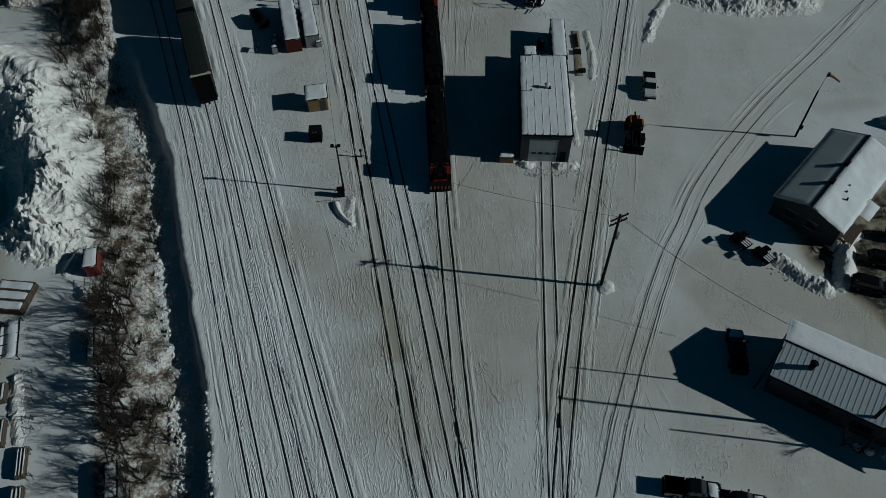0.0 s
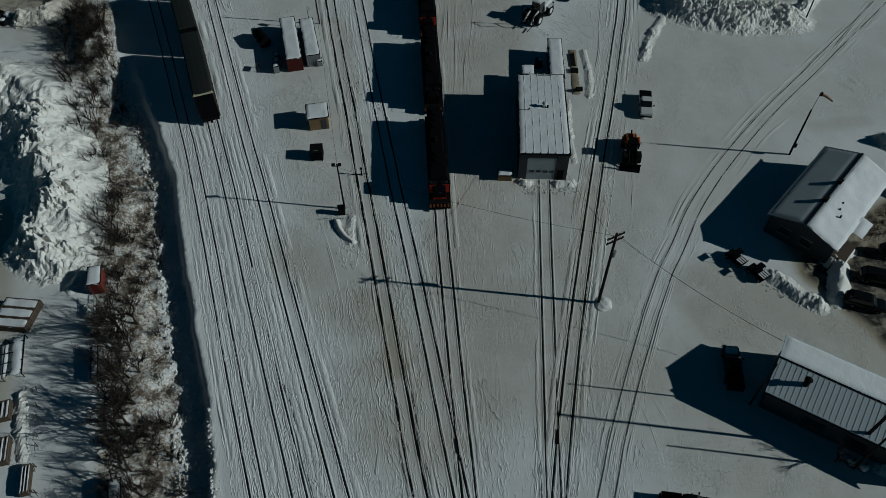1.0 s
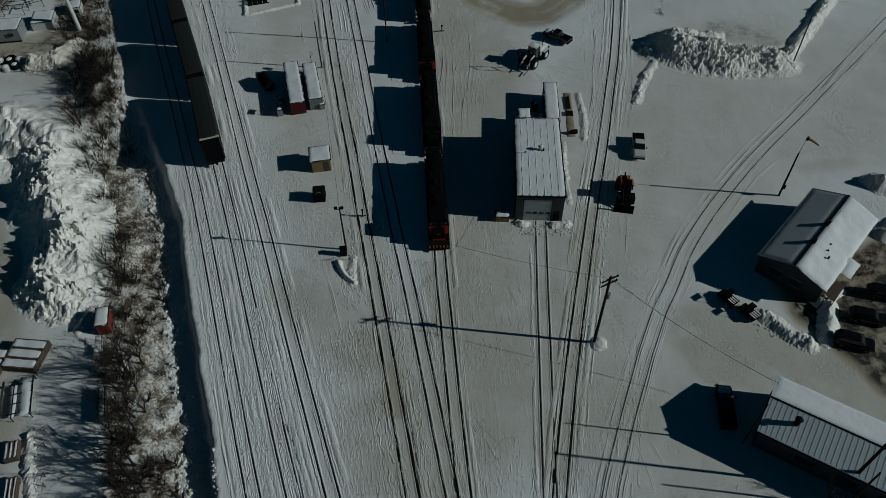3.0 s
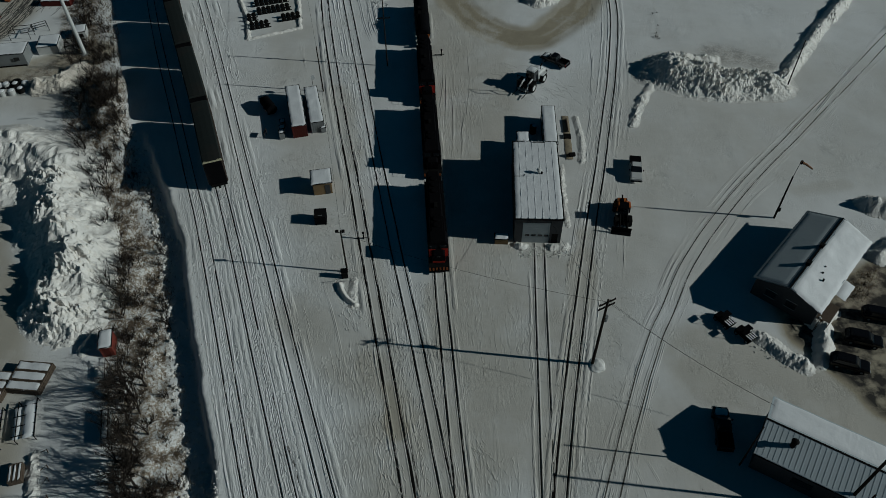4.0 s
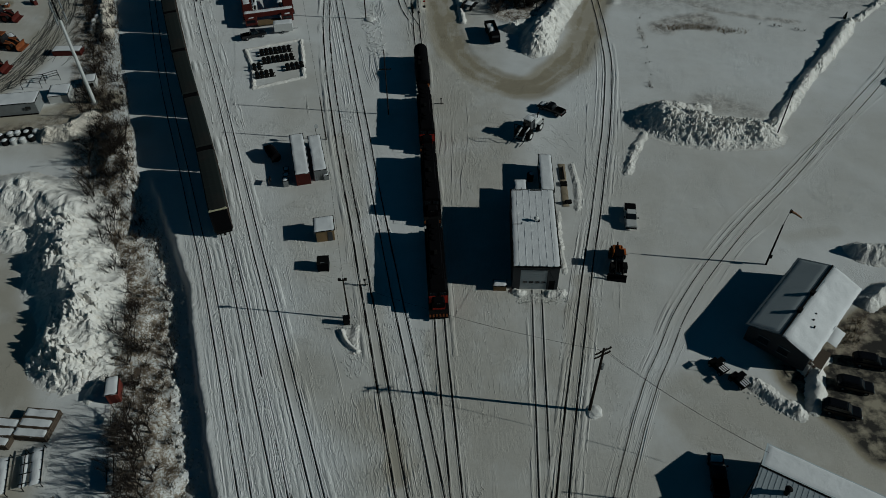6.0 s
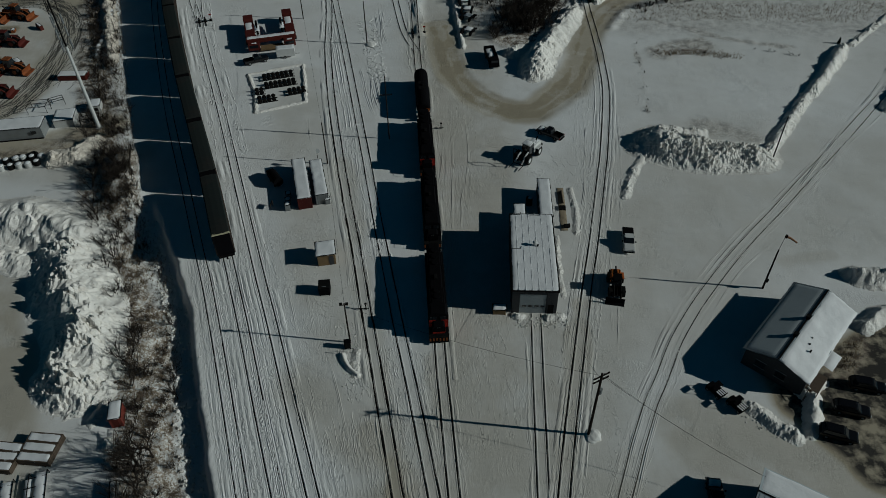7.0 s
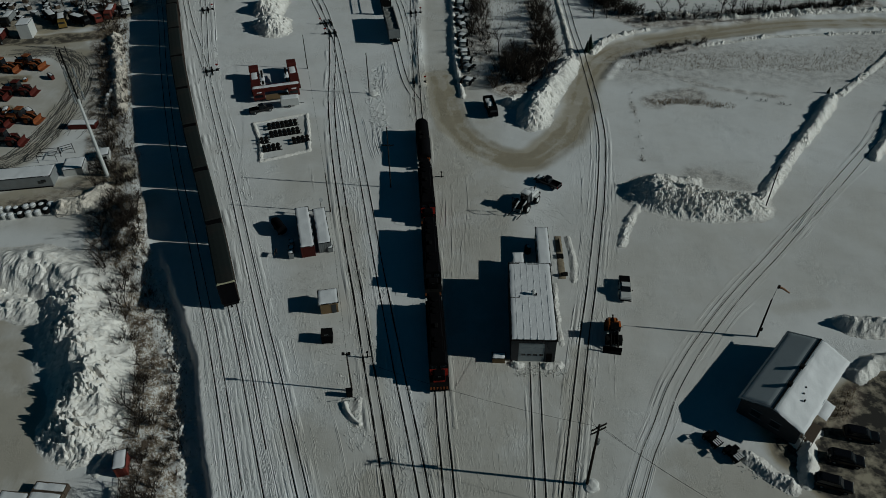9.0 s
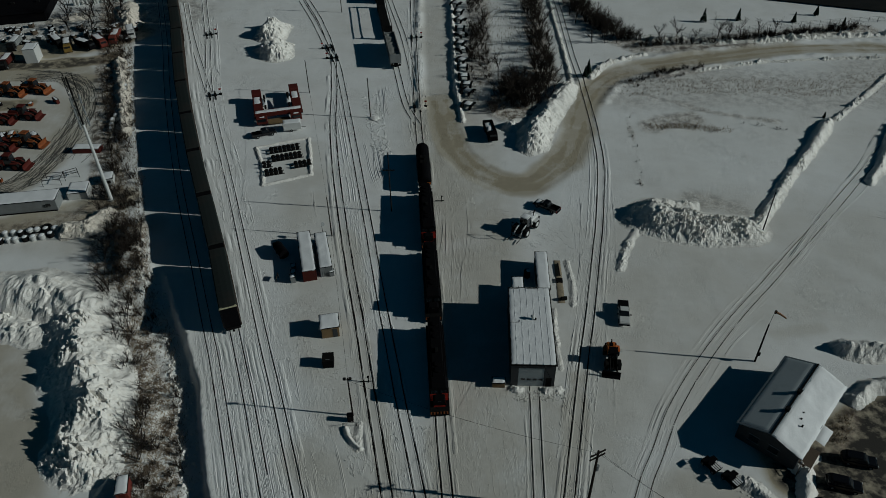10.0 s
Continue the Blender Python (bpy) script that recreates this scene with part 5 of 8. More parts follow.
pickup(34.4, 89.8, -10, WHITE, "white pickup truck with a black bed cover, parked on the snow", snow=False, cover=True)
pickup(25.8, 122.6, 229, CAR_BLACK, "dark pickup truck parked behind a loader in the snow")
pickup(-39.2, 157.4, 112, CAR_BLACK, "dark green pickup truck parked before a red track machine", snow=False)
pickup(25.2, 26.4, 80, CAR_BLACK, "dark pickup truck with a snowy hood, parked in the lane")
pickup(29.5, 24.9, 80, CAR_BLACK, "black pickup truck parked behind another")
pickup(34.4, 42.2, 170, CAR_BLACK, "dark pickup truck in the shadow of a workshop")
suv(57.0, 54.3, 70, CAR_BLACK, "shiny black car parked on bare dark ground")
suv(53.6, 50.6, 68, CAR_BLACK, "shiny black car parked beside another on bare ground")
suv(61.0, 58.0, 72, CAR_BLACK, "black car parked at the end of a row")
suv(76.0, 71.5, 75, CAR_BLACK, "black car parked beside a snow bank")


def loader(x, y, turn, paint, label, tool="bucket", scale=1.0):
    """A wheel loader, its tool towards -y."""
    t = thing("wheel_loader", label, "wheel loader", x, y, gz(x, y), turn)
    part("engine_hood", tapered(B(), [(0.6, 0.9), (0.6, 2.0), (2.2, 2.05), (2.75, 1.8), (2.8, 0.9)], 0.85, 0.7, 0.9, 2.05), paint, t)
    part("counterweight", box(B(), -0.95, 0.95, 2.6, 3.05, 0.7, 1.35, bevel=0.08), IRON, t)
    part("chassis", box(B(), -0.6, 0.6, -2.2, 2.8, 0.6, 1.1, bevel=0.05), IRON, t)
    cab = part("cab", tapered(B(), [(-0.9, 1.1), (-0.75, 2.75), (0.55, 2.8), (0.6, 1.1)], 0.75, 0.65, 1.1, 2.8), GLASS, t, "glazed black cab")
    part("cab_roof", box(B(), -0.72, 0.72, -0.85, 0.65, 2.78, 2.92, bevel=0.04), BLACK if tool == "blade" else paint, cab)
    part("grille", box(B(), -0.55, 0.55, 2.72, 2.84, 1.0, 1.7, bevel=0.02), BLACK, t)
    part("air_intake", box(B(), -0.35, 0.2, 1.5, 2.3, 2.02, 2.14, bevel=0.03), BLACK, t)
    part("exhaust", tube(B(), [(0.45, 1.6, 2.0), (0.45, 1.6, 2.75)], 0.06, 8), IRON, t)
    part("beacon", tube(B(), [(0, 2.4, 1.95), (0, 2.9, 2.3)], 0.12, 8), IRON, t)
    for s in (-1, 1):
        for yy in (-1.5, 1.6):
            wheel(t, s * 1.02, yy, 0.76, 0.56, IRON if tool == "blade" else paint)
            part("fender", box(B(), s * 1.02 - 0.3, s * 1.02 + 0.3, yy - 0.7, yy + 0.7, 1.46, 1.54, bevel=0.03), paint if yy > 0 or tool == "bucket" else IRON, t)
        part("lift_arm", tube(B(), [(s * 0.55, -0.9, 1.7), (s * 0.55, -2.0, 1.35), (s * 0.6, -2.9, 0.55)], 0.14, 8), IRON if tool == "blade" else paint, t)
    part("ram", tube(B(), [(0, -0.9, 1.5), (0, -2.7, 1.0)], 0.1, 8), IRON, t)
    if tool == "bucket":
        part("snow_on_hood", lumpy_sheet(-0.6, 0.6, 1.0, 2.3, lambda a, b: 2.03, 0.3, 0.06, x), ROOF_SNOW, t)
        part("bucket", prism(B(), [(-3.9, 0.1), (-3.8, 0.15), (-3.2, 0.2), (-2.95, 0.6), (-3.1, 1.2), (-3.25, 1.2), (-3.08, 0.62), (-3.25, 0.28), (-3.9, 0.2)], -1.4, 1.4), paint, t, "worn painted bucket")
    elif tool == "blade":
        m = Matrix.Rotation(radians(-6), 4, "Z")
        bm = prism(B(), [(-3.75, 0.05), (-3.3, 0.35), (-3.2, 0.8), (-3.35, 1.3), (-3.43, 1.3), (-3.29, 0.8), (-3.4, 0.38), (-3.83, 0.05)], -1.5, 1.5)
        for v in bm.verts:
            v.co = m @ v.co
        part("plough_blade", bm, BLACK, t, "black snow plough blade with a snowy edge")
        part("blade_snow", lumpy_sheet(-1.3, 1.3, -3.1, -2.95, lambda a, b: 0.4, 0.2, 0.05, 1), ROOF_SNOW, t)
    else:
        bm = B()
        for s in (-1, 1):
            tube(bm, [(s * 0.85, -2.9, 0.4), (s * 0.85, -3.1, 3.2)], 0.06, 6)
            tube(bm, [(s * 0.85, -2.9, 0.4), (s * 0.85, -4.3, 0.3)], 0.06, 6)
        for z in (0.5, 1.8, 3.2):
            tube(bm, [(-0.85, -2.9 - 0.07 * z, z), (0.85, -2.9 - 0.07 * z, z)], 0.06, 6)
        part("fork_frame", bm, IRON, t, "open steel fork frame")
        part("snow_on_hood", lumpy_sheet(-0.65, 0.65, 0.9, 2.5, lambda a, b: 2.05, 0.3, 0.05, 4), ROOF_SNOW, t)
        part("snow_on_cab", lumpy_sheet(-0.7, 0.7, -0.8, 0.6, lambda a, b: 2.9, 0.3, 0.05, 6), ROOF_SNOW, t)
    if scale != 1.0:
        t.scale = (scale,) * 3
    return t


loader(29.9, 79.2, -8, ORANGE, "orange wheel loader with a black snow plough blade", "blade")
loader(20.3, 115.6, -38, WHITE, "snow-dusted white wheel loader with an open fork frame", "forks", 1.25)
for lx, ly, lt, lp, ll in ((-106.0, 185.5, 75, RUSTY, "orange wheel loader parked in a machine yard"),
                           (-112.5, 184.0, 80, RUSTY, "orange loader parked beside another in a yard"),
                           (-103.0, 170.5, 85, MAROON, "dark red loader parked in a machine yard"),
                           (-109.0, 168.5, 85, MAROON, "dark red loader at the back of a machine row"),
                           (-96.5, 156.5, 80, RUSTY, "faded orange and red loader parked on packed snow"),
                           (-103.0, 155.5, 80, MAROON, "dark red loader with raised arms in a yard"),
                           (-96.5, 146.5, 85, MAROON, "red tractor loader parked by the yard lane")):
    loader(lx, ly, lt, lp, ll, "bucket", 1.25)


def utility_cart(x, y, turn):
    t = thing("utility_cart", "small dark side-by-side utility cart with a slatted rack", "utility cart", x, y, gz(x, y), turn, "utility carts")
    part("body", box(B(), -0.7, 0.7, -1.3, 1.3, 0.35, 0.85, bevel=0.08), BLACK, t)
    part("bed", box(B(), -0.7, 0.7, 0.35, 1.4, 0.85, 1.1, bevel=0.03), IRON, t)
    bm = B()
    for s in (-0.65, 0.65):
        tube(bm, [(s, -0.75, 0.85), (s, -0.45, 1.75), (s, 0.3, 1.75), (s, 0.35, 0.85)], 0.04, 6)
    part("roll_cage", bm, IRON, t)
    part("roof", box(B(), -0.68, 0.68, -0.5, 0.35, 1.75, 1.8), BLACK, t)
    for k in range(4):
        part("rack_slat", box(B(), -0.62 + 0.35 * k, -0.45 + 0.35 * k, 0.4, 1.35, 1.12, 1.16), ROOF_SNOW, t)
    for s in (-1, 1):
        for yy in (-0.9, 0.9):
            wheel(t, s * 0.62, yy, 0.32, 0.25)
    part("seat", box(B(), -0.6, 0.6, -0.3, 0.25, 0.85, 1.05, bevel=0.04), BLACK, t)
    return t


utility_cart(39.6, 58.4, -150)
utility_cart(41.7, 55.9, -150)


def rig_truck(x, y, turn):
    t = thing("service_truck", "dark flatbed service truck loaded with snow-covered gear", "truck", x, y, gz(x, y), turn)
    part("chassis", box(B(), -1.0, 1.0, -3.8, 3.8, 0.7, 1.0), IRON, t)
    part("cab", tapered(B(), [(-3.9, 0.6), (-3.9, 1.6), (-3.5, 2.5), (-2.1, 2.55), (-2.0, 0.6)], 1.15, 1.0, 0.6, 2.5), BLACK, t)
    part("windscreen", box(B(), -0.85, 0.85, -3.82, -3.72, 1.7, 2.25), GLASS, t)
    part("bed", box(B(), -1.2, 1.2, -1.8, 3.9, 1.0, 1.3, bevel=0.03), IRON, t)
    bm = B()
    for s in (-1.15, 1.15):
        box(bm, s - 0.05, s + 0.05, -1.8, 3.9, 1.3, 2.1)
    box(bm, -1.1, 1.1, 3.82, 3.9, 1.3, 2.1)
    part("side_board", bm, IRON, t)
    part("snow_load", lumpy_sheet(-0.8, 0.6, -1.4, 3.4, lambda a, b: 1.6, 0.3, 0.25, 8), ROOF_SNOW, t, "lumpy snow lying on the load")
    for s in (-1, 1):
        for yy in (-2.8, 1.8, 2.9):
            wheel(t, s * 0.95, yy, 0.5, 0.3)
    return t


rig_truck(16.7, 154.0, 6)


def box_truck(x, y, turn):
    t = thing("box_trailer", "small white box trailer standing beside a pickup", "trailer", x, y, gz(x, y), turn)
    part("body", box(B(), -1.1, 1.1, -2.2, 2.2, 0.5, 2.4, bevel=0.06), WHITE, t)
    part("door", box(B(), -0.9, 0.9, 2.2, 2.24, 0.6, 2.2), GREY, t)
    part("drawbar", tube(B(), [(0, -2.2, 0.55), (0, -3.3, 0.5)], 0.06, 6), IRON, t)
    part("snow_cover", lumpy_sheet(-1.1, 1.1, -2.2, 2.2, lambda a, b: 2.4, 0.3, 0.05, 3), ROOF_SNOW, t)
    for s in (-1, 1):
        wheel(t, s * 1.0, 0.3, 0.36, 0.22)
    return t


box_truck(-32.4, 159.8, 98)


def track_machine():
    """A U-shaped maintenance machine: two long arms and a beam across."""
    t = thing("track_machine", "red-brown U-shaped track maintenance machine with snow lying on it", "track machine", -37.8, 171.8, 0, 12)
    for s, n in ((-4.9, 5.6), (4.9, 6.4)):
        arm = part("arm", box(B(), s - 1.15, s + 1.15, -5.5, n, 0.9, 2.3, bevel=0.08), MAROON, t)
        part("arm_cab", box(B(), s - 1.2, s + 1.2, n - 2.6, n, 2.3, 3.1, bevel=0.08), MAROON, arm)
        part("snow_cover", lumpy_sheet(s - 1.0, s + 0.9, n - 6.8, n - 2.7, lambda a, b: 2.3, 0.4, 0.08, s), ROOF_SNOW, arm)
        for yy in (-4.5, -1.5, 1.5, 4.5):
            part("track_wheel", tube(B(), [(s - 1.3, yy, 0.5), (s + 1.3, yy, 0.5)], 0.5, 14), IRON, arm)
        part("inner_cylinder", tube(B(), [(s * 0.62, -3.5, 2.0), (s * 0.62, 2.5, 2.6)], 0.28, 10), IRON, arm)
        part("snow_cap", lumpy_sheet(s * 0.62 - 0.6, s * 0.62 + 0.6, -2.5, 0.8, lambda a, b: 2.4, 0.3, 0.1, s + 2), ROOF_SNOW, arm)
    beam = part("beam", box(B(), -6.0, 6.0, -7.4, -5.5, 1.6, 2.7, bevel=0.08), MAROON, t)
    part("snow_cover", lumpy_sheet(-5.9, 5.9, -7.3, -5.6, lambda a, b: 2.7, 0.4, 0.08, 3), ROOF_SNOW, beam)
    for s in (-4.4, 4.2):
        c = part("cab", box(B(), s - 1.4, s + 1.4, -9.2, -7.4, 0.6, 2.2, bevel=0.1), MAROON, t)
        part("snow_cap", lumpy_sheet(s - 0.7, s + 0.9, -8.9, -7.9, lambda a, b: 2.2, 0.3, 0.15, s), ROOF_SNOW, c)
        part("cab_window", box(B(), s - 1.0, s + 1.0, -9.24, -9.18, 1.3, 2.0), GLASS, c)
    part("deck", box(B(), -2.9, 2.7, -9.4, -7.4, 0.5, 0.9), PLY, t, "sunlit plank deck")
    return t


track_machine()


def wheelset_row(x, y, turn, n, skid=0):
    """Spare axles with their wheels, side by side on two skids."""
    for s in (-0.75, 0.75):
        a = Vector((x, y, 0)) + Matrix.Rotation(radians(turn), 3, "Z") @ Vector((-1.2, s * 0.9, 0))
        k = thing("timber_skid", "dark timber skid carrying wheelsets on snow", "skid", a.x, a.y, 0, turn, "skids")
        part("beam", box(B(), 0, max(n, skid) * 1.02 + 1.0, -0.09, 0.09, -0.05, 0.16), IRON, k)
    for i in range(n):
        p = Vector((x, y, 0.14)) + Matrix.Rotation(radians(turn), 3, "Z") @ Vector((i * 1.02, 0, 0))
        if WHEELSET:
            copy_thing(WHEELSET[0], pose(p.x, p.y, p.z, 0, 0, turn))
            continue
        w = thing("wheelset", "black steel railway wheelset lying on skids", "wheelset", p.x, p.y, p.z, turn, "spare wheelsets on the pad")
        for s in (-0.75, 0.75):
            wh = part("wheel", tube(B(), [(0, s - 0.07, 0.47), (0, s + 0.07, 0.47)], 0.49, 18), IRON, w)
            part("hub", tube(B(), [(0, s - 0.14, 0.47), (0, s + 0.14, 0.47)], 0.18, 10), IRON, wh)
        part("axle", tube(B(), [(0, -1.05, 0.47), (0, 1.05, 0.47)], 0.1, 8), IRON, w)
        WHEELSET.append(w)


WHEELSET = []
for wx, wy, wn_ in ((-36.2, 149.2, 7), (-35.2, 145.6, 7), (-35.9, 139.6, 4), (-37.0, 143.0, 2), (-29.6, 142.6, 4)):
    wheelset_row(wx, wy, 14, wn_)


wheelset_row(-35.8, 152.2, 14, 0, 6)


def spare_bogie(x, y, turn):
    if BOGIE:
        return copy_thing(BOGIE[0], pose(x, y, gz(x, y), 0, 0, turn))
    t = thing("spare_bogie", "dark scrap rail bogie frame half covered by snow", "bogie", x, y, gz(x, y), turn, "scrap bogies along the lane")
    t.scale = (1.35,) * 3
    for s in (-1, 1):
        part("side_frame", tube(B(), [(s, -1.4, 0.5), (s, -0.6, 0.85), (s, 0.6, 0.85), (s, 1.4, 0.5)], 0.2, 8), IRON, t)
        for yy in (-0.9, 0.9):
            part("wheel", tube(B(), [(s * 0.75 - 0.07, yy, 0.45), (s * 0.75 + 0.07, yy, 0.45)], 0.45, 14), IRON, t)
    part("bolster", box(B(), -1.1, 1.1, -0.25, 0.25, 0.6, 0.95, bevel=0.05), IRON, t)
    part("snow_cap", lumpy_sheet(-0.7, 0.9, -0.6, 0.7, lambda a, b: 0.95, 0.25, 0.15, 2), ROOF_SNOW, t)
    BOGIE.append(t)
    return t


BOGIE = []
for k, yy in enumerate((168.5, 176.0, 180.0, 185.0, 191.0, 195.5, 203.0, 207.5, 214.0, 219.0, 226.0, 233.0, 240.0, 246.0)):
    spare_bogie(12.3 + 0.10 * (yy - 168) * 0.15 + rng.uniform(-0.4, 0.6), yy, rng.uniform(-40, 40))


def hopper_car(y):
    x, tt = on_track(TRK_B, y)
    t = thing("hopper_car", "grey open-topped hopper car with snow lying in it", "hopper car", x, y, 0, tt, "hopper cars")
    bogie(t, -6.2, 2, 1.8)
    bogie(t, 6.2, 2, 1.8)
    body = B()
    for s in (-1, 1):
        box(body, s * 1.45 - 0.06, s * 1.45 + 0.06, -8.2, 8.2, 1.2, 4.3)
        box(body, -1.4, 1.4, s * 8.1 - 0.06, s * 8.1 + 0.06, 1.6, 4.2)
    part("body", body, GREY, t)
    part("sill", box(B(), -0.5, 0.5, -8.9, 8.9, 0.8, 1.2), IRON, t)
    part("load", lumpy_sheet(-1.35, 1.35, -8.0, 8.0, lambda a, b: 3.7, 0.5, 0.3, y), DIRTY_LOAD, t, "dark load patched with snow")
    for s in (-1, 1):
        for k in range(10):
            part("side_rib", box(B(), s * 1.55 - 0.06, s * 1.55 + 0.06, -8.1 + k * 1.8 - 0.06, -8.1 + k * 1.8 + 0.06, 1.2, 4.3), GREY, t)
        part("end_platform", box(B(), -1.4, 1.4, min(s * 8.2, s * 9.0), max(s * 8.2, s * 9.0), 1.1, 1.2), IRON, t)
        part("top_rail", box(B(), s * 1.45 - 0.1, s * 1.45 + 0.1, -8.25, 8.25, 4.3, 4.4), DIRTY_LOAD, t)
    return t


DIRTY_LOAD = plain("grey_load", (0.30, 0.30, 0.28), 0.9, 0, (0.08, 0.075, 0.07), 0.7, 0.8, 0.05)
TRK_B = smooth([(-4.1, 171.3), (-6.6, 191.8), (-9.2, 213), (-13, 246), (-22, 320)], 3)
hopper_car(201.2)


def frame_car(y, length, top):
    """An empty flat car with end bulkheads, posts and a top rail."""
    x, tt = on_track(TRK_B, y)
    t = thing("frame_car", "empty dark flat car with end bulkheads and an open top rail", "flat car", x, y, 0, tt)
    h = length / 2
    bogie(t, -h + 2.6, 2, 1.8)
    bogie(t, h - 2.6, 2, 1.8)
    part("deck", box(B(), -1.4, 1.4, -h, h, 0.95, 1.25, bevel=0.03), IRON, t)
    for s in (-1, 1):
        part("bulkhead", box(B(), -1.4, 1.4, s * (h - 0.3) - 0.12, s * (h - 0.3) + 0.12, 1.25, top), IRON, t)
        part("top_rail", box(B(), s * 1.3 - 0.09, s * 1.3 + 0.09, -h + 0.42, h - 0.42, top - 0.2, top), IRON, t)
        for k in range(2):
            yy = -h * 0.4 + k * h * 0.8
            part("post", box(B(), s * 1.3 - 0.03, s * 1.3 + 0.03, yy - 0.03, yy + 0.03, 1.25, top - 0.2), IRON, t)
    return t


frame_car(226.5, 27.0, 4.4)
for yy in (252.5, 271.0):
    x, tt = on_track(TRK_B, yy)
    boxcar(x, yy, tt, 17.7, False, "dark brown boxcar standing behind a flat car", 4.6)

# ---- small yard fixtures ----
def switch_stand(x, y, turn, reach=2.2):
    """A switch with its heater boxes across the rails and a stand beside the track."""
    if SWITCH:
        return copy_thing(SWITCH[0], pose(x, y, 0, 0, 0, turn))
    t = thing("switch_stand", "dark railway switch stand with heater boxes by the rails", "switch stand", x, y, 0, turn, "switch stands")
    part("throw_rod", box(B(), -0.9, reach, -0.09, 0.09, 0.02, 0.16), IRON, t)
    for s in (-0.75, 0.75):
        part("point_rail", box(B(), s - 0.16, s + 0.16, -2.6, 2.6, 0.03, 0.15), IRON, t)
        part("heater_box", box(B(), s - 0.35, s + 0.35, -0.5, 0.7, 0.03, 0.42, bevel=0.04), IRON, t)
    part("stand_base", box(B(), reach - 0.4, reach + 0.3, -0.35, 0.35, 0.0, 0.45, bevel=0.04), IRON, t)
    mast = part("stand_mast", tube(B(), [(reach, 0, 0.4), (reach, 0, 1.9)], 0.05, 6), IRON, t)
    part("target", box(B(), reach - 0.3, reach + 0.3, -0.03, 0.03, 1.5, 1.9), RED, mast)
    part("lever", tube(B(), [(reach, 0, 0.5), (reach + 0.7, 0.2, 0.3)], 0.04, 5), IRON, t)
    SWITCH.append(t)
    return t


SWITCH = []
for sx, sy, st_ in ((-65.9, 221.0, 16), (-56.4, 179.5, 16), (-1.3, 214.0, 2), (-1.0, 169.3, 3), (-27.0, 208.7, 195), (-25.0, 201.4, 190)):
    switch_stand(sx, sy, st_)


def frog(x, y, turn):
    t = thing("switch_frog", "black steel frog where two rails of a switch cross", "switch frog", x, y, gz(x, y), turn, "switch frogs")
    part("casting", prism(B(), [(-0.22, -0.02), (-0.15, 0.05), (0.15, 0.05), (0.22, -0.02)], -0.9, 0.9, "y"), BALLAST, t)
    for s in (-1, 1):
        part("wing_rail", box(B(), s * 0.13 - 0.03, s * 0.13 + 0.03, -0.85, 0.85, 0.04, 0.08), STEEL, t)
    return t


frog(1.5, 34.2, 6)
frog(12.7, 34.8, -7)


def marker_post(x, y):
    t = thing("hydrant", "short dark standpipe with a side arm beside the track", "standpipe", x, y, gz(x, y), 0)
    part("pipe", tube(B(), [(0, 0, -0.1), (0, 0, 1.3)], 0.09, 8), IRON, t)
    part("side_arm", tube(B(), [(-1.4, 0, 0.25), (0.5, 0, 0.25)], 0.07, 6), IRON, t)
    part("cap", box(B(), -0.18, 0.18, -0.14, 0.14, 1.25, 1.5, bevel=0.03), IRON, t)
    return t


marker_post(3.6, 126.7)
marker_post(-10.4, 76.9)


def cabinet_by_pole():
    t = thing("signal_cabinet", "dark steel signal cabinet with a guard rail beside a pole", "cabinet", -12.9, 69.4, gz(-12.9, 69.4), 4)
    part("body", box(B(), -0.45, 0.45, -0.35, 0.35, 0.0, 1.4, bevel=0.03), BLACK, t)
    part("door", box(B(), -0.38, 0.38, -0.38, -0.35, 0.1, 1.3), IRON, t)
    part("hood", box(B(), -0.5, 0.5, -0.4, 0.4, 1.4, 1.48, bevel=0.03), BLACK, t)
    bm = B()
    tube(bm, [(-1.2, -1.2, 0.0), (-1.2, -1.2, 1.0), (0.9, -1.2, 1.0), (0.9, -1.2, 0.0)], 0.04, 6)
    part("guard_rail", bm, IRON, t)
    return t


cabinet_by_pole()
heap([(-13.6, 68.0, 0.9), (-13.2, 66.5, 1.0), (-12.4, 65.2, 1.0), (-11.2, 64.0, 0.8)], 0.6, 0.5, 0.6, "curved snow bank beside a signal cabinet", "snow_berm", step=0.14, rough=0.06)


def gully():
    t = thing("drain_gully", "bare brown drain gully with rusty gear behind the trailer", "gully", 24.6, 99.5, 0, -5)
    part("bed", lumpy_sheet(-0.6, 0.6, -6.0, 6.0, lambda a, b: 0.10 + gz(24.6, 99.5), 0.4, 0.10, 5), SAND, t, "bare sandy bed")
    part("grate", box(B(), -0.6, 0.6, -0.6, 0.6, 0.1, 0.4, bevel=0.04), IRON, t)
    part("drum", tube(B(), [(-0.1, -5.2, 0.4), (0.9, -5.0, 0.4)], 0.4, 12), IRON, t)
    part("pipe", tube(B(), [(0.2, 1.2, 0.4), (0.1, 4.8, 0.4)], 0.14, 8), WOOD, t)
    return t


SAND = plain("bare_sand", (0.33, 0.27, 0.19), 0.9, 0, (0.16, 0.13, 0.09), 0.6, 1.2, 0.05)
gully()
t = thing("round_bin", "dark upright bin with a snowy lid behind the shed", "bin", 18.7, 101.2, 0, 0)
part("shell", tube(B(), [(0, 0, -0.1), (0, 0, 1.5)], 0.6, 14), BLACK, t)
part("snow_cap", ball(B(), (0.2, 0, 1.5), 0.45, 2, 0.35, 0.2), ROOF_SNOW, t)


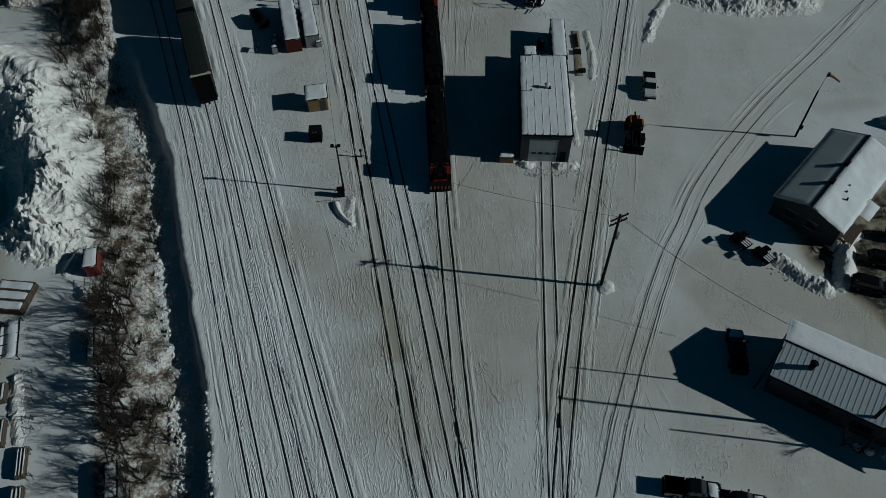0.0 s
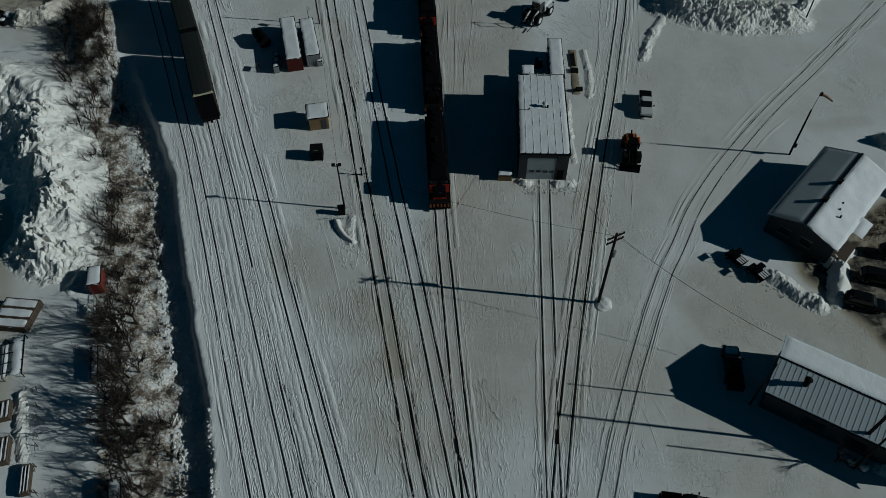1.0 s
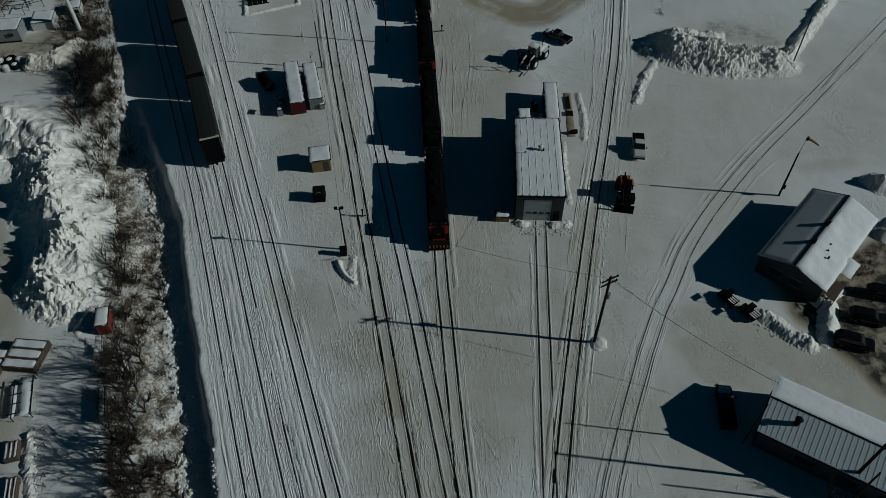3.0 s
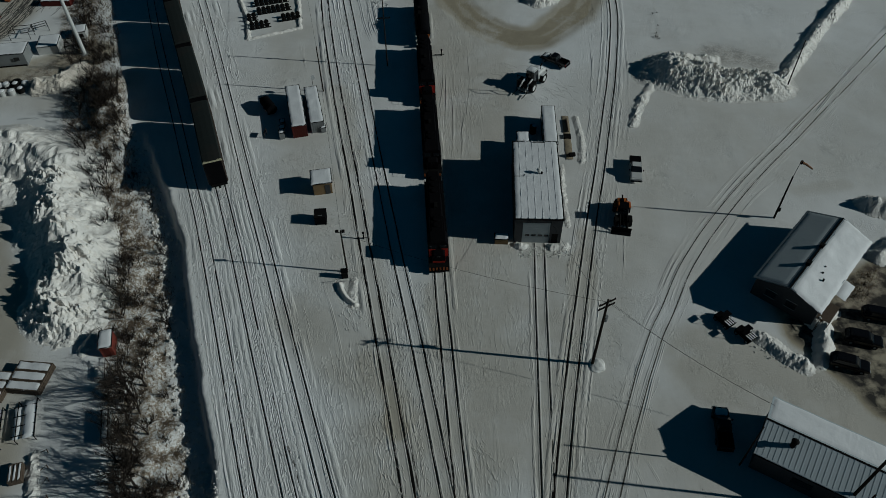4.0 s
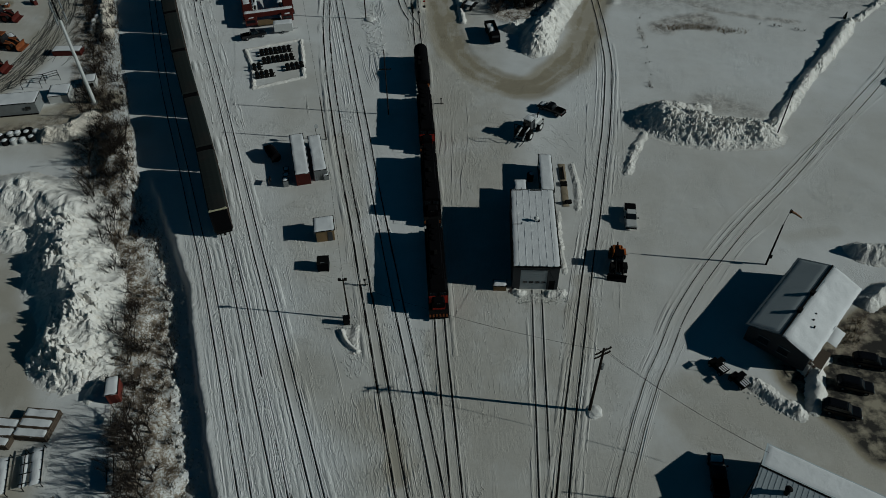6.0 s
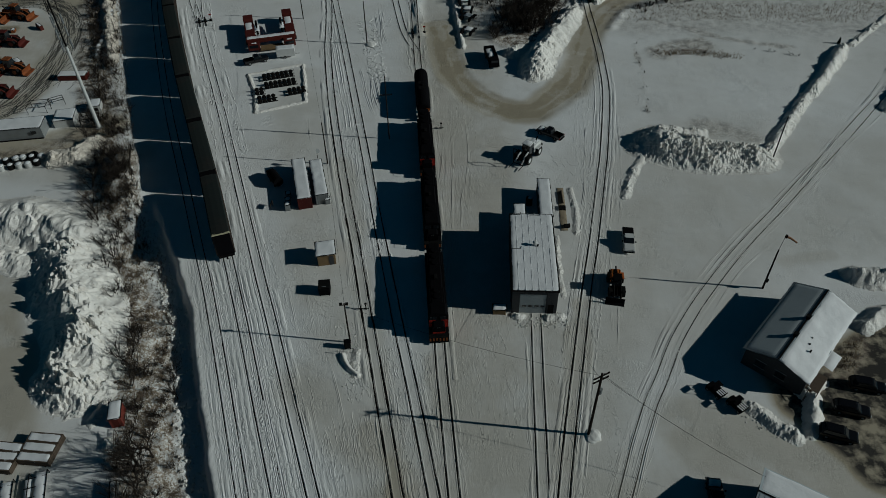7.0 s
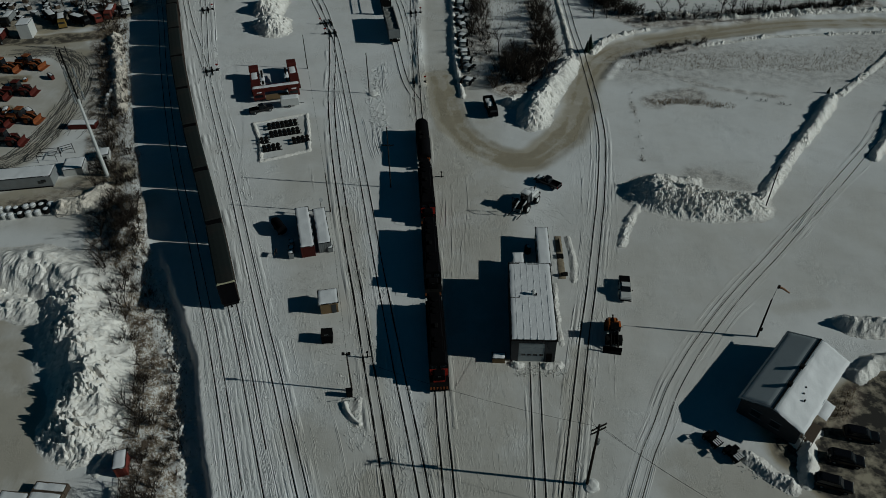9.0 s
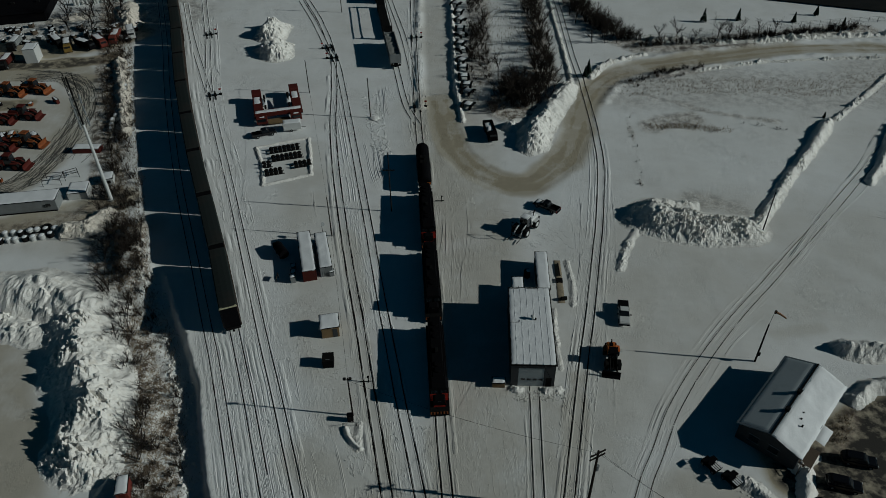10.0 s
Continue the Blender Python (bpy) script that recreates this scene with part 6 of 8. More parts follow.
def trailer_gear():
    """What stands beside the crew trailers."""
    t = thing("fuel_skid", "dark fuel tank on a skid beside crew trailers", "fuel tank", -28.8, 110.5, 0, 30)
    part("tank", tube(B(), [(0, -1.7, 1.2), (0, -1.55, 1.2), (0, 1.55, 1.2), (0, 1.7, 1.2)], 0.95, 18), BLACK, t)
    part("pump_box", box(B(), -0.7, 0.7, 1.75, 2.7, 0.2, 1.5, bevel=0.05), IRON, t)
    for yy in (-1.0, 1.0):
        part("cradle", box(B(), -0.8, 0.8, yy - 0.1, yy + 0.1, -0.05, 0.5), IRON, t)
    for k, (x, y, h) in enumerate(((-25.7, 104.0, 1.1), (-25.9, 106.0, 0.9), (-25.6, 102.4, 1.3), (-18.4, 103.9, 1.0))):
        s = snowy_box("crate", "small grey crate capped with snow by a trailer", "crate", x, y, 11, 0.9, 1.1, h, GREY, 0.05)
    s = thing("dish_mast", "small mast with a dish at the trailer's end", "mast", -20.9, 114.9, 0, 0)
    part("mast", tube(B(), [(0, 0, 0), (0, 0, 4.2)], 0.05, 6), IRON, s)
    part("dish", tube(B(), [(0, 0, 3.8), (0.25, -0.2, 4.0)], 0.1, 12, 0.45), GREY, s)
    c = thing("standing_sign", "low dark sign board on posts in the snow", "sign", -28.6, 103.0, 0, 80)
    part("board", box(B(), -0.7, 0.7, -0.03, 0.03, 0.7, 1.3), BLACK, c)
    for a in (-0.5, 0.5):
        part("post", box(B(), a - 0.04, a + 0.04, -0.04, 0.04, -0.2, 1.3), WOOD, c)


trailer_gear()
for k, (x, y, r) in enumerate(((43.9, 30.3, 0.5), (44.9, 29.7, 0.52))):
    t = thing("round_tank", "round white snow-capped tank behind the long building", "tank", x, y, 0, 0, group="round tanks")
    part("shell", ball(B(), (0, 0, r), r, 3, 1.0), WHITE, t)
    part("foot", tube(B(), [(0, 0, -0.1), (0, 0, 0.25)], r * 0.7, 12), IRON, t)
    part("valve", tube(B(), [(0, 0, 2 * r - 0.05), (0, 0, 2 * r + 0.2)], 0.1, 8), IRON, t)

# ---- storage yard beyond the brush ----
def timber_stack(x, y, turn, w, l, h, label, layers=3):
    t = thing("timber_stack", label, "timber stack", x, y, gz(x, y), turn, "stacks of stored timber")
    for k in range(layers):
        z0 = 0.12 + k * h / layers
        for j in range(3):
            part("board_pack", box(B(), -w / 2 + j * w / 3 + 0.03, -w / 2 + (j + 1) * w / 3 - 0.03, -l / 2, l / 2, z0, z0 + h / layers - 0.08, bevel=0.02), WOOD, t)
    for yy in (-l / 3, l / 3):
        part("bearer", box(B(), -w / 2, w / 2, yy - 0.08, yy + 0.08, -0.1, 0.12), WOOD, t)
    for j in range(3):
        part("snow_cover", lumpy_sheet(-w / 2 + j * w / 3 + 0.06, -w / 2 + (j + 1) * w / 3 - 0.08, -l / 2 + 0.05, l / 2 - 0.05, lambda a, b: h + 0.04, 0.3, 0.08, x + j), ROOF_SNOW, t)
    return t


timber_stack(-53.0, 53.8, 82, 4.4, 4.6, 1.1, "snow-topped stack of timber with dark gaps between bundles")
timber_stack(-57.5, 52.8, 82, 4.2, 4.2, 1.0, "snow-topped timber stack at the yard's edge")
timber_stack(-45.0, 32.2, 12, 1.0, 3.4, 0.8, "narrow stack of brown planks dusted with snow", 2)
timber_stack(-48.6, 35.6, 12, 1.4, 3.2, 0.9, "low stack of planks capped with snow", 2)
timber_stack(-44.2, 28.0, 12, 1.2, 3.2, 0.8, "stack of planks by the lane", 2)
timber_stack(-50.2, 40.5, 14, 1.6, 2.4, 0.9, "short stack of planks under thick snow", 2)


def sled_rack(x, y, turn):
    t = thing("steel_rack", "dark tubular steel rack lying under snow pillows", "rack", x, y, gz(x, y), turn)
    bm = B()
    for s in (-1.1, 1.1):
        tube(bm, [(s, -2.8, 0.1), (s, -2.8, 0.9), (s, 2.8, 0.9), (s, 2.8, 0.1)], 0.07, 6)
    for k in range(4):
        tube(bm, [(-1.6, -2.2 + 1.4 * k, 0.9), (1.1, -2.2 + 1.4 * k, 0.9)], 0.06, 6)
    part("frame", bm, IRON, t)
    part("snow_pillow", lumpy_sheet(-0.3, 1.05, -2.7, 2.6, lambda a, b: 0.9, 0.3, 0.15, 3), ROOF_SNOW, t, "rounded snow pillow")
    part("snow_pillow", lumpy_sheet(-1.6, -0.7, -2.4, 2.2, lambda a, b: 0.6, 0.3, 0.2, 7), ROOF_SNOW, t)
    return t


sled_rack(-51.3, 47.6, 14)
sled_rack(-55.2, 46.4, 14)
for k, (x, y) in enumerate(((-47.6, 43.3), (-46.9, 41.2), (-46.3, 39.6), (-45.6, 37.4), (-45.2, 36.2), (-44.6, 33.8), (-43.6, 30.9))):
    t = thing("fence_stake", "short leaning dark stake in the snow", "stake", x, y, gz(x, y), 20 * k, group="stakes along the timber")
    part("stake", tube(B(), [(0, 0, -0.2), (0.15, 0.1, 0.8)], 0.06, 6), WOOD, t)
    part("rope_bar", tube(B(), [(0.15, 0.1, 0.75), (-0.7, -0.1, 0.4)], 0.035, 5), WOOD, t)

DULL_RED = plain("dull_red_boards", (0.16, 0.035, 0.025), 0.8, 0, (0.09, 0.03, 0.022), 0.5, 1.0)
t = snowy_box("red_shed", "small red shed with a snow-covered roof at the brush's edge", "shed", -44.2, 58.6, 12, 1.6, 2.9, 1.9, DULL_RED)
part("door", box(B(), -0.4, 0.4, -1.49, -1.45, 0.0, 1.7), MAROON, t)


def wire_cage(x, y, turn, w, l, h):
    t = thing("wire_cage", "open dark wire cage among bare brush", "cage", x, y, gz(x, y), turn, "wire cages")
    for a in (-1, 1):
        for b in (-1, 0, 1):
            part("post", tube(B(), [(a * w / 2, b * l / 2, -0.4), (a * w / 2, b * l / 2, h)], 0.05, 6), WOOD, t)
    for a in (-1, 1):
        part("rail", tube(B(), [(a * w / 2, -l / 2, h), (a * w / 2, l / 2, h)], 0.045, 6), WOOD, t)
        part("low_rail", tube(B(), [(a * w / 2, -l / 2, h / 2), (a * w / 2, l / 2, h / 2)], 0.03, 6), WOOD, t)
    part("end_rail", tube(B(), [(-w / 2, -l / 2, h), (w / 2, -l / 2, h)], 0.045, 6), WOOD, t)
    return t


wire_cage(-42.6, 54.7, 14, 1.6, 3.2, 1.6)
t = snowy_box("tall_crate", "tall grey storage crate standing beside bare brush", "crate", -41.2, 46.3, 14, 0.8, 4.2, 1.05, GREY, 0.05)
t = snowy_box("tall_crate", "tall grey storage crate with a snow-topped lid", "crate", -34.6, 29.6, 14, 1.3, 4.0, 1.4, GREY, 0.05)
for a, b in (((-38.4, 40.8), (-36.9, 36.8)), ((-36.8, 37.4), (-35.0, 32.6)), ((-38.9, 41.0), (-37.4, 37.0))):
    d = Vector((b[0] - a[0], b[1] - a[1]))
    t = thing("steel_beam", "long grey steel beam lying along the brush", "beam", a[0], a[1], gz(*a), math.degrees(math.atan2(d.y, d.x)), "stored beams")
    part("beam", box(box(B(), 0, d.length, -0.14, 0.14, 0.3, 0.36), 0, d.length, -0.14, 0.14, 0.0, 0.06), GALV, t)
    part("web", box(B(), 0.02, d.length - 0.02, -0.02, 0.02, 0.06, 0.3), IRON, t)

# ---- machine yard behind the mast ----
# wall colour grey to carry the shade of the side turned from the sun
t = snowy_box("long_trailer", "long box trailer with a snow-covered roof and walls greyed as if in shade", "trailer", -86.5, 129.6, 0, 14.6, 4.2, 2.7, GREY)
t.matrix_basis = pose(-86.5, 129.8, 0, 0, 0, 6)
part("window", box(B(), 5.2, 6.2, -2.34, -2.3, 1.3, 2.0), GLASS, t)
part("skirt", box(B(), -7.2, 7.2, -2.33, -2.3, 0.0, 0.35), IRON, t)
t = snowy_box("equipment_box", "pale metal equipment box standing in snow", "equipment box", -76.4, 134.4, 8, 4.0, 4.4, 1.7, GALV)
t = snowy_box("equipment_box", "small pale box beside the mast foot", "equipment box", -71.4, 139.0, 12, 2.2, 3.0, 1.6, GALV)
part("hatch", box(B(), -0.6, 0.6, -1.54, -1.5, 0.4, 1.2), IRON, t)


def pipe_frame(x, y, turn, w, l, h):
    t = thing("pipe_frame", "open dark pipe frame standing in the snow", "frame", x, y, gz(x, y), turn, "pipe frames")
    for a in (-1, 1):
        part("side", tube(B(), [(a * w / 2, -l / 2, 0), (a * w / 2, -l / 2, h), (a * w / 2, l / 2, h), (a * w / 2, l / 2, 0)], 0.07, 6), IRON, t)
    for b in (-1, 0, 1):
        part("cross_pipe", tube(B(), [(-w / 2, b * l / 2, h), (w / 2, b * l / 2, h)], 0.06, 6), IRON, t)
    return t


pipe_frame(-84.0, 139.5, 5, 4.0, 3.0, 1.6)
pipe_frame(-72.2, 134.6, 12, 2.2, 3.0, 1.2)
pipe_frame(-80.8, 141.5, 30, 3.0, 2.0, 1.4)
for k in range(14):
    x, y = -86.5 + (k % 7) * 1.55 + rng.uniform(-0.3, 0.3), 117.5 + (k // 7) * 2.2 + 0.25 * (k % 7) + rng.uniform(-0.3, 0.3)
    t = thing("drum", "snow-capped steel drum standing in a row", "drum", x, y, gz(x, y), 0, "drums in the yard")
    part("shell", tube(B(), [(0, 0, -0.1), (0, 0, 0.95)], 0.6 + 0.12 * rng.random(), 14), GALV if k % 3 else IRON, t)
    part("snow_cap", ball(B(), (0, 0, 0.98), 0.55, 2, 0.3, 0.2), ROOF_SNOW, t)
for k in range(6):
    x, y = -79.8 + rng.uniform(-2.4, 2.4), 120.6 + rng.uniform(-1.6, 1.6)
    t = thing("tyre", "large black tyre lying in the snow", "tyre", x, y, gz(x, y) + 0.2, 30 * k, "tyres in the yard")
    bm = B()
    ring = [(0.75 * math.cos(a * math.pi / 8), 0.75 * math.sin(a * math.pi / 8), 0.1) for a in range(17)]
    part("tread", tube(bm, ring, 0.3, 8, cap=False), RUBBER, t)
t = snowy_box("white_container", "tall white container standing among trucks", "container", -114.5, 206.5, 6, 3.4, 4.8, 4.2, WHITE)


def yard_truck(x, y, turn, cab_paint, body_paint, label):
    """A parked lorry with a cab and a box or flat body."""
    t = thing("parked_lorry", label, "lorry", x, y, 0, turn, "lorries in the scrap yard")
    part("chassis", box(B(), -0.9, 0.9, -3.6, 3.6, 0.6, 0.95), IRON, t)
    cab = part("cab", tapered(B(), [(-3.7, 0.5), (-3.7, 1.5), (-3.4, 2.5), (-2.0, 2.55), (-1.9, 0.5)], 1.15, 1.0, 0.5, 2.5), cab_paint, t)
    part("windscreen", box(B(), -0.85, 0.85, -3.66, -3.56, 1.6, 2.2), GLASS, cab)
    body = part("load_body", box(B(), -1.2, 1.2, -1.6, 3.7, 0.95, 2.5, bevel=0.04), body_paint, t)
    part("snow_cover", lumpy_sheet(-1.15, 1.15, -1.5, 3.6, lambda a, b: 2.48, 0.4, 0.12, x), ROOF_SNOW, body)
    for k in range(5):
        part("body_rib", box(B(), -1.24, 1.24, -1.4 + k * 1.22, -1.3 + k * 1.22, 0.95, 2.45), body_paint, body)
    for s in (-1, 1):
        for yy in (-2.7, 1.8, 2.8):
            wheel(t, s * 1.0, yy, 0.5, 0.3)
    return t


for k, (x, y, c, d, lab) in enumerate(((-121, 203, IRON, MAROON, "dark lorry with a red-brown body under snow"), (-127, 201, BLACK, MAROON, "black and dark red lorry under snow"), (-98.0, 216, DULL_RED, MAROON, "dull red lorry parked by the brush"), (-101.8, 214, BLACK, BLACK, "black lorry parked beside red ones"), (-94.3, 219, DULL_RED, DULL_RED, "dull red lorry with a snow-covered body"), (-107, 213.5, YELLOW, IRON, "dirty yellow machine with a dark body"), (-111, 216.5, IRON, BLACK, "black flatbed lorry under snow"), (-133, 203, BLACK, BLACK, "black lorry parked in a scrap yard"), (-124, 216, IRON, GREY, "dark lorry half buried in snow"), (-90.5, 222.5, WHITE, GREY, "white lorry capped with snow"))):
    yard_truck(x, y, 4 + 17 * (k % 4), c, d, lab)
t = snowy_box("sheet_shed", "pale blue sheet-roofed shed under snow", "shed", -134, 214, 10, 9, 8, 3.2, TILE_BLUE)
# added hall, black to give the far corner its deep shade
t = thing("dark_hall", "large low black hall standing in for deep shade beyond the scrap yard", "hall", -140, 245, 0, 10)
part("wall", box(B(), -16, 16, -11, 11, -0.3, 3.0), BLACK, t)
part("roof", box(B(), -16.3, 16.3, -11.3, 11.3, 3.0, 3.3, bevel=0.05), BLACK, t)
for k in range(4):
    part("roof_vent", box(B(), -12 + 8 * k, -11 + 8 * k, -2, -1, 3.3, 3.9), IRON, t)
for k in range(60):
    x, y = -132 + 42 * rng.random(), 218 + 14 * rng.random()
    t = snowy_box("scrap_crate", "dark scrap crate with a ragged snow cap", "crate", x, y, rng.uniform(0, 90), rng.uniform(0.8, 1.8), rng.uniform(0.8, 2.2), rng.uniform(0.6, 1.4), rng.choice((IRON, BLACK, IRON, GREY, WOOD, BLACK)), 0.02)
for k in range(14):
    x, y = -118 + 1.25 * k + rng.uniform(-0.3, 0.3), 250.5 + 0.25 * k
    t = thing("pale_drum", "pale upright drum in a row at the yard's end", "drum", x, y, gz(x, y), 0, "pale drums in a row")
    part("shell", tube(B(), [(0, 0, -0.1), (0, 0, 1.9)], 0.55, 14), GALV, t)
    part("lid", tube(B(), [(0, 0, 1.9), (0, 0, 1.98)], 0.5, 14), WHITE, t)
for k in range(16):
    x, y = -86.5 - 18 * rng.random(), rng.choice((140.5, 141.5, 160.5, 161.5, 178.0)) + rng.uniform(-0.8, 0.8)
    t = snowy_box("machine_part", "dark machine attachment lying in dirty snow", "machine part", x - 10, y, rng.uniform(0, 90), rng.uniform(0.7, 1.4), rng.uniform(1.2, 2.6), rng.uniform(0.5, 1.1), rng.choice((IRON, BLACK, RUSTY, MAROON)), 0.0)
t = snowy_box("red_flat_trailer", "low red trailer body parked on packed snow", "trailer", -80.8, 152.8, 88, 2.4, 6.5, 1.2, MAROON, 0.02)
for k in range(12):
    x, y = -78.4 - 0.26 * k + rng.uniform(-0.25, 0.25), 162.5 + 2.1 * k
    t = thing("concrete_block", "snow-capped concrete block in a row at the yard's edge", "concrete block", x, y, gz(x, y), 16, "blocks at the yard's edge")
    part("block", box(B(), -0.5, 0.5, -0.8, 0.8, -0.2, 0.9, bevel=0.05), CONCRETE, t)
    part("snow_cap", lumpy_sheet(-0.48, 0.48, -0.78, 0.78, lambda a, b: 0.9, 0.25, 0.08, k), ROOF_SNOW, t)

# ---- brush, trees, fences ----
def grow(bm, p, d, length, r, depth, rnd, spread, sides=3):
    """One limb and what branches off it."""
    pts, q, dd = [p], p, d
    n = 3
    for k in range(n):
        dd = (dd + Vector((rnd.uniform(-1, 1), rnd.uniform(-1, 1), rnd.uniform(-0.5, 0.8))) * 0.16).normalized()
        q = q + dd * (length / n)
        pts.append(q)
    tube(bm, pts, r, sides if depth < 3 else 5, r * 0.55, cap=False)
    if depth == 0:
        return
    for k in range(rnd.randint(3, 5)):
        at = pts[rnd.choice((1, 2, 2, 3))]
        nd = (dd + Vector((rnd.uniform(-1, 1), rnd.uniform(-1, 1), rnd.uniform(-0.3, 0.7))) * spread).normalized()
        grow(bm, at, nd, length * rnd.uniform(0.5, 0.75), r * 0.5, depth - 1, rnd, spread)


def bare_tree_mesh(seed, height, depth=3, stems=1, r=0.11, spread=0.8):
    rnd = random.Random(seed)
    bm = B()
    for s in range(stems):
        a = rnd.uniform(0, 6.3)
        lean = 0.0 if stems == 1 else 0.45
        d = Vector((math.cos(a) * lean, math.sin(a) * lean, 1)).normalized()
        grow(bm, Vector((0.2 * math.cos(a) * (stems > 1), 0.2 * math.sin(a) * (stems > 1), -0.2)), d, height * 0.5 * rnd.uniform(0.8, 1.1), r, depth, rnd, spread)
    me = bpy.data.meshes.new("bare_branches")
    bm.to_mesh(me)
    bm.free()
    me.materials.append(TWIG)
    return me


SHRUBS = [bare_tree_mesh(20 + k, 2.6, 2, 6, 0.055, 0.95) for k in range(6)]
TREES = [bare_tree_mesh(40 + k, 6.4, 4, 1, 0.15, 0.85) for k in range(5)]
SAPLINGS = [bare_tree_mesh(60 + k, 4.6, 3, 3, 0.09, 0.75) for k in range(3)]


def plant(me, name, label, category, group, x, y, scale, rnd, z=None):
    t = new(name, me)
    t.matrix_basis = pose(x, y, (gz(x, y) if z is None else z) - 0.05, 0, 0, rnd.uniform(0, 360)) @ Matrix.Diagonal((scale, scale, scale * rnd.uniform(0.85, 1.15), 1))
    return tagged(t, label, category, group)


def along(line, half, n, rnd):
    """n random places within half a width of a line."""
    seg = np.linalg.norm(np.diff(line, axis=0), axis=1)
    cum = np.concatenate([[0], np.cumsum(seg)])
    for _ in range(n):
        s = rnd.uniform(0, cum[-1])
        x, y = np.interp(s, cum, line[:, 0]), np.interp(s, cum, line[:, 1])
        yield x + rnd.uniform(-half, half), y + rnd.uniform(-half * 0.4, half * 0.4)


def on_ground(pts):
    """Adds the ground's height to (x, y) places, all at once."""
    pts = list(pts)
    zs = ground_height(np.array([p[0] for p in pts]), np.array([p[1] for p in pts]))
    return [(x, y, float(z)) for (x, y), z in zip(pts, zs)]


rnd = random.Random(11)
STRIP = smooth([(-28.5, 18), (-32.5, 33), (-36.0, 47), (-40.5, 61), (-45.3, 80), (-50.8, 92), (-58.5, 109), (-69.0, 141), (-82, 181), (-100, 240)], 3)
for x, y, z in on_ground(along(STRIP, 3.6, 240, rnd)):
    plant(rnd.choice(SHRUBS), "shrub", "leafless brown shrub in a snowy strip beside the tracks", "shrub", "shrubs in the brush strip", x, y, rnd.uniform(0.7, 1.35), rnd, z)
for x, y, z in on_ground(along(smooth(BRUSH_BANK, 2), 2.4, 34, rnd)):
    plant(rnd.choice(SHRUBS + SAPLINGS), "shrub", "leafless brown shrub on a snowy bank beside the tracks", "shrub", "shrubs in the brush strip", x, y, rnd.uniform(0.8, 1.3), rnd, z)
EDGE = smooth([(-33, 26), (-36.5, 36), (-39.8, 47), (-43.0, 56), (-48, 76), (-54.0, 90), (-62.5, 108), (-72, 136)], 3)
for x, y, z in on_ground(along(EDGE, 1.6, 56, rnd)):
    plant(rnd.choice(SAPLINGS), "sapling", "leafless sapling with thin upright stems", "sapling", "saplings along the brush strip", x, y, rnd.uniform(0.6, 1.0), rnd, z)
for x, y in ((-38.6, 44.5), (-38.9, 47.0), (-39.6, 49.5), (-40.6, 52.2), (-37.6, 41.0), (-36.6, 37.5), (-35.6, 34.0), (-34.9, 31.0), (-37.4, 45.0), (-36.0, 41.6), (-39.6, 51.2), (-33.6, 29.0), (-38.0, 48.5), (-37.0, 43.2), (-36.6, 40.0), (-35.2, 36.4), (-34.4, 33.2), (-40.2, 54.0), (-38.9, 50.4), (-35.8, 38.6), (-33.0, 31.4), (-32.2, 27.4), (-38.4, 53.0), (-36.4, 45.8), (-34.0, 35.4), (-31.8, 30.0)):
    plant(rnd.choice(TREES), "bare_tree", "leafless tree throwing long branch shadows on snow", "tree", "bare trees at the storage yard", x, y, rnd.uniform(0.85, 1.25), rnd)
for x, y in ((-52.5, 88), (-55.0, 97), (-47.5, 78), (-57.6, 103), (-70, 150), (-78, 176), (-88, 204), (-74, 163), (-76, 169), (-79.5, 172), (-80.5, 179), (-82, 184), (-83.5, 190), (-85, 196), (-90, 209), (-92, 214), (-76, 158)):
    plant(rnd.choice(TREES), "bare_tree", "leafless tree standing in the brush strip", "tree", "bare trees along the brush strip", x, y, rnd.uniform(0.45, 0.8), rnd)
for line, half, n, sc in ((smooth([(24, 167), (27, 175), (30, 184)], 4), 6.5, 110, 1.35), (smooth([(35, 184), (36, 205), (39, 245)], 4), 2.6, 80, 1.5), (smooth([(16.5, 184), (18, 205), (21, 245)], 4), 3.0, 90, 1.05)):
    for x, y, z in on_ground(along(line, half, n, rnd)):
        plant(rnd.choice(SHRUBS + SAPLINGS), "thicket_shrub", "leafless dark shrub of a dense thicket", "shrub", "thicket inside the road loop", x, y, rnd.uniform(0.6, 1.1) * sc, rnd, z)
for x, y in ((34, 186), (36.5, 196), (37, 208), (38.5, 220), (35, 178), (39, 232), (22, 186), (20, 205), (27, 172), (31, 170), (24.5, 178), (29, 176), (33, 172), (26, 182), (36, 184), (24, 171), (26, 168), (29, 167.5), (23, 174), (27.5, 174), (31, 174), (33.5, 168), (37.5, 190), (38.5, 200), (39.5, 212), (40, 226), (37, 182), (35.5, 174)):
    plant(rnd.choice(TREES), "bare_tree", "leafless tree rising from a thicket", "tree", "bare trees inside the road loop", x, y, rnd.uniform(0.8, 1.2), rnd)
